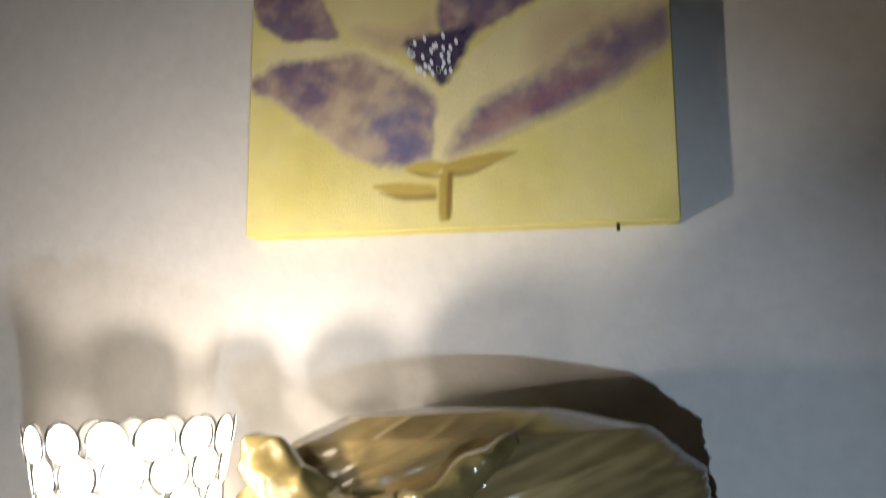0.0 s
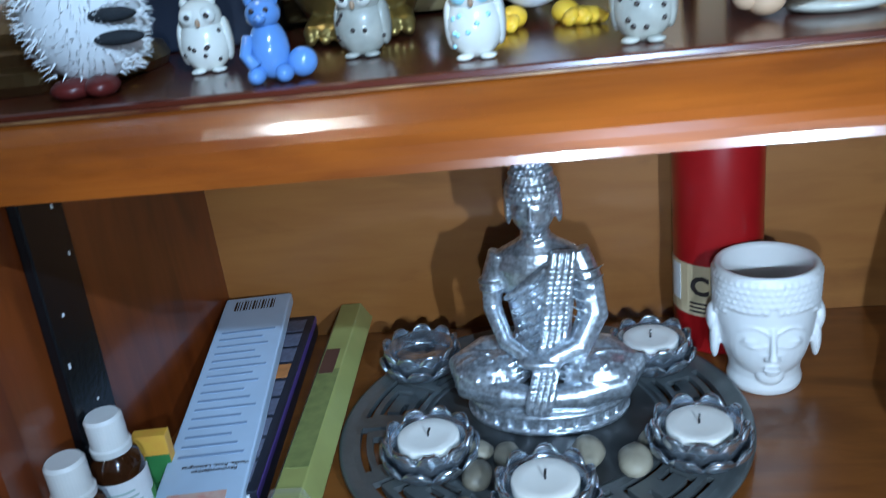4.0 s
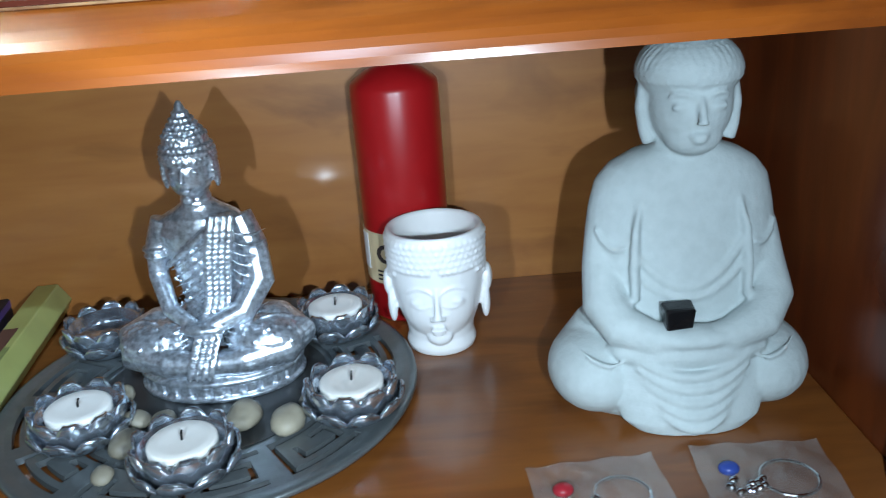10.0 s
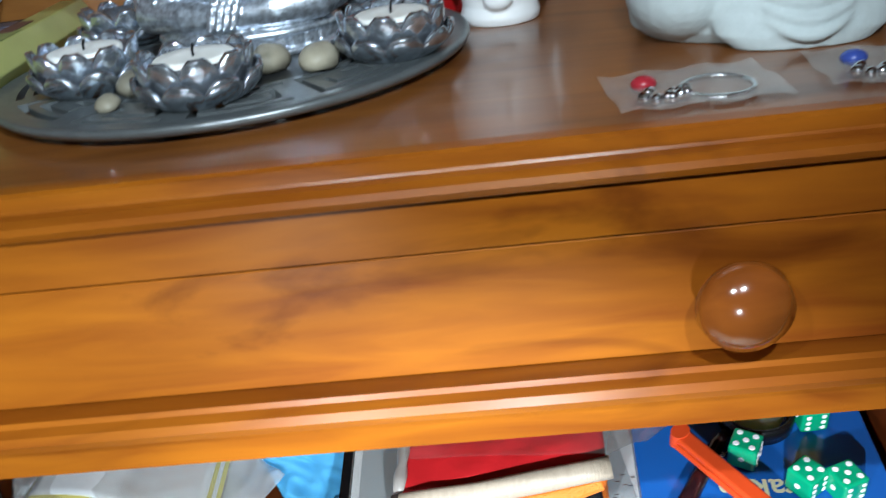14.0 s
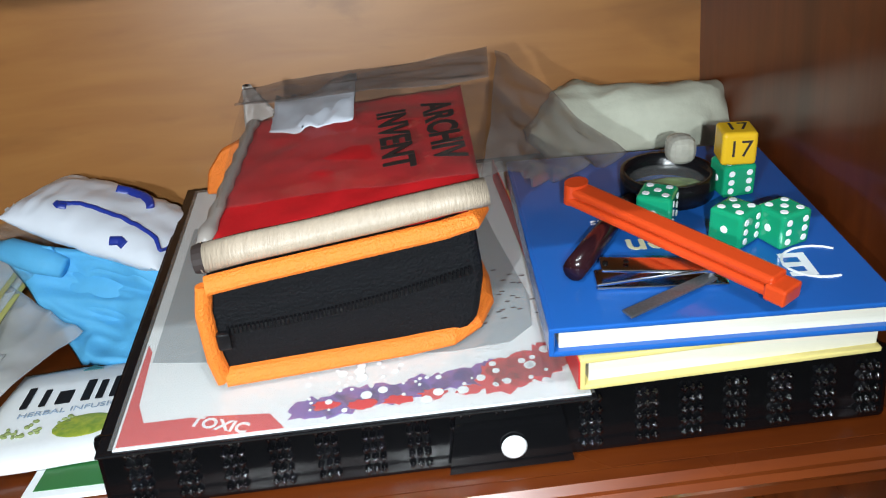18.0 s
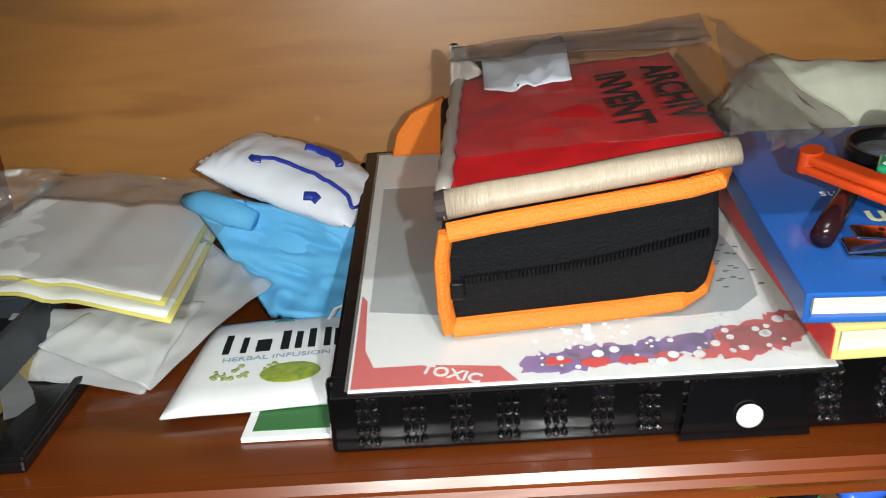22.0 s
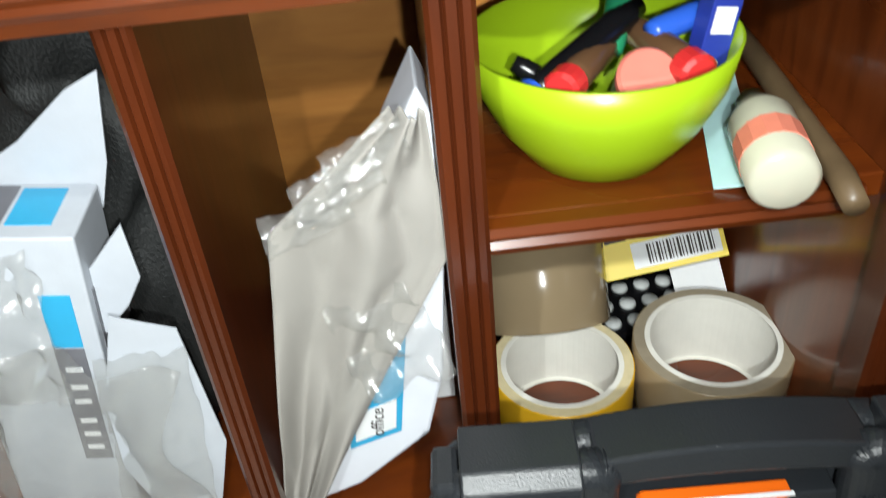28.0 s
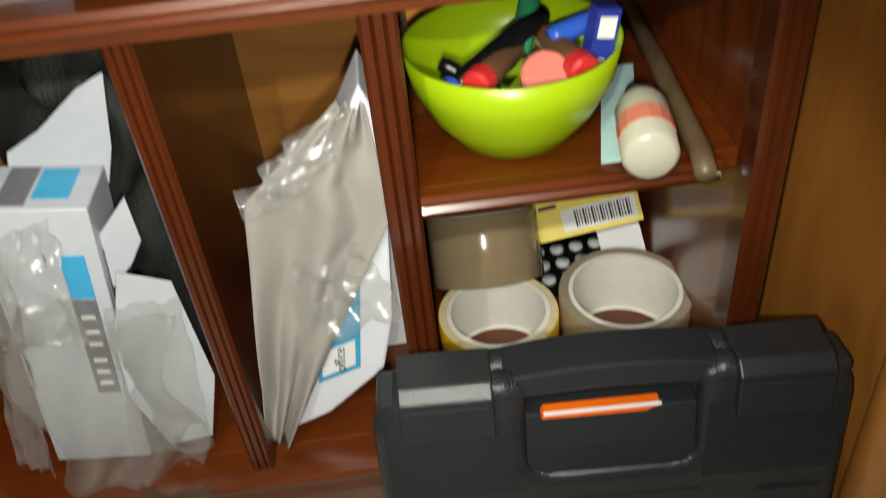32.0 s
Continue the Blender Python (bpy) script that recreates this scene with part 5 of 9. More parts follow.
BEIGE = mat("beige_film_roll", (0.43, 0.345, 0.26), 0.4, grain=0.25, scale=60, bump=0.3, bump_scale=200, stretch=(6, 1, 1))
roll = [(0.0875, 0.2975, 0.4865 - bagz), (0.105, 0.2965, 0.4895 - bagz), (0.13, 0.296, 0.4925 - bagz), (0.16, 0.297, 0.4962 - bagz), (0.185, 0.298, 0.4993 - bagz), (0.1985, 0.299, 0.5005 - bagz)]
part("rolled_edge", tube(roll, [0.0062, 0.0060, 0.0058, 0.0061, 0.0058, 0.0060], 16, 0.75), BEIGE, redbag, "rolled beige edge of the sleeve", smooth=True)
part("roll_end", tube([(0.0850, 0.2975, 0.4864 - bagz), (0.0890, 0.2974, 0.4869 - bagz)], [0.0058, 0.0064], 16, 0.75), INK, redbag, "dark taped end")
GREYB = mat("grey_beige_film", (0.34, 0.30, 0.27), 0.35, grain=0.2, scale=80)
part("side_edge", rough_up(tube([tuple(bag_at(-0.02, k / 14) + Vector((0, 0, 0.001))) for k in range(15)], [0.0032 + 0.0012 * (k % 2) for k in range(15)], 10, 0.7), 0.006, 0.001), GREYB, redbag, "crumpled side of the sleeve", smooth=True)
SLEEVE = film_mat("clear_sleeve_film", (0.95, 0.93, 0.92), 0.985, 0.10, 0.6, 60)
SMOKE = film_mat("smoky_plastic_film", (0.60, 0.56, 0.54), 0.90, 0.10, 0.5, 45)
tipp, tops, ends, lows = Vector((0.0938, 0.419, 0.530 - bagz)), Vector((0.220, 0.4227, 0.535 - bagz)), Vector((0.2773, 0.3714, 0.494 - bagz)), Vector((0.2202, 0.3258, 0.4915 - bagz))
front0, front1 = Vector((0.092, 0.318, 0.502 - bagz)), Vector((0.198, 0.302, 0.507 - bagz))


def sag(u, v):
    return creased(7.7, 1.5, 0.0040)(u, v) - 0.006 * math.sin(math.pi * u) * math.sin(math.pi * v)


part("film_sleeve", patch(front0, front1, tops, tipp, 44, 36, sag), SLEEVE, redbag, "smoky clear plastic sleeve", smooth=True)
part("film_fold", patch(front0.lerp(tipp, 0.74) + Vector((0, 0, 0.003)), front1.lerp(tops, 0.68) + Vector((0, 0, 0.003)), tops + Vector((-0.002, 0.001, 0.0015)), tipp + Vector((0.001, 0.001, 0.0015)), 40, 20, creased(2.9, 1.3, 0.004)), SMOKE, redbag, "folded back layer of the sleeve", smooth=True)
part("film_end", patch(front1, lows, ends, tops, 34, 34, lambda u, v: creased(5.3, 1.7, 0.006)(u, v) + 0.004 * math.sin(3 * u + 2 * v)), SMOKE, redbag, "loose clear plastic end", smooth=True)
part("film_tip", patch(tipp + Vector((-0.001, -0.004, -0.017)), tipp + Vector((0.016, -0.004, -0.012)), tipp + Vector((0.004, 0.001, 0.003)), tipp + Vector((0.000, 0, 0.003)), 8, 8, creased(1.9, 2.0, 0.003), 0.0006), GREYB, redbag, "standing corner of the sleeve", smooth=True)

PAGES = mat("book_pages", (0.74, 0.70, 0.58), 0.8, grain=0.12, scale=400, stretch=(1, 1, 30))


def book(name, lab, x0, x1, y0, y1, z0, h, cover, rz):
    b = thing(name, lab, "book", (x0, y0, z0), rz)
    w, d = x1 - x0, y1 - y0
    part("lower_cover", box(0, w, 0, d, 0, 0.0022, 0.0006), cover, b)
    part("upper_cover", box(0, w, 0, d, h - 0.0022, h, 0.0006), cover, b)
    part("page_block", box(0.0025, w - 0.001, 0.003, d - 0.003, 0.0022, h - 0.0022), PAGES, b, "cream page block")
    part("spine", box(-0.0016, 0.0006, 0, d, 0.0002, h - 0.0002, 0.0006), cover, b)
    return b


YELLOWC = mat("yellow_white_cover", (0.72, 0.60, 0.22), 0.3, grain=0.2, scale=40)
TIPUP = Matrix.Translation((0, 0.2627, S2 + 0.0643)) @ Matrix.Rotation(radians(9), 4, "X") @ Matrix.Translation((0, -0.2627, -S2 - 0.0643))
b2 = book("white_book", "cream paged book with a yellow lined cover under the blue one", 0.226, 0.343, 0.2605, 0.412, S2 + 0.0368, 0.0145, YELLOWC, 1)
part("red_spine_band", box(-0.0022, -0.0016, 0.0, 0.194, 0.001, 0.0135), REDP, b2, "red spine band")
b1 = book("blue_book", "blue hardback book with white and yellow lettering lying flat", 0.2150, 0.3430, 0.2635, 0.418, S2 + 0.0515, 0.0128, BLUE, -3.5)
CREAMT = mat("cream_letters", (0.72, 0.66, 0.42), 0.5)
text_part("title", "raken", 0.0185, CREAMT, b1, pose(0.060, 0.055, 0.01285, 0, 0, 178), bold=0.0003)
text_part("subtitle", "Lebens", 0.0085, PAPER, b1, pose(0.040, 0.078, 0.01285, 0, 0, 178))
text_part("initial", "E", 0.024, PAPER, b1, pose(0.102, 0.032, 0.01285, 0, 0, 178), bold=0.0005)
bm = bmesh.new()
tube_in(bm, [(0.110 + 0.014 * math.cos(a / 10), 0.032 + 0.012 * math.sin(a / 10), 0.0129) for a in range(8, 52, 3)], 0.0006, 6)
part("swirl", bm, PAPER, b1)

BT = S2 + 0.0515 + 0.0128 + 0.0003
# magnifier
mag = thing("magnifier", "black rimmed magnifying glass lying on the blue book", "magnifier", (0.2904, 0.364, BT))
mag.scale = (0.82, 0.82, 0.9)
part("rim", lathe([(0.0215, 0.0), (0.0262, 0.0), (0.0265, 0.006), (0.0262, 0.0118), (0.0235, 0.0118), (0.0225, 0.008), (0.0215, 0.006)], 40, cap0=False, cap1=False), BLACK, mag, "black plastic rim", smooth=True)
part("lens", lathe([(0.0, 0.0045), (0.0225, 0.0055), (0.0225, 0.0065), (0.0, 0.0085)], 32), FILM, mag, "clear lens", smooth=True)
part("handle", tube([(-0.026, -0.018, 0.006), (-0.034, -0.028, 0.006), (-0.060, -0.066, 0.006), (-0.074, -0.086, 0.006)], [0.0032, 0.0048, 0.0058, 0.0055], 14), mat("dark_red_black_plastic", (0.02, 0.006, 0.008), 0.2), mag, smooth=True)
leaf = tagged(part("green_gem", rough_up(ball((0, 0, 0.0022), 0.018, 0.012, 0.0022, 14, 8), 0.01, 0.002), mat("pale_green_film", (0.35, 0.50, 0.16), 0.25, grain=0.4, scale=90)), "crumpled pale green foil under the lens", "foil")
leaf.location = (0.2895, 0.362, BT)
# dice
DIEG = mat("green_clear_die", (0.01, 0.30, 0.14), 0.15, grain=0.1, scale=80, coat=0.4)
DIEY = mat("yellow_die", (0.78, 0.46, 0.02), 0.25, grain=0.1, scale=80)


def die(at, rz, material, lab, pips=PAPER, full=True, name="die"):
    d = thing(name, lab, "die", at, rz, group="dice on the book")
    s = 0.0078
    part("cube", box(-s, s, -s, s, 0, 2 * s, 0.0018, 3), material, d)
    if full:
        spots = {"top": [(-1, -1), (1, 1), (0, 0), (1, -1), (-1, 1)], "front": [(-1, -1), (-1, 0), (-1, 1), (1, -1), (1, 0), (1, 1)], "side": [(0, 0)]}
        q = 0.0042
        for (a, b) in spots["top"]:
            part("pip", lathe([(0, 0), (0.0017, 0), (0.0015, 0.0003), (0, 0.0003)], 10, Matrix.Translation((a * q, b * q, 2 * s))), pips, d)
        for (a, b) in spots["front"]:
            part("pip", lathe([(0, 0), (0.0015, 0), (0.0013, 0.0003), (0, 0.0003)], 10, Matrix.Translation((a * q, -s, s + b * q)) @ Matrix.Rotation(radians(90), 4, "X")), pips, d)
        part("pip", lathe([(0, 0), (0.0017, 0), (0.0015, 0.0003), (0, 0.0003)], 10, Matrix.Translation((-s, 0, s)) @ Matrix.Rotation(radians(-90), 4, "Y")), pips, d)
    return d


DICE = [die((0.320, 0.3082, BT), 20, DIEG, "clear green die with white pips on the book")]
DICE.append(die((0.3017, 0.3124, BT), 35, DIEG, "clear green die beside another die"))
DICE.append(die((0.2760, 0.3345, BT), 60, DIEG, "clear green die by the magnifier's handle"))
DICE.append(die((0.3188, 0.3571, BT), 4, DIEG, "clear green die carrying a yellow die"))
yd = die((0.3188, 0.3571, BT + 0.0158), -8, DIEY, "yellow die with a dark numeral stacked on a green one", full=False)
text_part("numeral", "17", 0.011, INK, yd, pose(0, -0.0080, 0.0078, 90, 0, 0))
text_part("numeral", "17", 0.011, INK, yd, pose(0, 0, 0.0158, 0, 0, 0))
cb = tagged(part("clear_round_die", box(-0.008, 0.008, -0.008, 0.008, 0, 0.016, 0.006, 3), mat("smoky_clear_die", (0.42, 0.40, 0.34), 0.12, grain=0.3, scale=200)), "rounded clear die resting on the lens rim", "die")
cb.location = (0.2985, 0.371, BT + 0.0108)
cb.scale = (0.85, 0.85, 0.85)
# bag clip
clip = thing("bag_clip", "long red-orange plastic bag clip across the book", "clip", (0.2410, 0.3410, BT + 0.0118), -55.5, ry=3)
clip.scale = (0.71, 0.95, 1.0)
REDO = mat("red_orange_plastic", (0.62, 0.06, 0.012), 0.3, grain=0.1, scale=60)
part("bar", box(0.0, 0.140, -0.0062, 0.0062, 0.0, 0.0036, 0.0012), REDO, clip)
part("bar", box(0.002, 0.138, -0.0052, 0.0052, 0.0040, 0.0080, 0.0014), REDO, clip)
part("hinge", lathe([(0, 0), (0.0062, 0), (0.0062, 0.0092), (0, 0.0092)], 20, Matrix.Translation((0.001, 0, 0))), REDO, clip)
part("latch", box(0.135, 0.147, -0.0072, 0.0050, -0.0008, 0.0060, 0.0012), REDO, clip)
# nail clipper
nc = thing("nail_clipper", "shiny chrome nail clipper with its file folded out", "nail clipper", (0.2375, 0.2905, BT), -8)
nc.scale = (0.93, 1, 1)
part("lower_jaw", box(0.0, 0.054, -0.0055, 0.0055, 0.0, 0.0014, 0.0005), CHROME, nc)
j = part("upper_jaw", box(0.0, 0.054, -0.0055, 0.0055, 0.0, 0.0014, 0.0005), CHROME, nc)
j.matrix_basis = pose(0, 0, 0.0016, 0, -6, 0)
j = part("lever", box(0.0, 0.050, -0.0050, 0.0050, 0.0, 0.0014, 0.0005), CHROME, nc)
j.matrix_basis = pose(0.002, 0, 0.0078, 0, 3, 0)
j = part("file", box(0.0, 0.046, -0.0028, 0.0028, 0.0, 0.0010, 0.0003), mat("grey_steel_file", (0.30, 0.30, 0.31), 0.45, metal=0.9, grain=0.4, scale=900), nc, "folded-out file blade")
j.matrix_basis = pose(0.048, -0.002, 0.0022, 0, 0, 212)
part("pin", lathe([(0, 0), (0.0022, 0), (0.0022, 0.0105), (0, 0.0105)], 14, Matrix.Translation((0.048, 0, 0))), CHROME, nc)
for k in (0.004, 0.0125):
    part("hole", lathe([(0.0, 0), (0.0012, 0), (0.0012, 0.0003), (0, 0.0003)], 10, pose(k, 0, 0.0094)), BLACK, nc)

# all of these lie on the sloping stack
for ob in [b1, b2, mag, leaf, yd, cb, clip, nc] + DICE:
    ob.matrix_basis = TIPUP @ ob.matrix_basis

# pale cloth at the back
cl = bmesh.new()
loft_in(cl, [(0.0, 0.002, 0.02, 0, 0), (0.012, 0.024, 0.028, 0, 0), (0.03, 0.027, 0.030, 0, 0), (0.06, 0.026, 0.029, 0, 0), (0.09, 0.025, 0.027, 0, 0), (0.115, 0.018, 0.022, 0, 0), (0.122, 0.004, 0.006, 0, 0)], 30)
bmesh.ops.subdivide_edges(cl, edges=cl.edges[:], cuts=2, use_grid_fill=True)
rough_up(cl, 0.028, 0.008, 3)
rough_up(cl, 0.010, 0.0025, 9)
bmesh.ops.transform(cl, matrix=pose(0.246, 0.468, S2 + 0.088, 0, 90, 2), verts=cl.verts)
tagged(part("pale_cloth", cl, mat("cream_cloth", (0.55, 0.55, 0.44), 0.7, grain=0.15, scale=120, bump=0.3, bump_scale=160), smooth=True), "pale cream rolled cloth behind the books", "cloth")

# wipes, glove, cards
wp = thing("wipes_pack", "white and blue soft pack of wipes on the crumpled cloth", "pack", (0.003, 0.457, S2 + 0.0675), -17, ry=19, rx=4)
wp.scale = (0.84, 0.84, 0.9)


def pack_at(x, y, lift=0.0):
    """The upper skin of the soft pack at a place on its plan."""
    f = max(0.0, 1 - abs(x / 0.056) ** 3.2) ** 0.55 * max(0.0, 1 - abs(y / 0.037) ** 2.6) ** 0.55
    w = 0.0016 * noise.noise(Vector((x * 60, y * 60, 2.0))) + 0.0012 * (1 - 2 * abs(noise.noise(Vector((x * 95, y * 70, 5.0)))))
    return Vector((x, y, 0.0155 * f + w * min(1.0, 3 * f) + lift))


bm = bmesh.new()
nxp, nyp = 48, 34
skins = []
for sgn in (1, -1):
    g = []
    for jj in range(nyp + 1):
        row = []
        for ii in range(nxp + 1):
            p = pack_at(0.056 * math.sin(math.pi * (ii / nxp - 0.5)), 0.037 * math.sin(math.pi * (jj / nyp - 0.5)))
            row.append(bm.verts.new((p.x, p.y, p.z if sgn > 0 else -0.8 * p.z - 0.0004)))
        g.append(row)
    for jj in range(nyp):
        for ii in range(nxp):
            q = (g[jj][ii], g[jj][ii + 1], g[jj + 1][ii + 1], g[jj + 1][ii])
            bm.faces.new(q if sgn > 0 else tuple(reversed(q)))
    skins.append(g)
bmesh.ops.remove_doubles(bm, verts=bm.verts, dist=0.0006)
WHITEF = mat("white_glossy_foil", (0.74, 0.77, 0.84), 0.3, grain=0.1, scale=40, bump=0.12, bump_scale=80)
part("pack", bm, WHITEF, wp, smooth=True)
part("crimped_end", sheet(0.012, 0.046, 4, 16, lambda u, v: (-0.062, -0.023 - 0.008 * u + 0.016 * u * v, 0.0012 * math.sin(38 * v) + 0.004 * u - 0.002), 0.0006), WHITEF, wp, "flat crimped end seam")
DBLUE = mat("dark_blue_print", (0.02, 0.04, 0.30), 0.35, grain=0.1, scale=60)


def pack_line(name, pts, w, lab=""):
    pts = [(Vector(a).lerp(Vector(b), q / 6)) for a, b in zip(pts, pts[1:]) for q in range(6)] + [Vector(pts[-1])]
    part(name, tube([tuple(pack_at(p.x, p.y, 0.0004)) for p in pts], w, 8, 0.45), DBLUE, wp, lab, smooth=True)


pack_line("blue_line", [(-0.026, -0.022, 0), (-0.016, -0.018, 0), (0.006, -0.0165, 0), (0.028, -0.018, 0), (0.044, -0.021, 0), (0.050, -0.026, 0)], 0.0016, "curved dark blue printed line")
pack_line("blue_line", [(-0.026, -0.022, 0), (-0.022, -0.0245, 0), (-0.018, -0.0225, 0)], 0.0024, "thick start of the printed line")
pack_line("blue_line", [(0.020, -0.0335, 0), (0.026, -0.0320, 0), (0.030, -0.0335, 0)], 0.0030, "dark blue printed dot")
pack_line("blue_seal", [(-0.004, 0.012, 0), (0.004, 0.015, 0), (0.014, 0.013, 0), (0.022, 0.008, 0), (0.026, 0.003, 0)], 0.0040, "dark blue seal flap")
pack_line("blue_line", [(0.050, -0.026, 0), (0.052, -0.020, 0), (0.0525, -0.010, 0)], 0.0022, "dark blue printed edge")

gl = patch((-0.012, 0.412, S2 + 0.005), (0.036, 0.392, S2 + 0.010), (0.040, 0.430, S2 + 0.050), (-0.060, 0.452, S2 + 0.064), 40, 40, lambda u, v: -0.010 * math.sin(math.pi * v) * (0.4 + 0.6 * math.sin(math.pi * u)) + creased(3.4, 1.7, 0.010)(u, v), 0.004)
for v in gl.verts:
    v.co.z = max(v.co.z, S2 + 0.0035)
loft_in(gl, [(S2 + 0.004, 0.030, 0.026, 0.012, 0.448), (S2 + 0.020, 0.032, 0.026, 0.008, 0.452), (S2 + 0.036, 0.034, 0.024, 0.000, 0.456), (S2 + 0.046, 0.030, 0.018, -0.006, 0.458)], 30)
tube_in(gl, [(-0.062, 0.453, S2 + 0.060), (-0.050, 0.446, S2 + 0.060), (-0.034, 0.440, S2 + 0.055), (-0.020, 0.436, S2 + 0.050)], [0.0040, 0.0075, 0.0085, 0.0060], 12, 0.8)
tagged(part("blue_cloth", gl, LIGHTBLUE, smooth=True), "crumpled light blue cloth under the pack of wipes", "cloth")
lp = thing("white_ribbon", "small white ribbon loop hanging over the blue cloth", "ribbon", (0.0, 0.0, S2))
part("loop", tube([(0.022, 0.394, 0.006), (0.027, 0.392, 0.014), (0.034, 0.391, 0.017), (0.0385, 0.391, 0.013), (0.036, 0.391, 0.008), (0.031, 0.391, 0.010)], 0.0021, 8, 0.35), PAPER, lp, smooth=True)
part("tail", tube([(0.022, 0.394, 0.006), (0.018, 0.396, 0.0045), (0.014, 0.398, 0.004)], 0.0018, 8, 0.35), PAPER, lp, smooth=True)

gc = thing("green_card", "green printed card with a white border on the shelf", "card", (-0.0015, 0.290, S2 + 0.0003), 0)
part("card", box(0, 0.056, 0, 0.150, 0, 0.0022, 0.0004), PAPER, gc)
part("green_field", box(0.004, 0.055, 0.005, 0.145, 0.0022, 0.0025), mat("dark_green_print", (0.03, 0.15, 0.04), 0.4, grain=0.1, scale=50), gc, "green field")
for k in range(5):
    part("print_line", box(0.012 + 0.007 * k, 0.014 + 0.007 * k, 0.096, 0.140, 0.0025, 0.0027), PAPER, gc)

tea = thing("tea_sachet", "white herbal infusion sachet with fruit picture on the card", "sachet", (-0.036, 0.307, S2 + 0.0032), 4.5)
part("sachet", sheet(0.079, 0.094, 16, 16, lambda u, v: (0.004 * (v - 0.5) * (1 - u) * 2, 0, 0.0012 + 0.0034 * min(1, 3 * math.sin(math.pi * u)) * min(1, 3 * math.sin(math.pi * v)) + 0.0002 * math.sin(11 * u + 4 * v)), 0.0010), PAPER, tea, smooth=True)
LOGOINK = mat("matt_black_print", (0.012, 0.012, 0.014), 0.8, spec=0.1)
for bx, w, hgt in ((0.0165, 0.0032, 0.020), (0.0250, 0.0028, 0.016), (0.0345, 0.0070, 0.012), (0.0450, 0.0040, 0.020), (0.0515, 0.0032, 0.018), (0.0580, 0.0034, 0.020), (0.0655, 0.0032, 0.020), (0.0705, 0.0030, 0.018)):
    part("logo_bar", box(bx - w / 2, bx + w / 2, 0.049, 0.049 + hgt, 0.0050, 0.0056), LOGOINK, tea)
text_part("print", "HERBAL INFUSION", 0.0062, mat("grey_blue_print", (0.30, 0.38, 0.48), 0.6), tea, pose(0.042, 0.0415, 0.0054))
FRUIT = mat("lime_fruit_print", (0.16, 0.26, 0.03), 0.5, grain=0.5, scale=250, dark=(0.55, 0.50, 0.05))
part("fruit_picture", ball((0.050, 0.025, 0.0050), 0.014, 0.010, 0.0007), FRUIT, tea, "printed green and yellow fruit")
bm = bmesh.new()
random.seed(4)
for k in range(26):
    ball_in(bm, (random.uniform(0.014, 0.045), random.uniform(0.022, 0.036), 0.0049), random.uniform(0.0006, 0.0018), random.uniform(0.0006, 0.0016), 0.0008, 6, 4)
part("leaf_specks", bm, mat("olive_specks", (0.20, 0.24, 0.08), 0.6), tea)
part("peak_mark", prism([(-0.005, 0), (0.005, 0), (0, 0.005)], 0, 0.0005, 0, pose(0.042, 0.082, 0.0048)), mat("teal_mark", (0.04, 0.16, 0.18), 0.5), tea)

# papers in a clear bag
pb = thing("paper_bag_bundle", "sheets of paper with yellow edges in a clear plastic bag", "paper bundle", (-0.17, 0.345, S2))
YEL = mat("yellow_paper_edge", (0.66, 0.58, 0.16), 0.6, grain=0.1, scale=80)


def leaf_relief(k, inset):
    def relief(u, v):
        u, v = inset + (1 - 2 * inset) * u, inset + (1 - 2 * inset) * v
        return 0.0016 * k + 0.007 * math.sin(math.pi * u) * (1 - 0.3 * v) - 0.010 * max(0.0, 1 - abs(u - 0.52) / 0.10) * 0.35 + 0.0025 * math.sin(5 * u + 3 * v)
    return relief


# corners of the upper sheet, taken from the bundle's base
sFL, sFR, sBR, sBL = Vector((-0.010, 0.045, 0.037)), Vector((0.1235, 0.0075, 0.0385)), Vector((0.1205, 0.1280, 0.044)), Vector((0.0150, 0.1250, 0.062))


def inner(u, v):
    return sFL.lerp(sFR, u).lerp(sBL.lerp(sBR, u), v)


for k in range(2):
    off = Vector((0.004 * (1 - k), -0.007 * (1 - k), -0.0045 * (1 - k)))
    part("yellow_border", patch(*(p + off for p in (sFL, sFR, sBR, sBL)), 20, 16, leaf_relief(k, 0.0), 0.0006), YEL, pb, "yellow bordered sheet", smooth=True)
    e = 0.022
    part("white_sheet", patch(*(inner(a, b) + off + Vector((0, 0, 0.0009)) for a, b in ((e, e), (1 - e, e), (1 - e, 1 - e), (e, 1 - e))), 20, 16, leaf_relief(k, e), 0.0006), PAPER, pb, "white sheet", smooth=True)
TISSUE = film_mat("milky_plastic_film", (0.84, 0.85, 0.86), 0.70, 0.12, 0.4, 60)
part("milky_sheet", patch((0.058, 0.010, 0.018), (0.115, -0.007, 0.0025), (0.160, 0.070, 0.020), (0.118, 0.092, 0.042), 30, 26, creased(6.1, 1.5, 0.006)), TISSUE, pb, "milky plastic sheet hanging forward", smooth=True)
part("milky_sheet", patch((0.030, 0.002, 0.012), (0.112, -0.009, 0.002), (0.130, 0.045, 0.022), (0.040, 0.030, 0.030), 26, 18, creased(8.3, 1.4, 0.005)), TISSUE, pb, "milky plastic sheet hanging forward", smooth=True)
part("film_bag", patch(sFL + Vector((-0.006, -0.006, 0.003)), sFR + Vector((0.010, -0.008, 0.004)), sBR + Vector((0.012, 0.012, 0.006)), sBL + Vector((-0.006, 0.016, 0.004)), 40, 36, lambda u, v: 0.009 * math.sin(math.pi * u) + creased(1.7, 2.8, 0.006)(u, v)), FILM, pb, "creased clear plastic bag", smooth=True)
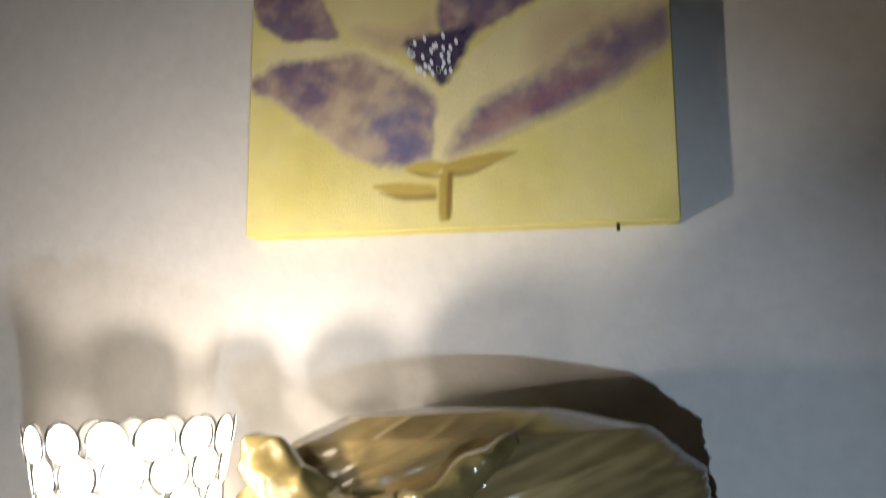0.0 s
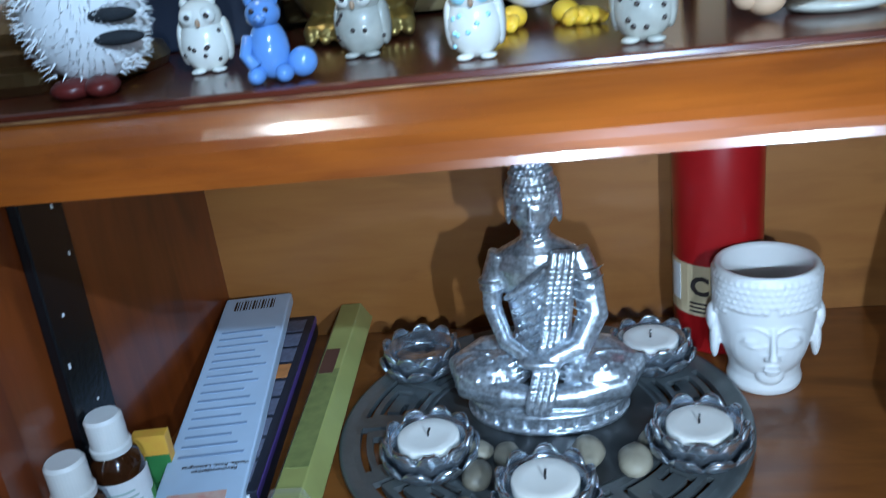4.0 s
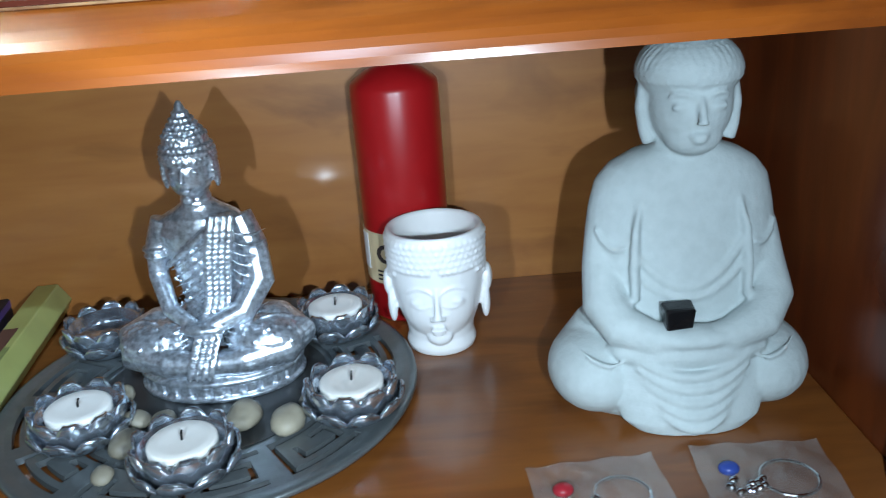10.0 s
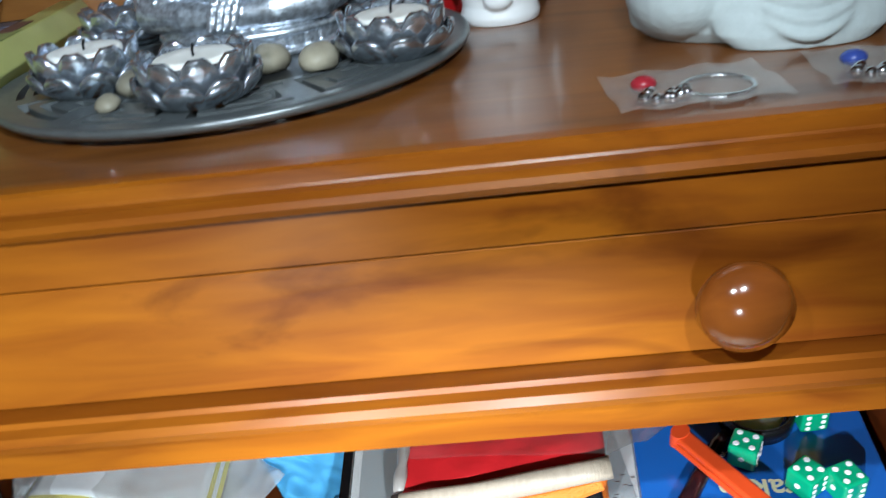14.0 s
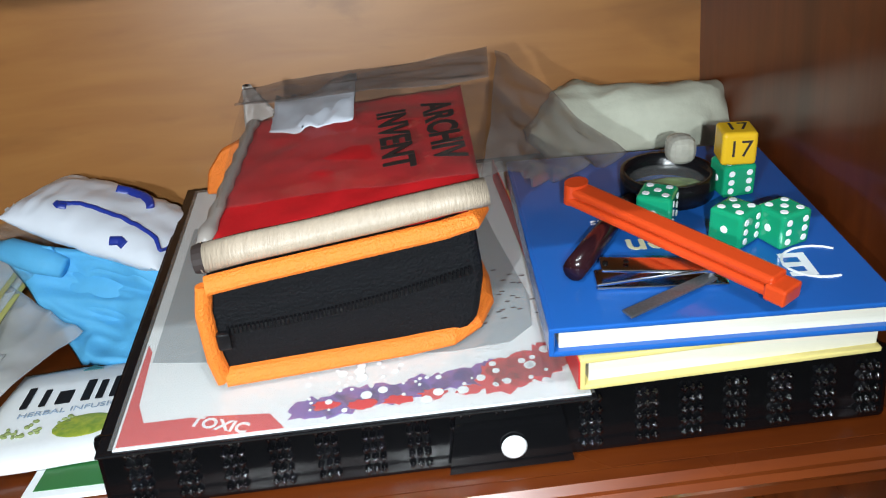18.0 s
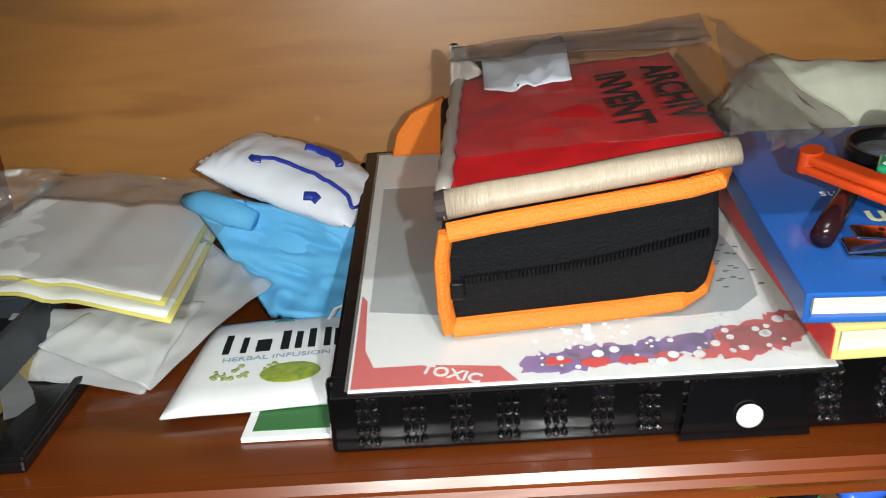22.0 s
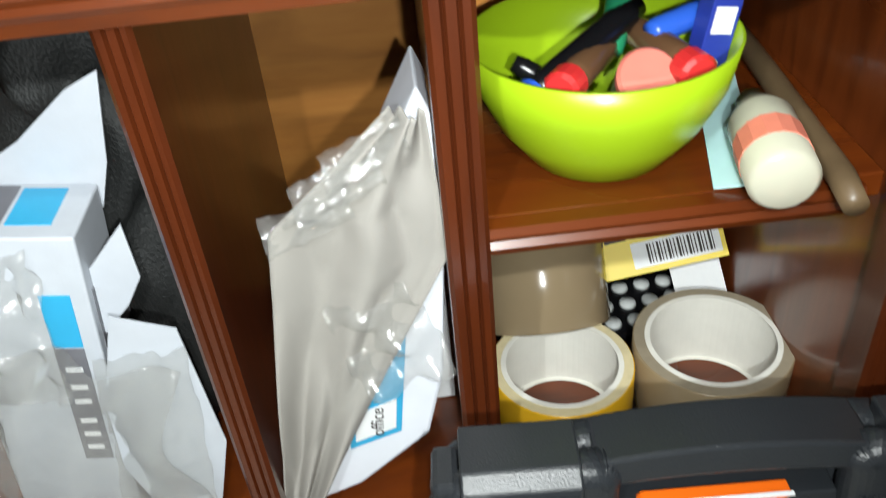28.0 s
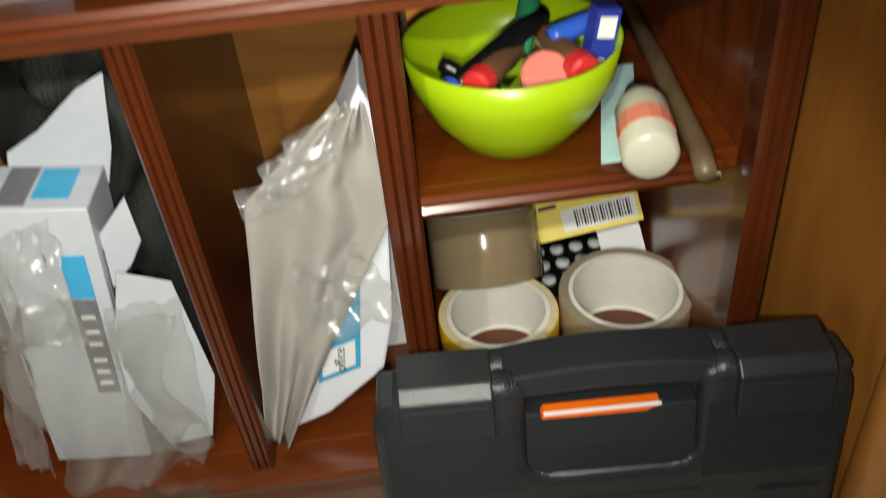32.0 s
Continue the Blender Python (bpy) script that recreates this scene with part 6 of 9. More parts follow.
part("film_back", patch((0.010, 0.127, 0.062), (0.124, 0.134, 0.046), (0.126, 0.150, 0.058), (0.022, 0.152, 0.072), 28, 10, creased(4.4, 3.4, 0.006)), FILM, pb, "back edge of the bag", smooth=True)
part("film_corner", patch((-0.014, 0.036, 0.040), (0.024, 0.118, 0.064), (0.030, 0.130, 0.076), (-0.014, 0.082, 0.096), 24, 24, creased(9.2, 3.2, 0.012)), FILM, pb, "bag end standing up", smooth=True)
part("film_corner", patch((-0.016, 0.030, 0.030), (0.012, 0.060, 0.046), (0.000, 0.090, 0.078), (-0.017, 0.070, 0.070), 18, 18, creased(3.3, 3.0, 0.008)), FILM, pb, "bag end standing up", smooth=True)

# jewellery box on its tray
tr = thing("black_tray", "flat black glossy tray under the small box", "tray", (-0.1885, 0.2722, S2 + 0.0002), 2.5)
part("tray_board", box(0, 0.104, 0, 0.128, 0, 0.0055, 0.0012), BLACK, tr)
for dims in ((0, 0.104, 0, 0.004), (0, 0.104, 0.124, 0.128), (0, 0.004, 0.0042, 0.1238), (0.100, 0.104, 0.0042, 0.1238)):
    part("rim", box(*dims, 0.0055, 0.0078, 0.0006), BLACK, tr)
jb = thing("jewellery_box", "black and gold carton box with a glossy dark window", "box", (-0.1815, 0.2850, S2 + 0.0060), 3)
jb.scale = (0.95, 1, 0.95)
GOLDC = mat("gold_card", (0.48, 0.36, 0.14), 0.4, metal=0.4, grain=0.15, scale=120)
SLATE = mat("slate_black_card", (0.028, 0.034, 0.042), 0.45, grain=0.25, scale=60, stain=0.2)
part("base", box(0.004, 0.074, 0.003, 0.102, 0, 0.016, 0.0008), GOLDC, jb, "gold lower half")
part("lid_front", box(0, 0.078, 0, 0.020, 0.0125, 0.034, 0.0012), SLATE, jb, "slate black lid front")
part("lid_back", box(0, 0.078, 0.086, 0.105, 0.0125, 0.034, 0.0012), SLATE, jb)
part("lid_side", box(0, 0.004, 0.020, 0.086, 0.0125, 0.034, 0.0008), SLATE, jb)
part("lid_side", box(0.074, 0.078, 0.020, 0.086, 0.0125, 0.034, 0.0008), SLATE, jb)
part("window", box(0.004, 0.074, 0.020, 0.086, 0.0165, 0.0225, 0.0006), BLACK, jb, "recessed glossy black window")
tg = part("cord_tag", sheet(0.018, 0.030, 5, 6, lambda u, v: (0, 0, 0.003 * math.sin(5 * v)), 0.0008), mat("grey_ribbon", (0.12, 0.12, 0.12), 0.5), jb, "dangling grey ribbon")
tg.matrix_basis = pose(0.080, 0.018, 0.002, 60, 20, 70)

# wavy picture frame seen on its edge
fr = thing("wavy_frame", "silver and gold wavy picture frame leaning on the niche side", "picture frame", (-0.1875, 0.290, S2 + 0.0062), 0, rx=2, ry=4)
bm = bmesh.new()
pts, rad = [], []
for k in range(61):
    z = 0.042 + 0.130 * k / 60
    end = min(1.0, min(k, 60 - k) / 5 + 0.25)
    pts.append((0.0085, 0.002 - 0.004 * math.cos(2 * math.pi * z / 0.046), z))
    rad.append((0.0128 + 0.0024 * math.cos(2 * math.pi * z / 0.046 + math.pi)) * math.sqrt(end))
tube_in(bm, pts, rad, 20, 0.95)
part("silver_edge", bm, mat("champagne_silver", (0.66, 0.62, 0.48), 0.27, metal=0.85, grain=0.1, scale=30), fr, "rounded wavy silver edge", smooth=True)
bm = bmesh.new()
pts = [(0.0165 + 0.002 * math.cos(2 * math.pi * (0.03 + 0.14 * k / 50) / 0.046), 0.0165, 0.045 + 0.123 * k / 50) for k in range(51)]
tube_in(bm, pts, 0.0075, 12, 0.8)
GOLDS = mat("bright_gold_plate", (0.72, 0.45, 0.08), 0.2, metal=0.95, grain=0.1, scale=30)
part("gold_rim", bm, GOLDS, fr, "gold inner rim", smooth=True)
for z in (0.056, 0.092, 0.128, 0.156):
    part("gold_ball", ball((0.0225, 0.0155, z), 0.0052, 0.0052, 0.0062), GOLDS, fr, smooth=True)
part("frame_board", box(0.004, 0.012, 0.010, 0.075, 0.0, 0.140, 0.002), BLACK, fr, "dark back board")


# ---------------------------------------------------------------- lower compartments
FRSLATE = mat("grey_label_print", (0.16, 0.16, 0.18), 0.45, grain=0.2, scale=80)
CYAN = mat("cyan_label_print", (0.02, 0.36, 0.62), 0.45, grain=0.1, scale=60)

mb = bmesh.new()
loft_in(mb, [(0.0, 0.060, 0.06, 0, 0), (0.06, 0.074, 0.078, 0, 0), (0.16, 0.078, 0.080, 0.004, 0), (0.24, 0.074, 0.070, 0.006, 0), (0.285, 0.060, 0.05, 0.008, 0), (0.300, 0.02, 0.02, 0.008, 0)], 48)
bmesh.ops.subdivide_edges(mb, edges=mb.edges[:], cuts=3, use_grid_fill=True)
rough_up(mb, 0.05, 0.022, 2)
rough_up(mb, 0.018, 0.005, 6)
bmesh.ops.transform(mb, matrix=Matrix.Translation((-0.024, 0.420, 0.066)), verts=mb.verts)
for v in mb.verts:
    v.co.z = min(max(v.co.z, 0.0655), 0.372)
    v.co.x = min(max(v.co.x, -0.18), 0.054)
    v.co.y = min(v.co.y, 0.502)
tagged(part("mesh_bag", mb, DARKCLOTH, smooth=True), "dark grey mesh fabric bag stuffed in the compartment", "bag")

yc = thing("yellow_carton", "yellow carton with a red edge in the compartment", "box", (-0.178, 0.300, 0.0653), 4)
part("carton", box(0, 0.030, 0, 0.04, 0, 0.200, 0.001), mat("pale_yellow_carton", (0.74, 0.66, 0.28), 0.5, grain=0.1, scale=60), yc)
part("red_edge", box(0.030, 0.034, 0.002, 0.038, 0, 0.180, 0.001), REDP, yc, "red side stripe")

CARTW = mat("greyish_white_carton", (0.50, 0.53, 0.58), 0.5, grain=0.12, scale=60, bump=0.1)
pk = thing("printed_carton", "white printed carton in a torn clear bag standing askew", "carton", (-0.040, 0.285, 0.0655), 0, ry=7.5)
part("carton", box(-0.046, 0.016, 0.0, 0.045, 0.004, 0.214, 0.0012), CARTW, pk)
part("top_flap", prism([(-0.040, 0.200), (0.016, 0.200), (0.022, 0.225), (0.026, 0.272), (0.010, 0.262), (-0.016, 0.236), (-0.036, 0.222)], 0.0, 0.0012, 0, pose(0, 0.0465, 0, 90, 0, 0)), CARTW, pk, "pointed white torn flap")
part("side_flap", prism([(0.016, 0.150), (0.030, 0.168), (0.038, 0.185), (0.034, 0.215), (0.016, 0.190)], 0.0, 0.0012, 0, pose(0, 0.010, 0, 90, 0, 0)), CARTW, pk, "folded white side flap")
part("front_flap", prism([(0.016, 0.072), (0.034, 0.026), (0.062, 0.034), (0.070, 0.090), (0.055, 0.168), (0.026, 0.176), (0.015, 0.120)], 0.0, 0.0012, 0, pose(0, -0.008, 0.0, 90, 0, 0)), CARTW, pk, "large white folded flap")
part("grey_label", box(-0.034, -0.018, 0.004, 0.042, 0.214, 0.2145), FRSLATE, pk, "grey label with pale print")
part("cyan_label", box(-0.016, 0.004, 0.010, 0.040, 0.214, 0.2145), CYAN, pk, "cyan label")
part("cyan_label", box(-0.006, 0.008, -0.0005, 0.0, 0.150, 0.182), CYAN, pk, "cyan label")
part("grey_label", box(-0.006, 0.008, -0.0005, 0.0, 0.070, 0.149), FRSLATE, pk, "grey label with pale print")
part("side_label", box(0.016, 0.0164, 0.006, 0.050, 0.130, 0.180), FRSLATE, pk)
for z in (0.078, 0.088, 0.098, 0.112, 0.122, 0.134):
    part("print_line", box(-0.003, 0.005, -0.0009, -0.0005, z, z + 0.003), PAPER, pk)
for k, (c0, c1, c2, c3) in enumerate((((-0.062, -0.012, 0.020), (-0.040, -0.016, 0.010), (-0.030, -0.008, 0.190), (-0.058, -0.004, 0.150)), ((-0.050, -0.010, 0.120), (0.004, -0.014, 0.130), (-0.004, -0.006, 0.212), (-0.036, -0.004, 0.196)), ((0.010, -0.014, 0.020), (0.064, -0.016, 0.030), (0.058, -0.012, 0.160), (0.014, -0.010, 0.150)))):
    part("bag_film", patch(c0, c1, c2, c3, 18, 26, creased(4.0 + 1.7 * k, 2.4, 0.010)), FILM, pk, "crumpled clear bag", smooth=True)
fl = part("film", sheet(0.090, 0.150, 20, 28, lambda u, v: (0.008 * math.sin(7 * v), 0, 0.010 * math.sin(5 * u + 4 * v) + 0.006 * math.sin(13 * u - 6 * v)), 0.0003), FILM, pk, "torn clear bag", smooth=True)
fl.matrix_basis = pose(-0.038, -0.020, 0.004, 88, 0, 0)
ft = part("film_tail", sheet(0.050, 0.060, 10, 12, lambda u, v: (0.01 * (v - 1) * (u - 0.5) * 2, 0, 0.004 * math.sin(8 * u + 5 * v)), 0.0003), film_mat("yellowed_film", (0.55, 0.42, 0.26), 0.95, 0.12, 0.5, 60), pk, "yellowed film tail", smooth=True)
ft.matrix_basis = pose(0.008, -0.046, -0.040, 82, 8, 0)

rm = thing("paper_ream", "white paper pack with a blue label in crumpled grey film", "paper pack", (0.0, 0.285, 0.0655), 0)
part("pack", prism([(0.072, 0.008), (0.104, 0.021), (0.146, 0.057), (0.157, 0.100), (0.1635, 0.176), (0.1640, 0.250), (0.159, 0.263), (0.142, 0.232), (0.122, 0.150)], -0.045, 0.0, 0.002, pose(0, 0, 0, 90, 0, 0)), WHITEF, rm)
part("rear_sheet", box(0.120, 0.1640, 0.078, 0.090, 0.000, 0.150, 0.001), PAPER, rm, "white sheet edge behind")
lb = part("blue_label", prism([(0.102, 0.0525), (0.131, 0.0625), (0.141, 0.1335), (0.111, 0.1145)], 0.0, 0.0006, 0, pose(0, -0.0004, 0, 90, 0, 0)), CYAN, rm, "blue label")
part("white_field", prism([(0.1055, 0.0585), (0.1285, 0.0665), (0.1312, 0.088), (0.1085, 0.0795)], 0.0, 0.0006, 0, pose(0, -0.0011, 0, 90, 0, 0)), PAPER, lb, "white field")
text_part("print", "office", 0.010, INK, lb, pose(0.1195, -0.0020, 0.0725, 90, -84, 0))


def crumple(u, v):
    return (0.0, 0.0, creased(2.2, 2.0, 0.012)(u + 0.35 * v, 0.55 * v) + 0.005 * math.sin(5 * u + 2 * v) + 0.003 * math.sin(13 * u - 4 * v))


GREYF = film_mat("grey_crumpled_film", (0.50, 0.475, 0.44), 0.38, 0.14, 0.9, 60)
bm = bmesh.new()
nx, ny = 40, 60
grid = []
for jj in range(ny + 1):
    v = jj / ny
    left = Vector((0.0585, 0.004)).lerp(Vector((0.088, 0.205)), v / 0.72) if v < 0.72 else Vector((0.088, 0.205)).lerp(Vector((0.147, 0.259)), (v - 0.72) / 0.28)
    right = Vector((0.075, 0.008)).lerp(Vector((0.166, 0.185)), v / 0.55) if v < 0.55 else Vector((0.166, 0.185)).lerp(Vector((0.1610, 0.256)), (v - 0.55) / 0.45)
    row = []
    for ii in range(nx + 1):
        u = ii / nx
        p = left.lerp(right, u)
        d = crumple(u, v)[2]
        row.append(bm.verts.new((p.x, -0.008 + d * 0.8, p.y)))
    grid.append(row)
for jj in range(ny):
    for ii in range(nx):
        bm.faces.new((grid[jj][ii], grid[jj][ii + 1], grid[jj + 1][ii + 1], grid[jj + 1][ii]))
fo = part("crumpled_film", bm, GREYF, rm, "crumpled greyish film wrap", smooth=True)
sol = fo.modifiers.new("thick", "SOLIDIFY")
sol.thickness = 0.0003
for k, (fx, fz, fw) in enumerate(((0.098, 0.209, 0.030), (0.115, 0.225, 0.028), (0.130, 0.240, 0.024))):
    fq = part("film_crest", patch((fx - 0.012, -0.012, fz - 0.016), (fx + fw, -0.012, fz + 0.004), (fx + fw - 0.004, -0.010, fz + 0.018), (fx - 0.014, -0.010, fz + 0.004), 14, 10, creased(2.0 + k, 2.2, 0.010)), FILM, rm, "puckered edge of the film", smooth=True)
cf = part("film_corner", sheet(0.045, 0.06, 14, 16, lambda u, v: (0, 0, 0.006 * math.sin(9 * u + 5 * v) + 0.004 * math.sin(17 * v)), 0.0003), FILM, rm, "loose clear film corner", smooth=True)
cf.matrix_basis = pose(0.122, -0.012, 0.10, 86, -20, 0)

# small shelf: bowl and its odds and ends
SH = 0.2683
bowl = thing("plastic_bowl", "lime green oval plastic bowl filled with odds and ends", "bowl", (0.243, 0.322, SH), 0)
part("shell", lathe([(0.0, 0.0), (0.027, 0.0), (0.0305, 0.0018), (0.043, 0.018), (0.0515, 0.036), (0.0550, 0.0545), (0.0535, 0.0548), (0.0500, 0.037), (0.0415, 0.020), (0.029, 0.004), (0.0, 0.003)], 56, Matrix.Diagonal((1.10, 1.02, 1.08, 1)), 1.0, 1.08), GREEN, bowl, smooth=True)


def stub(name, lab, cat, a, b, r, m, capm=None):
    a, b = Vector(a) + Vector((0.003, -0.018, -0.004)), Vector(b) + Vector((0.003, -0.018, -0.004))
    t = thing(name, lab, cat, a)
    d = b - a
    part("barrel", tube([(0, 0, 0), d * 0.12, d * 0.88, d], [r * 0.8, r, r, r * 0.8], 14), m, t, smooth=True)
    if capm is not None:
        part("cap", tube([-0.001 * d.normalized(), -0.010 * d.normalized(), -0.012 * d.normalized()], [r * 1.12, r * 1.12, r * 0.9], 16), capm, t)
    return t


REDCAP = mat("bright_red_cap", (0.62, 0.03, 0.03), 0.3, grain=0.05, scale=60)
BLUECAP = mat("bright_blue_cap", (0.02, 0.10, 0.52), 0.3, grain=0.05, scale=60)
CORAL = mat("coral_disc", (0.72, 0.20, 0.15), 0.45, grain=0.1, scale=90)
BROWNG = mat("brown_clear_glass", (0.12, 0.06, 0.03), 0.12, grain=0.2, scale=60)
stub("black_marker", "black marker pen with a blue end lying in the bowl", "marker", (0.206, 0.315, SH + 0.049), (0.262, 0.365, SH + 0.062), 0.0072, BLACK, BLUECAP)
stub("red_tube", "small brown tube with a bright red cap", "tube", (0.222, 0.318, SH + 0.052), (0.246, 0.352, SH + 0.052), 0.0075, BROWNG, REDCAP)
stub("red_tube", "small brown tube with a red cap leaning in the bowl", "tube", (0.272, 0.320, SH + 0.052), (0.262, 0.360, SH + 0.052), 0.0080, BROWNG, REDCAP)
stub("green_stick", "green plastic stick pointing out of the bowl", "stick", (0.246, 0.345, SH + 0.050), (0.262, 0.385, SH + 0.082), 0.0062, mat("green_plastic", (0.01, 0.22, 0.10), 0.35, grain=0.1, scale=60))
stub("blue_pen", "blue plastic pen lying across the bowl", "pen", (0.262, 0.342, SH + 0.058), (0.290, 0.352, SH + 0.062), 0.0060, BLUECAP)
stub("orange_pencil", "orange round rod at the bottom of the bowl", "rod", (0.226, 0.312, SH + 0.036), (0.262, 0.318, SH + 0.036), 0.0055, ORANGE)
stub("cable", "black bent cable end in the bowl", "cable", (0.200, 0.335, SH + 0.055), (0.232, 0.325, SH + 0.036), 0.0045, BLACK)
cap = thing("coral_lidded_jar", "small clear jar with a coral coloured disc lid", "jar", (0.258, 0.314, SH + 0.028), 0, rx=42)
part("jar", lathe([(0, 0), (0.0115, 0), (0.0125, 0.002), (0.0125, 0.020), (0, 0.020)], 24), FILM, cap, smooth=True)
part("lid", lathe([(0, 0.020), (0.0138, 0.020), (0.0140, 0.0245), (0.0125, 0.0262), (0, 0.0256)], 28), CORAL, cap, "coral disc lid")
bxx = thing("small_blue_box", "small dark blue box with white print standing in the bowl", "box", (0.286, 0.318, SH + 0.020), 8, ry=10)
part("box_body", box(-0.007, 0.007, -0.006, 0.006, 0, 0.052, 0.0006), DBLUE, bxx)
text_part("print", "No.10", 0.0085, PAPER, bxx, pose(0.0, -0.0063, 0.014, 90, -90, 0))
part("print_field", box(-0.005, 0.005, -0.0064, -0.006, 0.036, 0.048), PAPER, bxx)
for k, (gx, gy) in enumerate(((0.228, 0.325), (0.236, 0.320), (0.242, 0.330), (0.232, 0.336))):
    g = tagged(part("glass_bead", ball((0, 0, 0), 0.0055, 0.0055, 0.005), mat("amber_bead", (0.36, 0.28, 0.14), 0.1, grain=0.4, scale=200) if k == 0 else bpy.data.materials["amber_bead"], smooth=True), "small shiny amber glass bead in the bowl", "bead", "beads in the bowl")
    g.location = (gx + 0.003, gy - 0.018, SH + 0.028)

bo = thing("lying_bottle", "clear plastic bottle with a red label lying on the small shelf", "bottle", (0.303, 0.2520, SH + 0.0155), -10, rx=-89)
PLAST = mat("milky_clear_plastic", (0.62, 0.60, 0.48), 0.18, grain=0.06, scale=40, trans=0.25)
part("bottle_body", lathe([(0, 0), (0.0120, 0), (0.0150, 0.003), (0.0150, 0.046), (0.0120, 0.054), (0.0075, 0.059), (0.0075, 0.068), (0, 0.068)], 36), PLAST, bo, smooth=True)
part("label", wrap(0.0151, 20, 340, 0.016, 0.031), mat("coral_label", (0.74, 0.22, 0.15), 0.5, grain=0.2, scale=120), bo, "coral red label")
for a in (60, 85, 100, 120):
    part("print_mark", wrap(0.0156, a, a + 12, 0.018, 0.028), REDP, bo)
tp = thing("teal_paper", "pale teal folded paper beside the bowl", "paper", (0.283, 0.275, SH + 0.0004), -14)
part("paper", sheet(0.020, 0.110, 4, 10, lambda u, v: (0, 0, 0.001 + 0.003 * u), 0.0008), mat("pale_teal_paper", (0.42, 0.66, 0.66), 0.6, grain=0.1, scale=80), tp)
wd = thing("wooden_rod", "dull brown rod lying along the compartment side", "rod", (0.3300, 0.2440, SH + 0.0065), 0)
part("rod", tube([(0, 0, 0), (0.004, 0.02, 0), (0.012, 0.12, 0), (0.020, 0.24, 0)], [0.0055, 0.0062, 0.0062, 0.006], 14), mat("dull_brown_rod", (0.13, 0.085, 0.045), 0.4, grain=0.4, scale=60), wd, smooth=True)
oc = tagged(part("orange_card", box(-0.028, 0.03, 0, 0.002, 0, 0.085, 0.0005), mat("orange_card_paper", (0.80, 0.30, 0.04), 0.5, grain=0.2, scale=40)), "orange card standing behind the bowl", "card")
oc.matrix_basis = pose(0.218, 0.43, SH + 0.0003, -8)

# tape rolls
BROWNT = mat("brown_packing_tape", (0.27, 0.20, 0.12), 0.15, grain=0.1, scale=30, coat=0.5)
YELT = mat("yellow_tape", (0.66, 0.36, 0.02), 0.25, grain=0.1, scale=30)
CORE = mat("white_card_core", (0.74, 0.72, 0.66), 0.7, grain=0.1, scale=80)


def tape(at, r, ri, h, m, edge, lab, rx=0, rz=0):
    t = thing("tape_roll", lab, "tape", at, rz, rx=rx, group="rolls of tape")
    part("tape", lathe([(ri + 0.0032, 0.0002), (r - 0.0006, 0.0002), (r, 0.001), (r, h - 0.001), (r - 0.0006, h - 0.0002), (ri + 0.0032, h - 0.0002)], 64, cap0=False, cap1=False), m, t, smooth=True)
    e = lathe([(ri + 0.0030, h - 0.0004), (r - 0.0008, h - 0.0004), (r - 0.0008, h), (ri + 0.0030, h)], 64, cap0=False, cap1=False)
    part("edge", e, edge, t)
    part("core", lathe([(ri, 0), (ri + 0.0031, 0), (ri + 0.0031, h + 0.0004), (ri, h + 0.0004)], 64, cap0=False, cap1=False), CORE, t, "white cardboard core")
    return t


tape((0.2285, 0.333, 0.0653), 0.0430, 0.0335, 0.050, YELT, mat("cream_tape_edge", (0.66, 0.56, 0.34), 0.5, grain=0.2, scale=200), "yellow tape roll with a white core standing upright")
tape((0.3200, 0.334, 0.0653), 0.0470, 0.0368, 0.054, BROWNT, mat("brown_tape_edge", (0.30, 0.25, 0.18), 0.35, grain=0.2, scale=200), "brown packing tape roll with a white core")
tape((0.2285, 0.3860, 0.0985), 0.0425, 0.0345, 0.053, BROWNT, mat("brown_tape_edge_pale", (0.34, 0.28, 0.20), 0.4, grain=0.2, scale=200), "brown packing tape roll leaning on the yellow roll", rx=-34, rz=0)
bc = thing("blue_carton", "blue carton with battery pictures behind the tape rolls", "box", (0.187, 0.378, 0.0653), 0)
part("carton", box(0, 0.084, 0.072, 0.108, 0, 0.122, 0.001), BLUECAP, bc)
for k in (0.006, 0.056):
    part("battery_print", tube([(k, 0.0720, 0.060), (k, 0.0720, 0.112)], 0.0045, 12, 0.6), mat("white_battery_print", (0.66, 0.68, 0.74), 0.3) if k < 0.01 else bpy.data.materials["white_battery_print"], bc)
gk = thing("glue_card", "yellow and white glue blister card with a barcode", "card", (0.272, 0.400, 0.1165), -5, rx=-40, ry=-12)
part("card", box(0, 0.080, 0, 0.0012, 0, 0.052, 0.0003), mat("yellow_card", (0.74, 0.55, 0.03), 0.45, grain=0.1, scale=50), gk)
part("white_field", box(0.020, 0.077, -0.0004, 0, 0.004, 0.021), PAPER, gk, "white barcode field")
for k in range(20):
    part("barcode_bar", box(0.030 + 0.0022 * k, 0.030 + 0.0022 * k + 0.0007 + 0.0007 * ((k * 7) % 3 == 0), -0.0007, -0.0004, 0.006, 0.019), INK, gk)
text_part("print", "Sekundenkleber", 0.0105, INK, gk, pose(0.040, -0.0006, 0.036, 90, 180, 0), bold=0.0002)
text_part("print", "6x 3 g", 0.007, INK, gk, pose(0.058, -0.0006, 0.050, 90, 180, 0))
part("black_mark", box(0.004, 0.018, -0.0006, 0, 0.024, 0.027), INK, gk)
ca = thing("calculator", "black pocket calculator with white round keys lying flat", "calculator", (0.268, 0.392, 0.0653), 4)
part("case", box(0, 0.074, 0, 0.100, 0, 0.008, 0.002), BLACK, ca)
kk = mat("pale_grey_key", (0.55, 0.57, 0.56), 0.4, grain=0.1, scale=80)
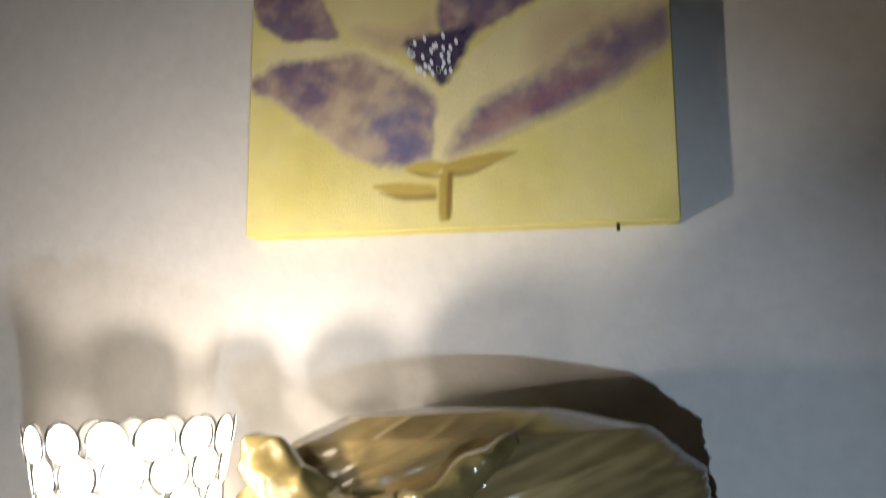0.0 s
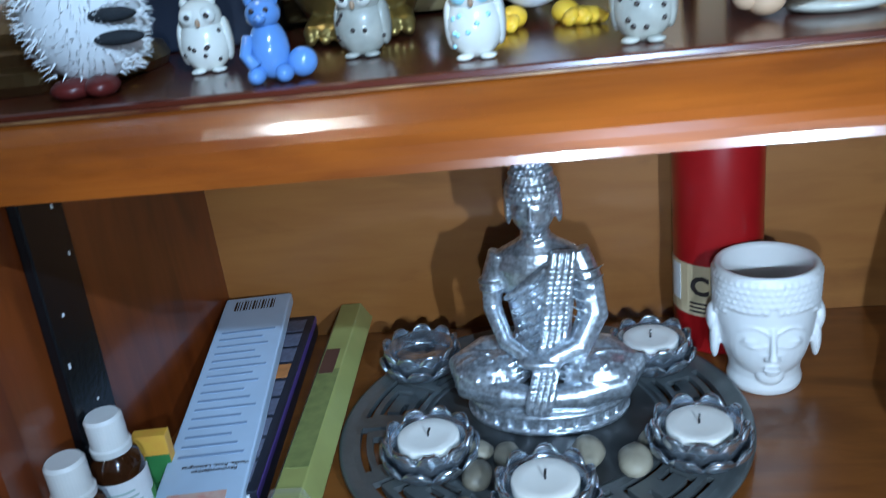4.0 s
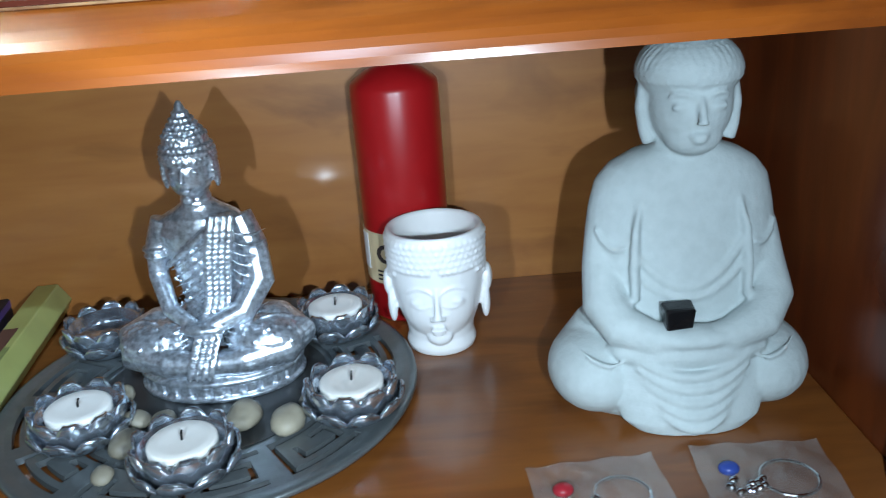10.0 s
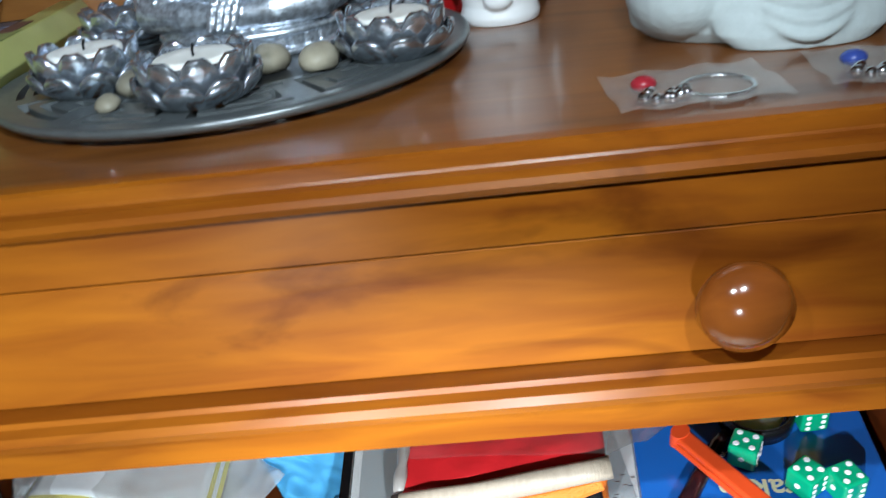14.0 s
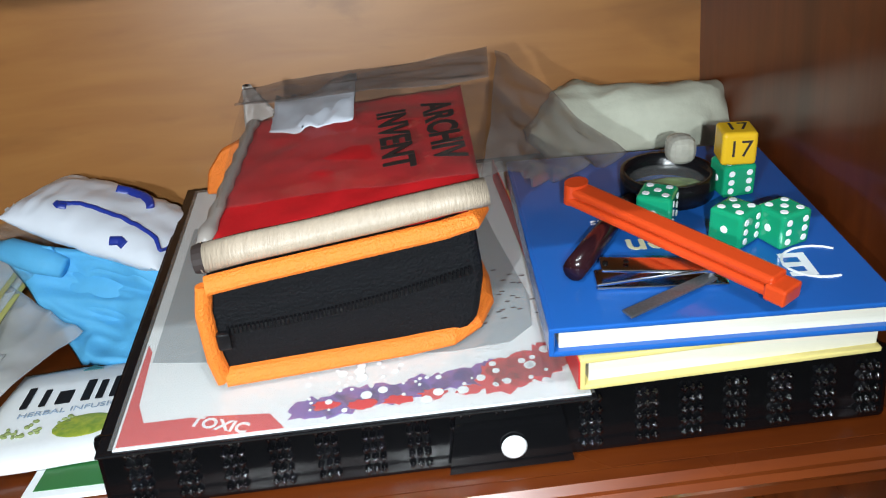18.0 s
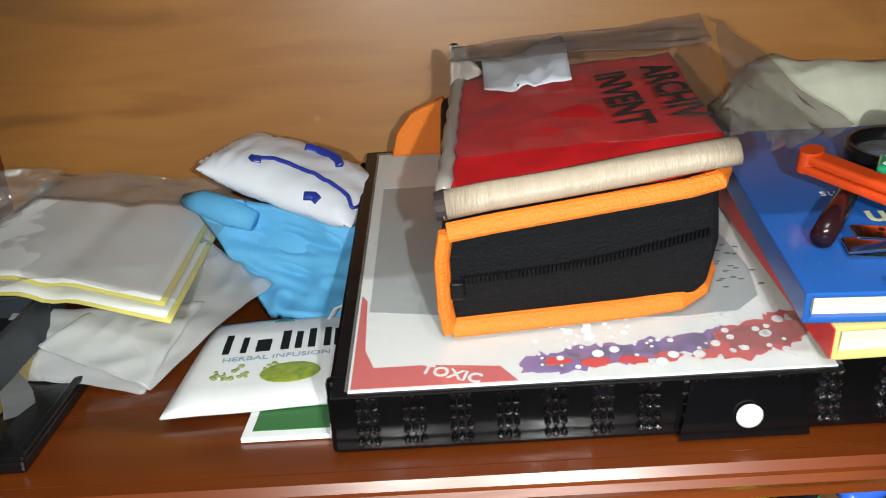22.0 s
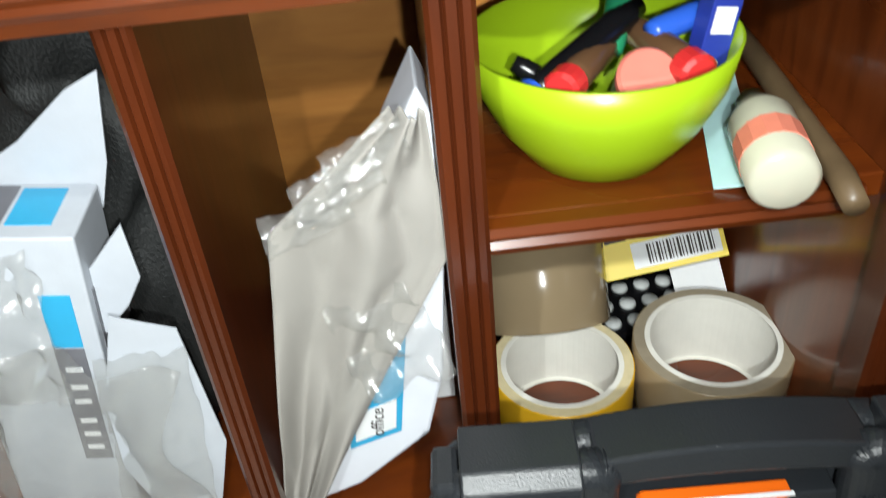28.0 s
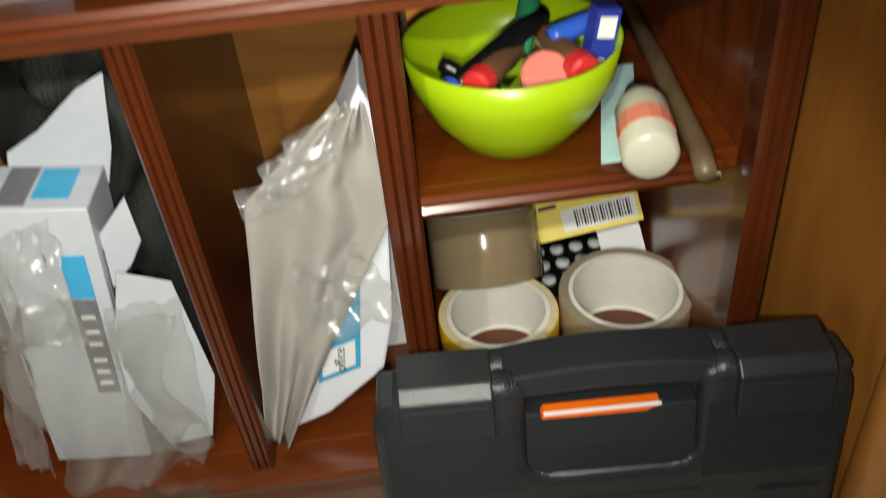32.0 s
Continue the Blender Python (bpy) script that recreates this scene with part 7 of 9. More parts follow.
for r in range(3):
    for c in range(4):
        part("key", lathe([(0, 0.008), (0.0062, 0.008), (0.0055, 0.0105), (0, 0.0112)], 18, Matrix.Translation((0.012 + 0.0165 * c, 0.012 + 0.018 * r, 0))), kk, ca, smooth=True)
wn = thing("white_leaflet", "white printed leaflet beside the glue card", "leaflet", (0.326, 0.396, 0.074), 0, rx=-34, ry=-10)
part("paper", box(0, 0.034, 0, 0.0012, 0, 0.085), PAPER, wn)
for k in range(4):
    part("print_line", box(0.006, 0.028 - 0.004 * (k % 2), -0.0004, 0, 0.050 + 0.006 * k, 0.0512 + 0.006 * k), mat("grey_text_print", (0.4, 0.42, 0.44), 0.6) if k == 0 else bpy.data.materials["grey_text_print"], wn)

# ---------------------------------------------------------------- tool case on the floor
CASE = mat("black_textured_case_plastic", (0.019, 0.0215, 0.025), 0.36, bump=0.15, bump_scale=900, grain=0.2, scale=25)
tc = thing("tool_case", "black plastic tool case with an orange inlay on the floor", "tool case", (0.268, 0.160, 0.0), -3.4, rx=-6)
INLAY = mat("bright_orange_inlay", (0.85, 0.14, 0.01), 0.4, grain=0.05, scale=50)


def arc(cx, cz, r, a0, a1, n=6):
    return [(cx + r * math.cos(radians(a0 + (a1 - a0) * k / n)), cz + r * math.sin(radians(a0 + (a1 - a0) * k / n))) for k in range(n + 1)]


out = arc(-0.1195, 0.012, 0.011, 270, 180) + arc(-0.1005, 0.1725, 0.0275, 175, 95) + [(-0.060, 0.2035)]
out += arc(-0.056, 0.1935, 0.010, 90, 0) + arc(-0.036, 0.146, 0.010, 180, 262) + arc(0.036, 0.146, 0.010, 278, 360) + arc(0.056, 0.1935, 0.010, 180, 90)
out += [(0.060, 0.2035)] + arc(0.1005, 0.1725, 0.0275, 85, 5) + arc(0.1195, 0.012, 0.011, 0, -90)
part("front_shell", prism(out, -0.019, 0.0, 0.0088, pose(0, 0, 0, 90, 0, 0), 5), CASE, tc, "front half shell")
part("back_shell", prism([(0.985 * x, 0.99 * z + 0.0005) for x, z in out], -0.038, -0.0195, 0.007, pose(0, 0, 0, 90, 0, 0), 4), CASE, tc, "back half shell")
part("recess_slope", prism([(0.003, 0.134), (0.007, 0.150), (0.009, 0.1735), (0.030, 0.1735), (0.030, 0.134)], -0.0465, 0.0465, 0.001, pose(0, 0, 0, 90, 0, 90)), CASE, tc, "sloping grip recess")
top = [(0.056 * (-1 + k / 8), 0.2030 + 0.0045 * (1 - (-1 + k / 8) ** 2)) for k in range(17)]
low = [(0.056 * (1 - k / 8), 0.1885 + 0.0035 * (1 - (1 - k / 8) ** 2)) for k in range(17)]
part("handle", prism(top + low, -0.034, -0.005, 0.0018, pose(0, 0, 0, 90, 0, 0), 2), CASE, tc, "arched flush carrying handle", smooth=False)
part("handle_inlay", prism([(-0.038, 0.1735), (0.018, 0.1735), (0.026, 0.1775), (-0.036, 0.1765)], -0.014, -0.0045, 0.0008, pose(0, 0, 0, 90, 0, 0)), INLAY, tc, "orange inlay under the handle")
part("inlay_edge", prism([(-0.0365, 0.1766), (0.026, 0.1776), (0.026, 0.1786), (-0.0365, 0.1776)], -0.0062, -0.0042, 0, pose(0, 0, 0, 90, 0, 0)), PAPER, tc, "pale edge of the inlay")
for s in (-1, 1):
    lt = part("latch", prism([(-0.006, 0.174), (-0.005, 0.200), (0.002, 0.2065), (0.028, 0.2080), (0.028, 0.198), (0.004, 0.196), (0.0, 0.174)], s * 0.0870 - 0.0245, s * 0.0870 + 0.0245, 0.0012, pose(0, 0, 0, 90, 0, 90)), CASE, tc, "black latch flap")
    part("latch_lip", box(s * 0.087 - 0.0225, s * 0.087 + 0.0225, -0.0074, -0.0050, 0.1945, 0.1972, 0.0006), CASE, lt, "shiny latch edge")
    part("hinge_end", box(s * 0.118 - 0.006, s * 0.118 + 0.006, 0.004, 0.030, 0.188, 0.1965, 0.003), CASE, tc)
    for k in range(8):
        part("rib", box(s * 0.099 - 0.0175, s * 0.099 + 0.0175, -0.0018, 0.001, 0.0065 + 0.0145 * k, 0.0100 + 0.0145 * k, 0.0008), CASE, tc)
LGREY = mat("pale_grey_badge", (0.50, 0.52, 0.54), 0.4)
badge = part("badge_plate", box(-0.046, 0.050, -0.0008, 0.001, 0.084, 0.116, 0.0004), CASE, tc, "badge of grey and orange bars")
for k in range(4):
    part("badge_bar", box(-0.0405 + 0.0138 * k, -0.0290 + 0.0138 * k, -0.0018, -0.0007, 0.0945, 0.1095, 0.0004), LGREY, badge, "pale grey bar")
for k in range(4):
    part("badge_bar", box(0.0170 + 0.0076 * k, 0.0232 + 0.0076 * k, -0.0018, -0.0007, 0.0925, 0.1040, 0.0004), INLAY, badge, "orange bar")
part("moulded_line", box(-0.043, 0.048, -0.0016, 0.001, 0.0798, 0.0812, 0.0003), CASE, tc)
for a, b, zc in ((0.071, 0.030, 0.038), (0.062, 0.024, 0.038), (0.046, 0.012, 0.046), (0.030, 0.006, 0.050)):
    bm = bmesh.new()
    tube_in(bm, [(a * math.cos(radians(9 * k)), -0.0004, zc + b * math.sin(radians(9 * k))) for k in range(41)], 0.0012, 8)
    part("moulded_oval", bm, CASE, tc, "raised oval line")
bm = bmesh.new()
for i in range(42):
    for j in range(26):
        for s in (-1, 1):
            x, z = s * (0.050 + 0.0019 * i + 0.00095 * (j % 2)), 0.126 + 0.0021 * j
            if x * s < 0.122 and z < 0.186 and not (0.172 < z and abs(x * s - 0.087) < 0.026):
                box_in(bm, x - 0.0005, x + 0.0005, -0.0007, 0.0005, z - 0.0005, z + 0.0005)
dots = part("grip_dots", bm, CASE, tc, "fine raised grip dots")
tagged(dots, kind="stuff")

# ---------------------------------------------------------------- neighbouring furniture
nb = thing("side_cabinet", "orange-brown wooden side cabinet beside the shelf cabinet", "cabinet", (0.0, 0.0, 0.0))
part("side_board", box(0.402, 0.418, 0.160, 0.535, 0.02, 0.60, 0.002), ORANGEWOOD, nb)
part("front_board", box(0.425, 0.72, 0.158, 0.172, 0.035, 0.60, 0.002), ORANGEWOOD, nb)
part("corner_post", lathe([(0.0, 0.0), (0.015, 0.0), (0.0165, 0.004), (0.0165, 0.60), (0, 0.60)], 28, pose(0.4155, 0.160, 0.0)), ORANGEWOOD, nb, "rounded corner post and foot", smooth=True)
part("top_board", box(0.398, 0.74, 0.145, 0.538, 0.6005, 0.618, 0.003), ORANGEWOOD, nb)
tagged(part("folded_cloth", rough_up(box(0.403, 0.60, 0.31, 0.45, 0.6185, 0.662, 0.008), 0.03, 0.003), WHITEF), "folded white and pale blue cloth on the side cabinet", "cloth")
rb = thing("toadstool_ornament", "red toadstool ornament with white spots on the folded cloth", "ornament", (0.478, 0.350, 0.6600))
part("cap", lathe([(0.0, 0.030), (0.060, 0.030), (0.082, 0.036), (0.088, 0.046), (0.084, 0.062), (0.066, 0.080), (0.040, 0.091), (0.0, 0.095)], 48), mat("faded_red_paint", (0.60, 0.07, 0.06), 0.45, grain=0.2, scale=60, bump=0.15), rb, "faded red spotted cap", smooth=True)
part("stem", lathe([(0.0, 0.0), (0.050, 0.0), (0.052, 0.010), (0.046, 0.031), (0.0, 0.031)], 36), WHITEF, rb, "white stem")
part("stem_ring", lathe([(0.0525, 0.012), (0.0545, 0.013), (0.0545, 0.016), (0.0525, 0.017)], 36, cap0=False, cap1=False), mat("pale_blue_band", (0.30, 0.42, 0.55), 0.5, grain=0.2, scale=80), rb, "pale blue painted ring", smooth=True)
random.seed(2)
for k in range(22):
    a, h = radians(150 + 15.5 * (k % 9) + 5 * random.random()), 0.048 + 0.016 * (k // 9) + 0.006 * random.random()
    r = 0.0875 - 1.1 * max(0.0, h - 0.052) ** 1.15 * 1.9
    m = Matrix.Translation((r * math.cos(a), r * math.sin(a), h)) @ Matrix.Rotation(a, 4, "Z") @ Matrix.Rotation(radians(90 - 900 * max(0.0, h - 0.05)), 4, "Y")
    part("spot", rough_up(lathe([(0, -0.001), (0.0075, -0.001), (0.0072, 0.0012), (0, 0.0016)], 12, m), 0.006, 0.0012, k), PAPER, rb)
rc = thing("rune_board", "cream board with dark hand-drawn signs standing upright", "board", (0.40, 0.32, 0.7455))
part("board", box(0.006, 0.17, 0, 0.012, 0, 0.19, 0.001), mat("cream_board", (0.58, 0.50, 0.34), 0.6, grain=0.15, scale=60), rc)
for k, (zx, zz, ang) in enumerate(((0.017, 0.020, 40), (0.017, 0.020, -40), (0.020, 0.062, 0), (0.030, 0.062, 30), (0.018, 0.105, 60), (0.018, 0.112, -60), (0.022, 0.150, 0), (0.022, 0.158, 35), (0.022, 0.158, -35), (0.040, 0.05, 20), (0.045, 0.10, 80))):
    mk = part("drawn_stroke", box(-0.0008, 0.0008, -0.0005, 0.0, -0.009, 0.009), INK, rc)
    mk.matrix_basis = pose(zx, 0.0, zz, 0, ang, 0)
dk = thing("dark_basket", "dark woven basket standing beside the cabinet", "basket", (-0.56, 0.33, 0.0))
part("body", box(0, 0.315, 0.004, 0.19, 0.0, 0.485, 0.008), DARKCLOTH, dk)
part("rim", box(-0.004, 0.319, 0, 0.194, 0.4855, 0.50, 0.004), DARKCLOTH, dk)
for k in range(14):
    part("upright", box(0.008 + 0.022 * k, 0.018 + 0.022 * k, -0.001, 0.0035, 0.004, 0.4850, 0.0015), DARKCLOTH, dk)
for k in range(20):
    part("cross_strip", box(0.002, 0.313, -0.004, -0.0012, 0.010 + 0.024 * k, 0.022 + 0.024 * k, 0.0008), DARKCLOTH, dk)



# ---------------------------------------------------------------- on the cabinet top
TZ = 0.9322


def doll(name, pieces, label, at, rz=0.0, category="figurine", group=""):
    """A painted figurine as one mesh with several paints."""
    bm = bmesh.new()
    mats = []
    for piece, m in pieces:
        if m not in mats:
            mats.append(m)
        tmp = bpy.data.meshes.new("tmp")
        for fc in piece.faces:
            fc.material_index = mats.index(m)
            fc.smooth = True
        piece.to_mesh(tmp)
        piece.free()
        bm.from_mesh(tmp)
        bpy.data.meshes.remove(tmp)
    me = bpy.data.meshes.new(name)
    bm.to_mesh(me)
    bm.free()
    for m in mats:
        me.materials.append(m)
    ob = new(name, me)
    ob.matrix_basis = pose(at[0], at[1], at[2], 0, 0, rz)
    return tagged(ob, label, category, group)


def lumps(*specs):
    bm = bmesh.new()
    for c, rx, ry, rz in specs:
        ball_in(bm, c, rx, ry, rz, 18, 12)
    return bm


CERW = mat("cream_glaze", (0.72, 0.70, 0.62), 0.25, grain=0.1, scale=90, coat=0.3)
CERG = mat("grey_stone_glaze", (0.40, 0.39, 0.33), 0.4, grain=0.4, scale=130, coat=0.2)
CERB = mat("blue_glaze", (0.14, 0.26, 0.55), 0.2, grain=0.15, scale=90, coat=0.4)
CERC = mat("pale_cyan_glaze", (0.40, 0.70, 0.76), 0.3, grain=0.1, scale=90)
DARK = mat("dark_brown_paint", (0.03, 0.02, 0.016), 0.4)
YEL2 = mat("yellow_paint", (0.78, 0.48, 0.03), 0.4, grain=0.1, scale=90)
BABY = mat("pale_blue_knit", (0.36, 0.46, 0.68), 0.8, grain=0.15, scale=300, bump=0.6, bump_scale=500)
TAUPE = mat("taupe_brown_resin", (0.26, 0.18, 0.12), 0.6, grain=0.4, scale=120, bump=0.4, bump_scale=200)
TAN = mat("tan_resin", (0.42, 0.28, 0.17), 0.6, grain=0.2, scale=120)


def small_owl(name, body, face, label, at, rz, s=1.0, spots=DARK, tuft=0.004):
    b = lumps(((0, 0, 0.014), 0.0125, 0.011, 0.0145), ((0, 0, 0.027), 0.0105, 0.010, 0.009))
    for k in (-1, 1):
        ball_in(b, (0.0065 * k, 0, 0.034), 0.0024, 0.0024, tuft * 0.7, 8, 6)
        ball_in(b, (0.0105 * k, 0.002, 0.015), 0.003, 0.007, 0.011, 10, 8)
        ball_in(b, (0.005 * k, -0.006, 0.0012), 0.004, 0.004, 0.0016, 8, 6)
    e = lumps(((-0.0046, -0.0078, 0.028), 0.0042, 0.0026, 0.0042), ((0.0046, -0.0078, 0.028), 0.0042, 0.0026, 0.0042))
    d = lumps(((-0.0046, -0.0100, 0.028), 0.0015, 0.001, 0.0015), ((0.0046, -0.0100, 0.028), 0.0015, 0.001, 0.0015))
    random.seed(len(name) + int(at[0] * 1000))
    for k in range(9):
        a, h = random.uniform(-1.2, 1.2), random.uniform(0.006, 0.021)
        r = math.sqrt(max(0.1, 1 - ((h - 0.014) / 0.0145) ** 2))
        ball_in(d, (0.0124 * r * math.sin(a), -0.0109 * r * math.cos(a), h), 0.0012, 0.0008, 0.0012, 6, 4)
    k = lumps(((0, -0.0105, 0.025), 0.0012, 0.0014, 0.002))
    ob = doll(name, [(b, body), (e, face), (d, spots), (k, TAN)], label, at, rz)
    ob.scale = (0.82 * s, 0.82 * s, 0.80 * s)


small_owl("small_owl", CERW, CERW, "small cream glazed owl figurine with grey spots", (-0.082, 0.306, TZ), 12, 1.0)
small_owl("small_owl", CERG, CERW, "small grey stone owl figurine with white eye rings", (-0.017, 0.306, TZ), -5, 1.02)
small_owl("small_owl", CERW, CERC, "small white owl figurine with a pale cyan face", (0.030, 0.276, TZ), 0, 1.0, CERC)
small_owl("small_owl", CERG, CERW, "small grey owl figurine with ear tufts", (0.088, 0.276, TZ), -8, 1.05, DARK, 0.006)
b = lumps(((0, 0, 0.014), 0.0085, 0.0085, 0.013), ((0, -0.001, 0.029), 0.0075, 0.007, 0.0065), ((-0.0055, 0, 0.0355), 0.002, 0.002, 0.0035), ((0.0055, 0, 0.0355), 0.002, 0.002, 0.0035), ((-0.006, -0.006, 0.004), 0.004, 0.006, 0.004), ((0.006, -0.006, 0.004), 0.004, 0.006, 0.004), ((0.013, 0.000, 0.007), 0.0065, 0.006, 0.0065), ((0, -0.008, 0.0275), 0.0025, 0.003, 0.002))
tube_in(b, [(-0.0075, -0.003, 0.020), (-0.009, -0.007, 0.013), (-0.005, -0.009, 0.008)], 0.0028, 8)
doll("blue_cat", [(b, CERB), (lumps(((-0.003, -0.0075, 0.031), 0.0011, 0.0008, 0.0011), ((0.003, -0.0075, 0.031), 0.0011, 0.0008, 0.0011)), DARK)], "small blue glazed sitting cat figurine", (-0.043, 0.268, TZ), 5).scale = (0.84, 0.84, 0.82)

# gold owl
g = bmesh.new()
loft_in(g, [(0.0, 0.018, 0.016, 0, 0), (0.010, 0.026, 0.024, 0, 0.002), (0.030, 0.036, 0.031, 0, 0.003), (0.055, 0.042, 0.036, 0, 0.003), (0.078, 0.040, 0.034, 0, 0.003), (0.094, 0.036, 0.031, 0, 0.001), (0.108, 0.037, 0.031, 0, 0.0), (0.125, 0.036, 0.029, 0, 0.001), (0.136, 0.030, 0.024, 0, 0.003), (0.141, 0.012, 0.010, 0, 0.004)], 36)
for s in (-1, 1):
    ball_in(g, (0.0155 * s, -0.024, 0.112), 0.0175, 0.009, 0.0185, 20, 14)
    ball_in(g, (0.0150 * s, -0.033, 0.113), 0.0050, 0.004, 0.0052, 12, 8)
    tube_in(g, [(0.016 * s, -0.012, 0.130), (0.027 * s, -0.008, 0.140), (0.034 * s, -0.002, 0.153)], [0.012, 0.0085, 0.0015], 10)
    ball_in(g, (0.036 * s, 0.006, 0.056), 0.010, 0.026, 0.036, 16, 12)
    for k in range(6):
        arc_in(g, (0.0440 * s, -0.016, 0.076 - 0.008 * k), (0.0455 * s, 0.020, 0.070 - 0.009 * k), 0.004, 0.0012, 8)
    tube_in(g, [(0.0155 * s + 0.0185 * math.cos(radians(24 * k)), -0.0245 - 0.004 * math.cos(radians(24 * k)) * 0, 0.112 + 0.0195 * math.sin(radians(24 * k))) for k in range(16)], 0.0016, 6)
    for k in (-1, 0, 1):
        tube_in(g, [(0.015 * s + 0.006 * k, -0.014, 0.010), (0.016 * s + 0.0065 * k, -0.026, 0.007), (0.016 * s + 0.007 * k, -0.031, 0.002)], [0.0045, 0.004, 0.0022], 8)
tube_in(g, [(0, -0.033, 0.112), (0, -0.037, 0.105), (0, -0.035, 0.098)], [0.004, 0.0035, 0.001], 8)
for v in g.verts:
    f = min(1.0, max(0.0, (v.co.z - 0.088) / 0.012))
    v.co = Matrix.Rotation(radians(30) * f, 3, "Z") @ v.co
for row in range(8):
    z = 0.034 + 0.0074 * row
    rr = 0.0345 + 0.0075 * math.sin(math.pi * min(1.0, (z - 0.022) / 0.075))
    for k in range(13):
        a = -1.45 + 2.9 * (k + 0.5 * (row % 2)) / 12
        p, q = [(rr * math.sin(a + d), 0.003 - 0.86 * rr * math.cos(a + d), z + 0.003) for d in (-0.11, 0.11)]
        arc_in(g, p, q, 0.0042, 0.0012, 8)
figure("gold_owl", g, GOLD, "gold painted owl figurine with a textured plumage", (-0.030, 0.368, TZ), 8, 0.0012, "figurine", 6).scale = (0.95, 0.95, 0.92)

# fluffy owl
FUR = mat("white_fur", (0.78, 0.77, 0.75), 0.9, grain=0.1, scale=200)
f = lumps(((0, 0, 0.030), 0.024, 0.020, 0.026), ((0, -0.001, 0.050), 0.022, 0.018, 0.017))
for s in (-1, 1):
    tube_in(f, [(0.014 * s, 0, 0.060), (0.019 * s, 0, 0.068), (0.021 * s, 0, 0.073)], [0.007, 0.004, 0.001], 8)
rough_up(f, 0.006, 0.002, 2)
hair = bmesh.new()
random.seed(17)
for i in range(1100):
    a, h = random.uniform(0, 2 * math.pi), random.random()
    z = 0.008 + 0.056 * h
    r = 0.0235 * math.sqrt(max(0.15, 1 - ((z - 0.035) / 0.036) ** 2))
    p = Vector((r * math.cos(a), 0.82 * r * math.sin(a), z))
    d = Vector((math.cos(a), 0.82 * math.sin(a), random.uniform(-0.9, 0.3))).normalized() * random.uniform(0.003, 0.006)
    w = d.orthogonal().normalized() * 0.0006
    v0, v1, v2 = hair.verts.new(p - w), hair.verts.new(p + w), hair.verts.new(p + d)
    hair.faces.new((v0, v1, v2))
eyes = lumps(((-0.0085, -0.0195, 0.052), 0.0022, 0.0018, 0.0022), ((0.0085, -0.0195, 0.052), 0.0022, 0.0018, 0.0022), ((0, -0.0205, 0.0485), 0.0022, 0.0018, 0.0028))
stripes = lumps(((0.015, -0.0165, 0.031), 0.010, 0.004, 0.0030), ((0.016, -0.0165, 0.022), 0.010, 0.004, 0.0030))
feet = lumps(((-0.008, -0.010, 0.004), 0.009, 0.010, 0.0045), ((0.004, -0.012, 0.004), 0.007, 0.010, 0.0045))
doll("fluffy_owl", [(f, FUR), (hair, FUR), (eyes, DARK), (stripes, mat("black_fur", (0.02, 0.022, 0.025), 0.9, bump=0.6, bump_scale=400)), (feet, mat("dark_red_feet", (0.10, 0.015, 0.012), 0.35, grain=0.3, scale=200))], "fluffy white toy owl with black wing stripes", (-0.119, 0.284, TZ), 14, "toy").scale = (0.94, 0.94, 0.93)

# chick with a knitted hat
w = lumps(((0, 0, 0.026), 0.0185, 0.016, 0.0195), ((0, -0.001, 0.050), 0.0175, 0.016, 0.0150))
tube_in(w, [(-0.016, 0, 0.036), (-0.021, -0.002, 0.046), (-0.025, -0.003, 0.058)], [0.005, 0.006, 0.002], 10, 0.5)
tube_in(w, [(0.015, -0.002, 0.038), (0.026, -0.004, 0.031), (0.036, -0.005, 0.026)], [0.005, 0.006, 0.0025], 10, 0.5)
hat = lumps(((0, 0.001, 0.060), 0.0185, 0.0175, 0.0085))
loft_in(hat, [(0.056, 0.0182, 0.0172, 0, 0.001), (0.064, 0.0180, 0.017, 0, 0.001), (0.074, 0.0145, 0.014, -0.001, 0.002), (0.082, 0.009, 0.009, -0.003, 0.003), (0.086, 0.003, 0.003, -0.004, 0.003)], 22)
ball_in(hat, (-0.005, 0.003, 0.088), 0.0065, 0.005, 0.0042)
ft2 = lumps(((-0.010, -0.006, 0.0040), 0.006, 0.008, 0.005), ((0.012, -0.006, 0.0040), 0.006, 0.008, 0.005))
for fx, fs in ((-0.012, -1), (0.013, 1)):
    for fd in (-0.55, 0.0, 0.55):
        tube_in(ft2, [(fx, -0.006, 0.0032), (fx + 0.004 * fs + 0.008 * fd, -0.017, 0.0026), (fx + 0.006 * fs + 0.012 * fd, -0.024, 0.0020)], [0.0040, 0.0046, 0.0024], 8, 0.6)
ey = lumps(((-0.0065, -0.0165, 0.051), 0.0022, 0.0014, 0.0026), ((0.0065, -0.0165, 0.051), 0.0022, 0.0014, 0.0026))
ro = lumps(((0.026, -0.006, 0.040), 0.0035, 0.0030, 0.0045), ((0.027, -0.007, 0.036), 0.003, 0.0025, 0.003))
doll("chick_figurine", [(w, mat("white_flocked", (0.70, 0.73, 0.78), 0.8, grain=0.1, scale=200, bump=0.3, bump_scale=400)), (hat, BABY), (ft2, YEL2), (ey, DARK), (ro, REDCAP), (lumps(((0, -0.0175, 0.047), 0.0025, 0.003, 0.0018)), YEL2)], "white chick figurine with pale blue knitted hat and yellow feet", (0.050, 0.347, TZ), 6)

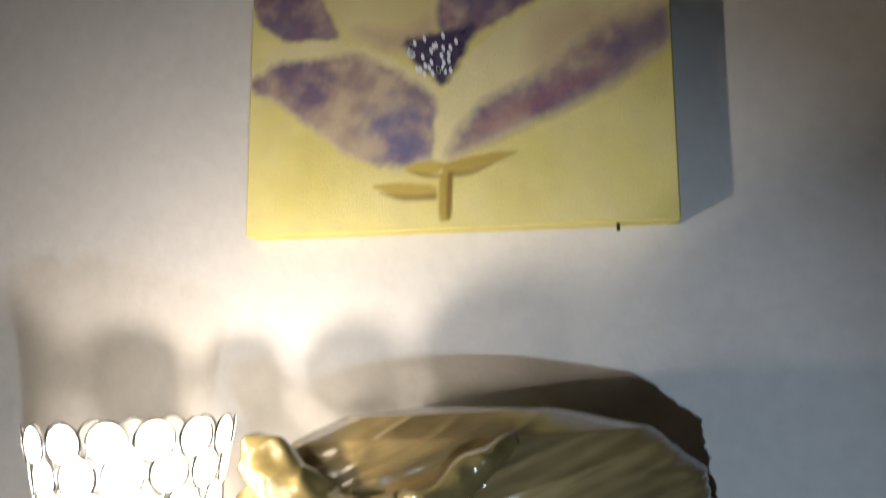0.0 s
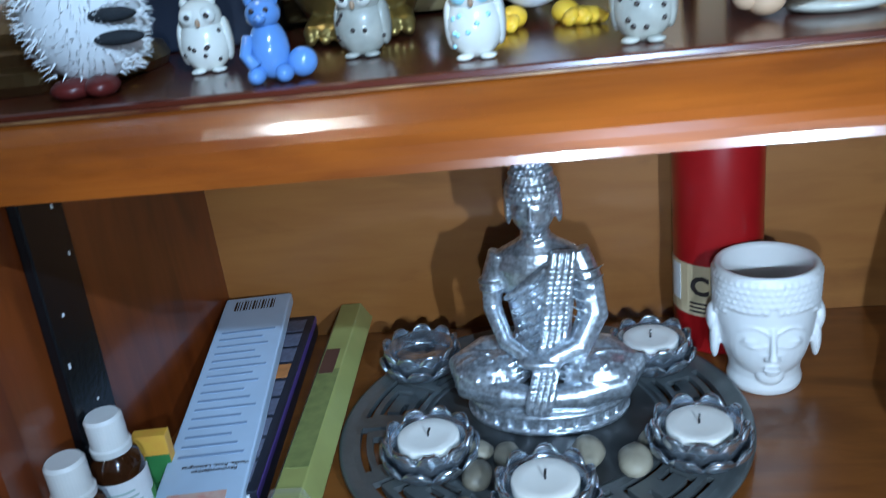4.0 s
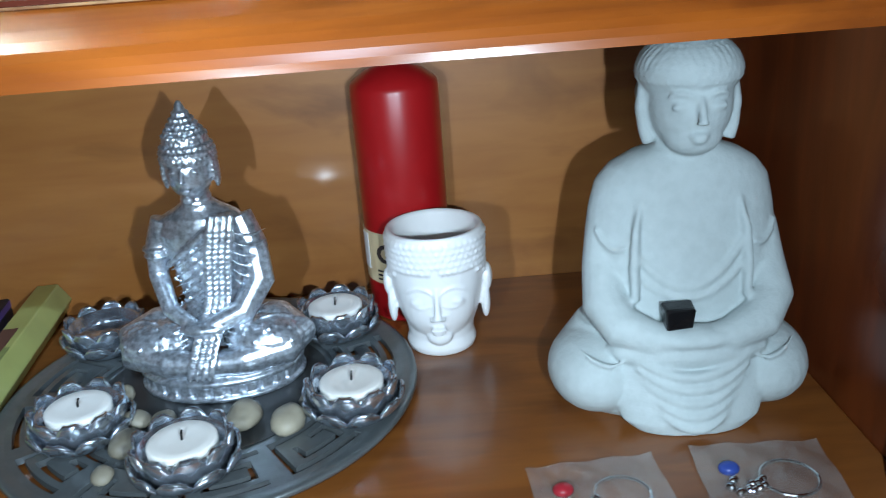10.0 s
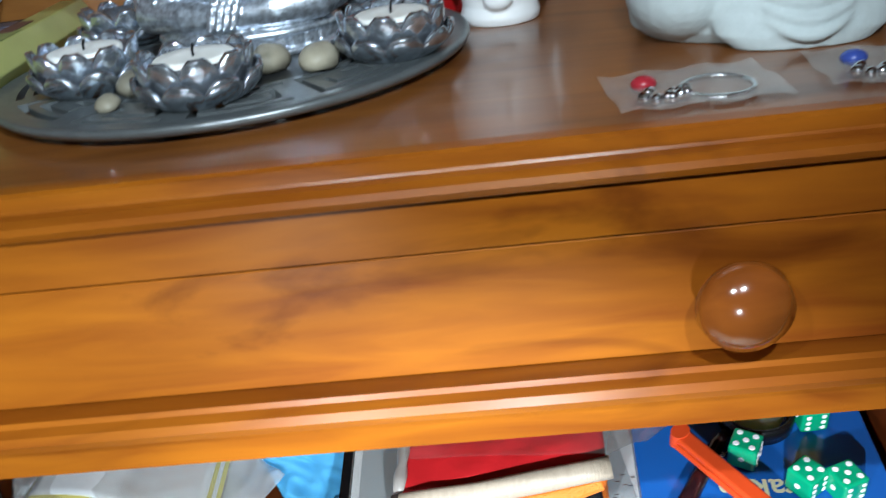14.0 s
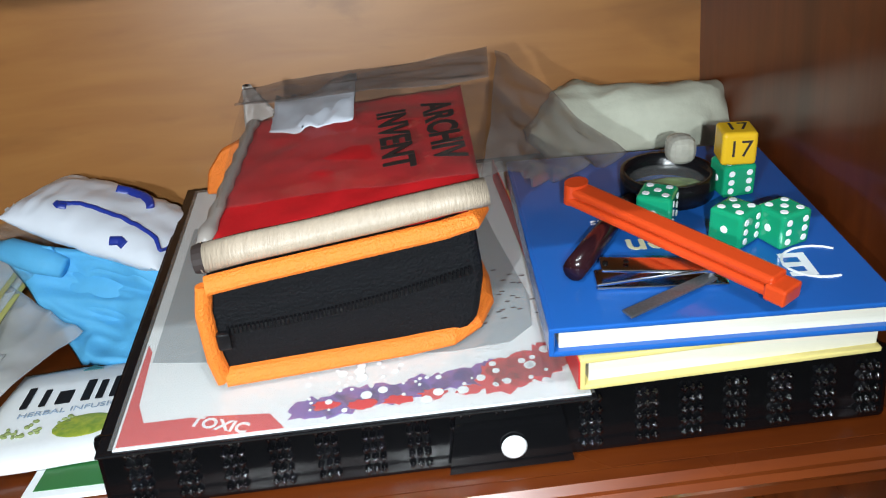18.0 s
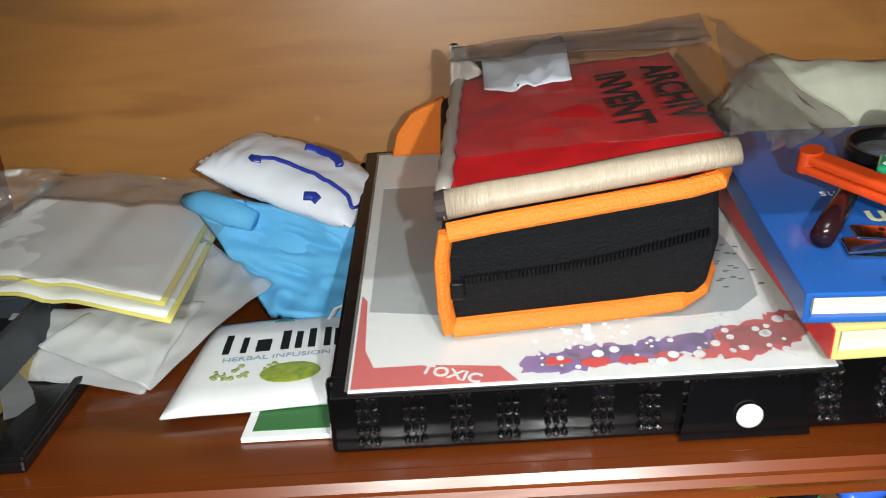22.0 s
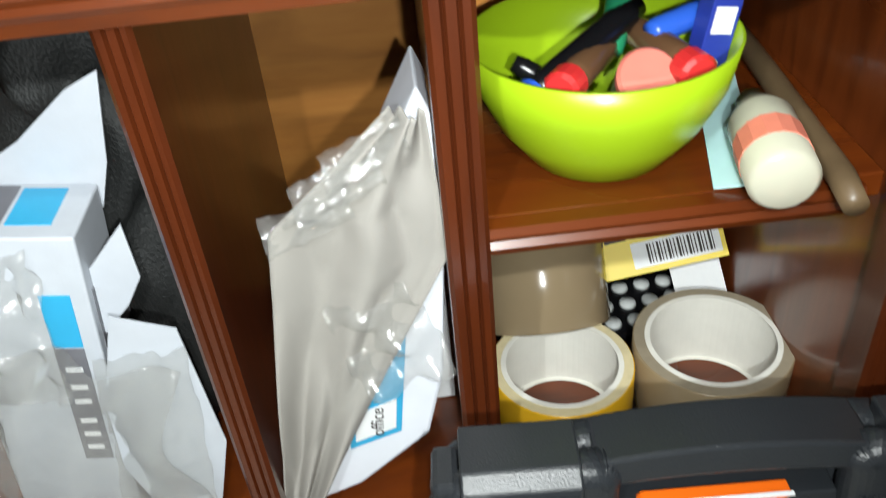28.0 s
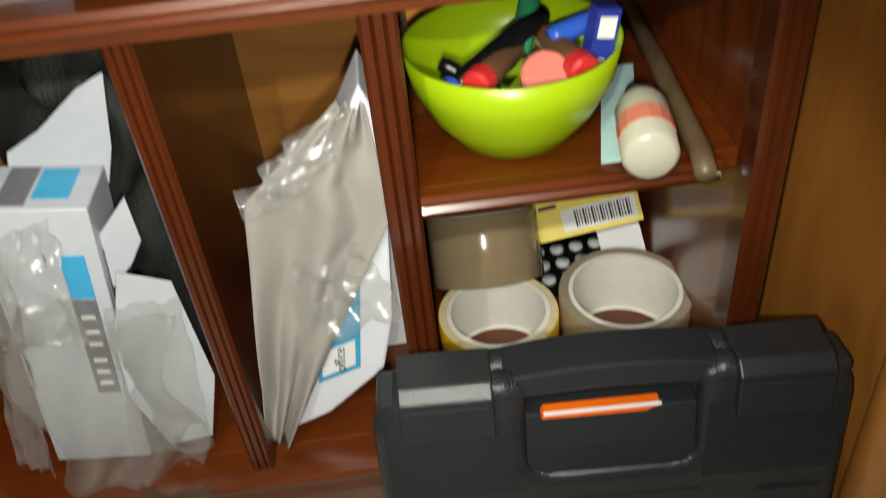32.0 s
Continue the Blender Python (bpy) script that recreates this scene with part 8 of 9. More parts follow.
# brown owl holding a paper
bo1 = lumps(((0, 0, 0.024), 0.0235, 0.019, 0.023), ((0.002, -0.002, 0.050), 0.0195, 0.017, 0.014))
for s in (-1, 1):
    tube_in(bo1, [(0.013 * s + 0.002, -0.002, 0.058), (0.018 * s + 0.002, -0.002, 0.066), (0.020 * s + 0.002, -0.001, 0.070)], [0.006, 0.004, 0.001], 8)
rough_up(bo1, 0.006, 0.002, 8)
bel = lumps(((0.008, -0.012, 0.016), 0.015, 0.010, 0.014), ((-0.022, -0.010, 0.008), 0.008, 0.008, 0.007), ((-0.029, -0.012, 0.010), 0.006, 0.005, 0.006))
ey2 = lumps(((-0.0065, -0.0165, 0.052), 0.0048, 0.0030, 0.0048), ((0.0115, -0.0165, 0.052), 0.0048, 0.0030, 0.0048))
scr = bmesh.new()
box_in(scr, -0.022, 0.018, -0.026, -0.019, 0.030, 0.040)
box_in(scr, -0.016, -0.004, -0.027, -0.020, 0.012, 0.040)
box_in(scr, -0.006, 0.012, -0.027, -0.020, 0.018, 0.032)
bmesh.ops.subdivide_edges(scr, edges=scr.edges[:], cuts=3, use_grid_fill=True)
rough_up(scr, 0.008, 0.0045, 3)
lv = lumps(((-0.004, -0.027, 0.037), 0.006, 0.002, 0.003), ((0.004, -0.027, 0.036), 0.004, 0.002, 0.002), ((0.016, -0.024, 0.040), 0.005, 0.003, 0.003))
bs = lumps(((0.006, -0.004, 0.003), 0.020, 0.015, 0.004))
doll("brown_owl", [(bo1, TAUPE), (bel, TAN), (ey2, mat("dark_glass_eye", (0.02, 0.008, 0.006), 0.08)), (scr, CERW), (lv, mat("red_green_flower", (0.16, 0.20, 0.08), 0.5, grain=0.7, scale=180, dark=(0.6, 0.08, 0.04))), (bs, CERG)], "brown resin owl figurine holding cream paper and flowers", (0.154, 0.305, TZ), -4).scale = (0.92, 0.92, 0.88)

# ducks on a dark box
tagged(part("dark_box", box(-0.225, -0.084, 0.374, 0.425, TZ, TZ + 0.027, 0.0015), NAVY), "flat dark navy box under the duck figurines", "box")


def duck(at, rz, label, scarf=False):
    b = lumps(((0, 0, 0.018), 0.0145, 0.0225, 0.015), ((0, 0.022, 0.022), 0.005, 0.010, 0.005))
    tube_in(b, [(0, -0.012, 0.024), (0, -0.017, 0.036), (0, -0.016, 0.048)], [0.0085, 0.0058, 0.0055], 12)
    ball_in(b, (0, -0.018, 0.053), 0.0072, 0.0082, 0.0072)
    y = bmesh.new()
    ball_in(y, (0, -0.030, 0.051), 0.004, 0.008, 0.0022)
    ball_in(y, (-0.008, -0.012, 0.002), 0.006, 0.009, 0.0022)
    ball_in(y, (0.008, -0.012, 0.002), 0.006, 0.009, 0.0022)
    d = lumps(((-0.0066, -0.021, 0.055), 0.0011, 0.0011, 0.0011), ((0.0066, -0.021, 0.055), 0.0011, 0.0011, 0.0011))
    pcs = [(b, CERW), (y, YEL2), (d, DARK)]
    if scarf:
        sc = lumps(((0, -0.0165, 0.041), 0.0072, 0.0072, 0.0024), ((-0.004, -0.023, 0.036), 0.003, 0.0015, 0.005))
        pcs.append((sc, mat("navy_scarf", (0.02, 0.03, 0.12), 0.7)))
    return doll("duck_figurine", pcs, label, at, rz, group="ducks on the box")


duck((-0.183, 0.400, TZ + 0.0272), -22, "white duck figurine with a navy scarf on the box", True).scale = (1.2, 1.2, 1.22)
duck((-0.145, 0.394, TZ + 0.0272), 62, "white duck figurine with a yellow beak on the box").scale = (1.12, 1.12, 1.1)

# wooden animal
BIRCH = wood_mat("pale_birch_wood", (0.52, 0.33, 0.14), (0.40, 0.23, 0.09), "x", rough=0.45, coat=0.1)
an = thing("wooden_animal", "pale wooden animal sculpture with arched legs and a long neck", "sculpture", (0.0, 0.0, TZ))
prof = [(0.105, 0.0), (0.102, 0.030), (0.102, 0.060), (0.105, 0.076), (0.112, 0.081), (0.130, 0.082), (0.148, 0.084), (0.162, 0.090), (0.172, 0.099), (0.178, 0.112), (0.180, 0.165), (0.205, 0.165), (0.196, 0.110), (0.1960, 0.06), (0.192, 0.0), (0.177, 0.0), (0.176, 0.022), (0.170, 0.036), (0.158, 0.046), (0.145, 0.0495), (0.132, 0.045), (0.121, 0.034), (0.117, 0.020), (0.116, 0.0)]
part("body_board", prism(prof, -0.395, -0.378, 0.0015, pose(0, 0, 0, 90, 0, 0)), BIRCH, an)
part("rear_leg", prism([(0.128, 0.0), (0.126, 0.040), (0.134, 0.060), (0.150, 0.060), (0.143, 0.040), (0.142, 0.0)], -0.432, -0.415, 0.0015, pose(0, 0, 0, 90, 0, 0)), BIRCH, an)
part("rear_leg", prism([(0.203, 0.0), (0.203, 0.060), (0.221, 0.070), (0.219, 0.0)], -0.432, -0.415, 0.0015, pose(0, 0, 0, 90, 0, 0)), BIRCH, an)
part("spine_bar", box(0.12, 0.205, 0.3785, 0.432, 0.062, 0.078, 0.002), BIRCH, an)
bm = lathe([(0, 0), (0.052, 0), (0.056, 0.004), (0.056, 0.022), (0.052, 0.026), (0, 0.026)], 48, pose(0.244, 0.400, 0.205, 90))
part("head_disc", bm, mat("grey_beige_wood", (0.27, 0.22, 0.14), 0.45, grain=0.3, scale=40, stretch=(1, 1, 6)), an, "round wooden head")
part("dark_mane", box(0.212, 0.232, 0.384, 0.400, 0.05, 0.16, 0.006), DARK, an, "dark brown strip")

# wrapped bundle
BAGM = mat("brown_clear_wrap", (0.33, 0.235, 0.100), 0.15, grain=0.7, scale=26, dark=(0.075, 0.057, 0.030), stain=0.4, stain_scale=9, bump=0.6, bump_scale=95, coat=0.9, stretch=(7.0, 1.0, 1.0))
mpn = [n for n in BAGM.node_tree.nodes if n.type == "MAPPING"][0]
mpn.vector_type = "TEXTURE"
mpn.inputs["Rotation"].default_value = (0, -0.40, 0)
wr = thing("wrapped_bundle", "large bundle wrapped in creased brownish clear plastic", "bundle", (0.0, 0.0, TZ))
rows = [(0.002, 0.110, 0.036, -0.005, 0), (0.03, 0.135, 0.040, -0.012, 0), (0.08, 0.172, 0.050, -0.028, 0), (0.14, 0.188, 0.066, -0.030, 0), (0.20, 0.190, 0.070, -0.026, 0), (0.26, 0.186, 0.068, -0.018, 0), (0.31, 0.172, 0.064, -0.006, 0), (0.345, 0.150, 0.058, 0.010, 0), (0.372, 0.118, 0.046, 0.012, 0), (0.386, 0.070, 0.028, 0.0, 0), (0.390, 0.010, 0.006, -0.01, 0)]
bm = bmesh.new()
fine = []
for (a, b) in zip(rows, rows[1:]):
    for q in range(26):
        fine.append(tuple(x + (y - x) * q / 26 for x, y in zip(a, b)))
fine.append(rows[-1])
nseg = 420
random.seed(23)
folds = []  # long taut creases of the film: level, height, slope, reach
for j in range(34):
    folds.append((-0.06 + 0.0142 * j + random.uniform(-0.005, 0.005), random.uniform(0.0012, 0.0042), random.uniform(0.36, 0.50), random.uniform(-0.10, 0.10), random.uniform(0.05, 0.14)))
ringsb = []
for z, rx, ry, cx, cy in fine:
    ring = []
    for k in range(nseg):
        a = 2 * math.pi * k / nseg
        x, y = rx * math.cos(a), ry * math.sin(a)
        diag = z - 0.42 * x
        cre = noise.noise(Vector((diag * 62, x * 5, 1.3))) * 0.55 + noise.noise(Vector((diag * 150, x * 7, 4.1))) * 0.3
        crest = (1 - abs(cre) * 2.4) * 0.0110 * (0.15 + 0.85 * abs(math.sin(a))) * (0.65 + 0.9 * noise.noise(Vector((x * 9, z * 9, 3.3))))
        crest += noise.noise(Vector((x * 70, z * 40, 8.8))) * 0.0022 * abs(math.sin(a))
        big = noise.noise(Vector((x * 11, z * 11, 7.0))) * 0.008
        if y < 0:
            for level, height, slope, mid, reach in folds:
                off = abs(z - slope * x - level + 0.003 * noise.noise(Vector((x * 14, level * 40, 2.0))))
                if off < 0.009 and abs(x - mid) < reach:
                    big += 1.6 * height * math.exp(-off / 0.0020) * (1 - ((x - mid) / reach) ** 2) * abs(math.sin(a)) ** 0.5
        k2 = 1 + (crest + big) / 0.09
        ring.append((cx + x * k2, 0.456 + y * k2, z))
    ringsb.append(ring)
rings_in(bm, ringsb)
for v in bm.verts:
    v.co.y = min(v.co.y, 0.532)
    v.co.z = max(v.co.z, 0.001)
bmesh.ops.recalc_face_normals(bm, faces=bm.faces)
part("wrapped_body", bm, BAGM, wr, smooth=True)
BAGF = film_mat("brownish_film", (0.36, 0.32, 0.20), 0.84, 0.09, 1.0, 90)
rollp = [(-0.116, 0.408, 0.374), (-0.106, 0.402, 0.364), (-0.090, 0.394, 0.346), (-0.068, 0.388, 0.330), (-0.042, 0.385, 0.323), (-0.014, 0.387, 0.328), (0.010, 0.392, 0.343), (0.030, 0.400, 0.358), (0.052, 0.410, 0.372)]
rollr = [0.008, 0.017, 0.020, 0.021, 0.019, 0.016, 0.014, 0.012, 0.004]
pts, rad = [], []
for (a, b, ra, rb2) in zip(rollp, rollp[1:], rollr, rollr[1:]):
    for q in range(10):
        pts.append(Vector(a).lerp(Vector(b), q / 10))
        rad.append(ra + (rb2 - ra) * q / 10)
bm = bmesh.new()
tube_in(bm, pts, rad, 40, 0.8)
for v in bm.verts:
    p = v.co * 26
    c = 1 - 2 * abs(noise.noise(Vector((p.x * 0.8 + p.z * 0.5, p.y, p.z * 1.2))))
    v.co += Vector((0, -1, 0.5)) * (0.007 * (c - 0.5) + 0.004 * noise.noise(p * 2.2))
bmesh.ops.recalc_face_normals(bm, faces=bm.faces)
part("folded_top", bm, mat("yellowish_wrap_fold", (0.20, 0.155, 0.06), 0.14, grain=0.7, scale=30, dark=(0.06, 0.046, 0.02), coat=0.8, bump=0.35, bump_scale=60), wr, "folded over roll of film at the top", smooth=True)
ear = [(0.1607, 0.0870), (0.1500, 0.0950), (0.1350, 0.1130), (0.1200, 0.1450), (0.1180, 0.1720), (0.1300, 0.2000), (0.1480, 0.2210), (0.1663, 0.2540), (0.1939, 0.2700), (0.2160, 0.2600), (0.2200, 0.2200), (0.2000, 0.1750), (0.1830, 0.1450), (0.1760, 0.1280), (0.1750, 0.1080), (0.1700, 0.0920)]
for _ in range(2):
    ear = [q for (ax, ay), (bx, by) in zip(ear, ear[1:] + ear[:1]) for q in ((0.75 * ax + 0.25 * bx, 0.75 * ay + 0.25 * by), (0.25 * ax + 0.75 * bx, 0.25 * ay + 0.75 * by))]
part("ear", prism(ear, -0.3765, -0.3660, 0.002, pose(0, 0, 0, 90, 0, 0)), mat("grey_lacquered_wood", (0.125, 0.090, 0.045), 0.36, grain=0.45, scale=40, coat=0.3, bump=0.45, bump_scale=45, stretch=(2, 1, 1)), an, "large hanging wooden ear", smooth=False)
for sx, w in ((-0.148, 0.0016),):
    sm = part("film_seam", tube([(sx + 0.01, 0.394, 0.31), (sx - 0.002, 0.386, 0.22), (sx, 0.386, 0.14), (sx + 0.012, 0.394, 0.06)], w, 8, 0.4), BAGF, wr, "heat sealed seam", smooth=True)
gb = tagged(part("grey_ball", ball((0.205, 0.497, 1.205), 0.021, u=28, v=18), mat("brushed_grey_metal", (0.30, 0.32, 0.33), 0.35, metal=0.7, grain=0.2, scale=60), smooth=True), "brushed grey metal ball of a curtain rod", "ball")
part("rod", tube([(0.185, 0.497, 1.205), (0.12, 0.497, 1.205)], 0.006, 12), BLACK, gb)
part("bracket", lathe([(0, 0), (0.03, 0.0), (0.022, 0.02), (0.008, 0.06), (0, 0.062)], 24, pose(0.228, 0.497, 1.205, 0, 90, 0)), BLACK, gb, "black cone finial", smooth=True)

# lamp
lamp = thing("table_lamp", "brass table lamp with a lit shade of clear glass discs", "lamp", (-0.1595, 0.333, TZ), 0)
part("base", lathe([(0, 0), (0.043, 0), (0.045, 0.004), (0.043, 0.009), (0.038, 0.011), (0.0385, 0.016), (0.033, 0.019), (0.0335, 0.024), (0.027, 0.028), (0.020, 0.034), (0.010, 0.040), (0.006, 0.050), (0, 0.050)], 48), BRASS, lamp, "stepped dark brass base", smooth=False)
part("pole", tube([(0, 0, 0.045), (0, 0.001, 0.10), (0, 0.003, 0.17), (0, 0.006, 0.236)], 0.0058, 18), mat("bronze_pole", (0.28, 0.20, 0.13), 0.2, metal=0.95, grain=0.2, scale=40), lamp, smooth=True)
part("collar", lathe([(0.005, 0), (0.0085, 0.001), (0.007, 0.004), (0.009, 0.007), (0.007, 0.010), (0.0085, 0.013), (0.005, 0.014)], 24, pose(0, 0.0015, 0.062)), CHROME, lamp, "ringed metal collar", smooth=True)
part("socket", lathe([(0, 0), (0.012, 0.0), (0.021, 0.010), (0.023, 0.018), (0.023, 0.029), (0, 0.029)], 32, pose(0, 0.006, 0.234)), BLACK, lamp, "black socket cup", smooth=True)
shade = part("shade_frame", lathe([(0.0225, 0.262), (0.0235, 0.262), (0.0235, 0.265), (0.0225, 0.265)], 40, pose(0, 0.006, 0), cap0=False, cap1=False), CHROME, lamp, "wire frame of the shade")
part("bulb", ball((0, 0.006, 0.335), 0.012, 0.012, 0.018), mat("lit_bulb", (1, 1, 1), 0.5, emit=(1.0, 0.88, 0.70), power=BULB), lamp, "lit frosted bulb", smooth=True)
DISC = bpy.data.materials.new("lit_glass_disc")
DISC.use_nodes = True
nt = DISC.node_tree
nt.nodes.remove(nt.nodes["Principled BSDF"])
tr, tl, gs = nt.nodes.new("ShaderNodeBsdfTransparent"), nt.nodes.new("ShaderNodeBsdfTranslucent"), nt.nodes.new("ShaderNodeBsdfGlossy")
tl.inputs["Color"].default_value = (0.95, 0.95, 0.92, 1)
gs.inputs["Roughness"].default_value = 0.1
m1, m2 = nt.nodes.new("ShaderNodeMixShader"), nt.nodes.new("ShaderNodeMixShader")
m1.inputs["Fac"].default_value, m2.inputs["Fac"].default_value = 0.4, 0.12
nt.links.new(tr.outputs[0], m1.inputs[1])
nt.links.new(tl.outputs[0], m1.inputs[2])
nt.links.new(m1.outputs[0], m2.inputs[1])
nt.links.new(gs.outputs[0], m2.inputs[2])
nt.links.new(m2.outputs[0], nt.nodes["Material Output"].inputs["Surface"])
dm = lathe([(0, -0.0012), (0.0094, -0.0008), (0.0098, 0), (0.0094, 0.0008), (0, 0.0012)], 18)
disc0 = part("glass_disc", dm, DISC, shade, smooth=True)
bm = bmesh.new()
tube_in(bm, [(0.0103 * math.cos(radians(18 * k)), 0.0103 * math.sin(radians(18 * k)), 0) for k in range(21)], 0.0008, 6)
ring0 = part("wire_ring", bm, CHROME, shade)
first = True
for row, (z, r) in enumerate(((0.276, 0.030), (0.294, 0.039), (0.312, 0.0440), (0.330, 0.0465), (0.348, 0.0485), (0.366, 0.0510), (0.383, 0.0550))):
    n = max(9, int(2 * math.pi * r / 0.0218))
    for k in range(n):
        a = 2 * math.pi * (k + 0.5 * (row % 2)) / n
        lean = (35, 22, 12, 4, 6, 9, 10)[row]
        m = Matrix.Translation((r * math.cos(a), 0.006 + r * math.sin(a), z)) @ Matrix.Rotation(a, 4, "Z") @ Matrix.Rotation(radians(90 + lean), 4, "Y")
        if first:
            disc0.matrix_basis = m
            ring0.matrix_basis = m
            first = False
            continue
        for src, nm in ((disc0, "glass_disc"), (ring0, "wire_ring")):
            q = new(nm, src.data)
            q.parent = shade
            q.matrix_basis = m

bl = bpy.data.lights.new("lamp_light", "POINT")
bl.energy, bl.shadow_soft_size, bl.color = LAMP, 0.005, (1.0, 0.87, 0.70)
new("lamp_light", bl).location = (-0.1595, 0.339, TZ + 0.370)

# painting on the wall
pt = thing("flower_painting", "yellow canvas painting of a mauve lotus flower on the wall", "painting", (-0.1685, 0.517, 1.4615), 0, ry=2.6)
CANV = mat("pale_yellow_canvas", (0.66, 0.58, 0.20), 0.7, grain=0.15, scale=40, stain=0.15, stain_scale=6, dark=(0.5, 0.42, 0.12), bump=0.2, bump_scale=600)
part("canvas", box(0, 0.337, 0, 0.0225, 0, 0.42, 0.001), CANV, pt)
S = 0.000444


def inside(px, py, outline, soft):
    """How far points lie inside an outline, 0 to 1 over a soft edge."""
    best, odd = np.full(px.shape, 1e9), np.zeros(px.shape, bool)
    for (ax, ay), (bx, by) in zip(outline, outline[1:] + outline[:1]):
        dx, dy = bx - ax, by - ay
        t = np.clip(((px - ax) * dx + (py - ay) * dy) / (dx * dx + dy * dy + 1e-9), 0, 1)
        best = np.minimum(best, np.hypot(px - ax - t * dx, py - ay - t * dy))
        odd ^= ((ay > py) != (by > py)) & (px < (bx - ax) * (py - ay) / (by - ay + 1e-9) + ax)
    return np.clip(0.5 + np.where(odd, best, -best) / soft, 0, 1)


def rounded(outline):
    for _ in range(2):
        outline = [q for (ax, ay), (bx, by) in zip(outline, outline[1:] + outline[:1]) for q in ((0.85 * ax + 0.15 * bx, 0.85 * ay + 0.15 * by), (0.15 * ax + 0.85 * bx, 0.15 * ay + 0.85 * by))]
    return outline


def cloudy(px, py, size, seed, octaves=3):
    """Soft watercolour noise, -1 to 1."""
    out = np.zeros(px.size)
    for k, (a, b) in enumerate(zip(px.ravel() / size, py.ravel() / size)):
        out[k] = noise.fractal(Vector((a, b, seed)), 1.0, 2.0, octaves)
    return out.reshape(px.shape)


# the painted face: a fine grid whose paint is brushed on layer by layer
gw, gh = 190, 236
gx, gy = np.meshgrid(447 + (0.337 / S) * np.linspace(0.004, 0.996, gw), 422 - (0.42 / S) * np.linspace(0.004, 0.996, gh))
n1, n2, n3 = cloudy(gx, gy, 120, 1.3), cloudy(gx, gy, 38, 4.7), cloudy(gx, gy, 14, 8.2, 2)
tone = np.stack([0.66 + 0.05 * n1 + 0.03 * n2, 0.58 + 0.05 * n1 + 0.03 * n2, 0.23 + 0.06 * n1], -1)


def brush(outline, color, soft=9.0, strength=1.0, ragged=5.0):
    global tone
    m = inside(gx + ragged * n2, gy + ragged * n3, rounded(outline), soft)[..., None] * (strength if np.ndim(strength) == 0 else strength[..., None])
    tone = tone * (1 - m) + np.asarray(color) * m


def mauve():
    w = np.clip(0.55 + 0.9 * n2 + 0.6 * n1, 0, 1)[..., None]
    u = np.clip(0.35 + 0.8 * n1 + 0.7 * n3, 0, 1)[..., None]
    base = np.array((0.42, 0.31, 0.25)) * (1 - w) + np.array((0.21, 0.125, 0.16)) * w
    return base * (1 - 0.55 * u) + np.array((0.10, 0.10, 0.20)) * 0.55 * u


cream, pale = np.array((0.64, 0.55, 0.27)) + 0.05 * n1[..., None], np.array((0.68, 0.60, 0.33)) + 0.03 * n2[..., None]
brush([(590, -20), (625, 60), (720, 100), (800, 85), (812, -20), (800, -260), (700, -330), (610, -220)], cream)
brush([(640, 40), (700, 92), (760, 100), (800, 80), (790, 30), (740, 60)], (0.40, 0.26, 0.22), 30, 0.6)
brush([(438, -30), (470, 30), (520, 62), (625, 66), (590, -10), (560, -80), (470, -140)], mauve(), 12)
brush([(805, -20), (800, 60), (850, 85), (935, 42), (1010, 0), (980, -120), (850, -140)], mauve(), 12)
brush([(443, 120), (500, 66), (600, 62), (690, 90), (770, 140), (812, 180), (804, 300), (690, 308), (630, 280), (560, 225), (505, 178), (447, 150)], pale)
brush([(446, 132), (500, 98), (580, 100), (650, 92), (720, 125), (800, 190), (798, 290), (745, 305), (690, 306), (630, 276), (560, 220), (500, 172), (452, 152)], mauve(), 16, np.clip(0.95 + 0.3 * n1, 0, 1))
brush([(700, 180), (790, 200), (798, 300), (715, 308), (660, 240)], (0.13, 0.13, 0.26), 50, np.clip(0.5 + 0.6 * n2, 0, 1))
brush([(735, 75), (800, 66), (880, 50), (850, 110), (815, 168), (795, 150), (760, 120)], np.array((0.05, 0.035, 0.08)) + 0.03 * n3[..., None], 12)
brush([(792, 300), (795, 235), (820, 165), (880, 88), (960, 42), (1050, 0), (1120, -35), (1196, -50), (1200, 122), (1100, 185), (1000, 228), (900, 270), (825, 303)], pale)
brush([(815, 300), (845, 235), (895, 190), (975, 160), (1050, 105), (1110, 62), (1203, 40), (1203, 124), (1100, 187), (1000, 230), (900, 272)], mauve(), 26, np.clip(0.95 + 0.3 * n1, 0, 1))
brush([(900, 215), (1030, 165), (1110, 150), (1000, 215), (870, 262)], (0.28, 0.12, 0.15), 30, 0.55)
brush([(960, 120), (985, 60), (1060, 35), (1110, 60), (1040, 120), (980, 160)], (0.46, 0.33, 0.22), 50, 0.6)
brush([(1090, 160), (1115, 90), (1200, 60), (1200, 110)], (0.12, 0.09, 0.20), 26, 0.7)
brush([(676, 340), (730, 336), (800, 345), (800, 368), (735, 366)], (0.46, 0.34, 0.08), 6, 1.0, 1.0)
brush([(690, 352), (750, 362), (800, 360), (800, 372), (735, 370)], (0.20, 0.12, 0.03), 6, 0.7, 1.0)
brush([(736, 312), (780, 300), (815, 305), (800, 325), (760, 325)], (0.48, 0.36, 0.08), 5, 1.0, 1.0)
brush([(805, 308), (850, 298), (910, 290), (945, 292), (900, 312), (840, 328), (812, 325)], (0.42, 0.31, 0.07), 6, 1.0, 1.0)
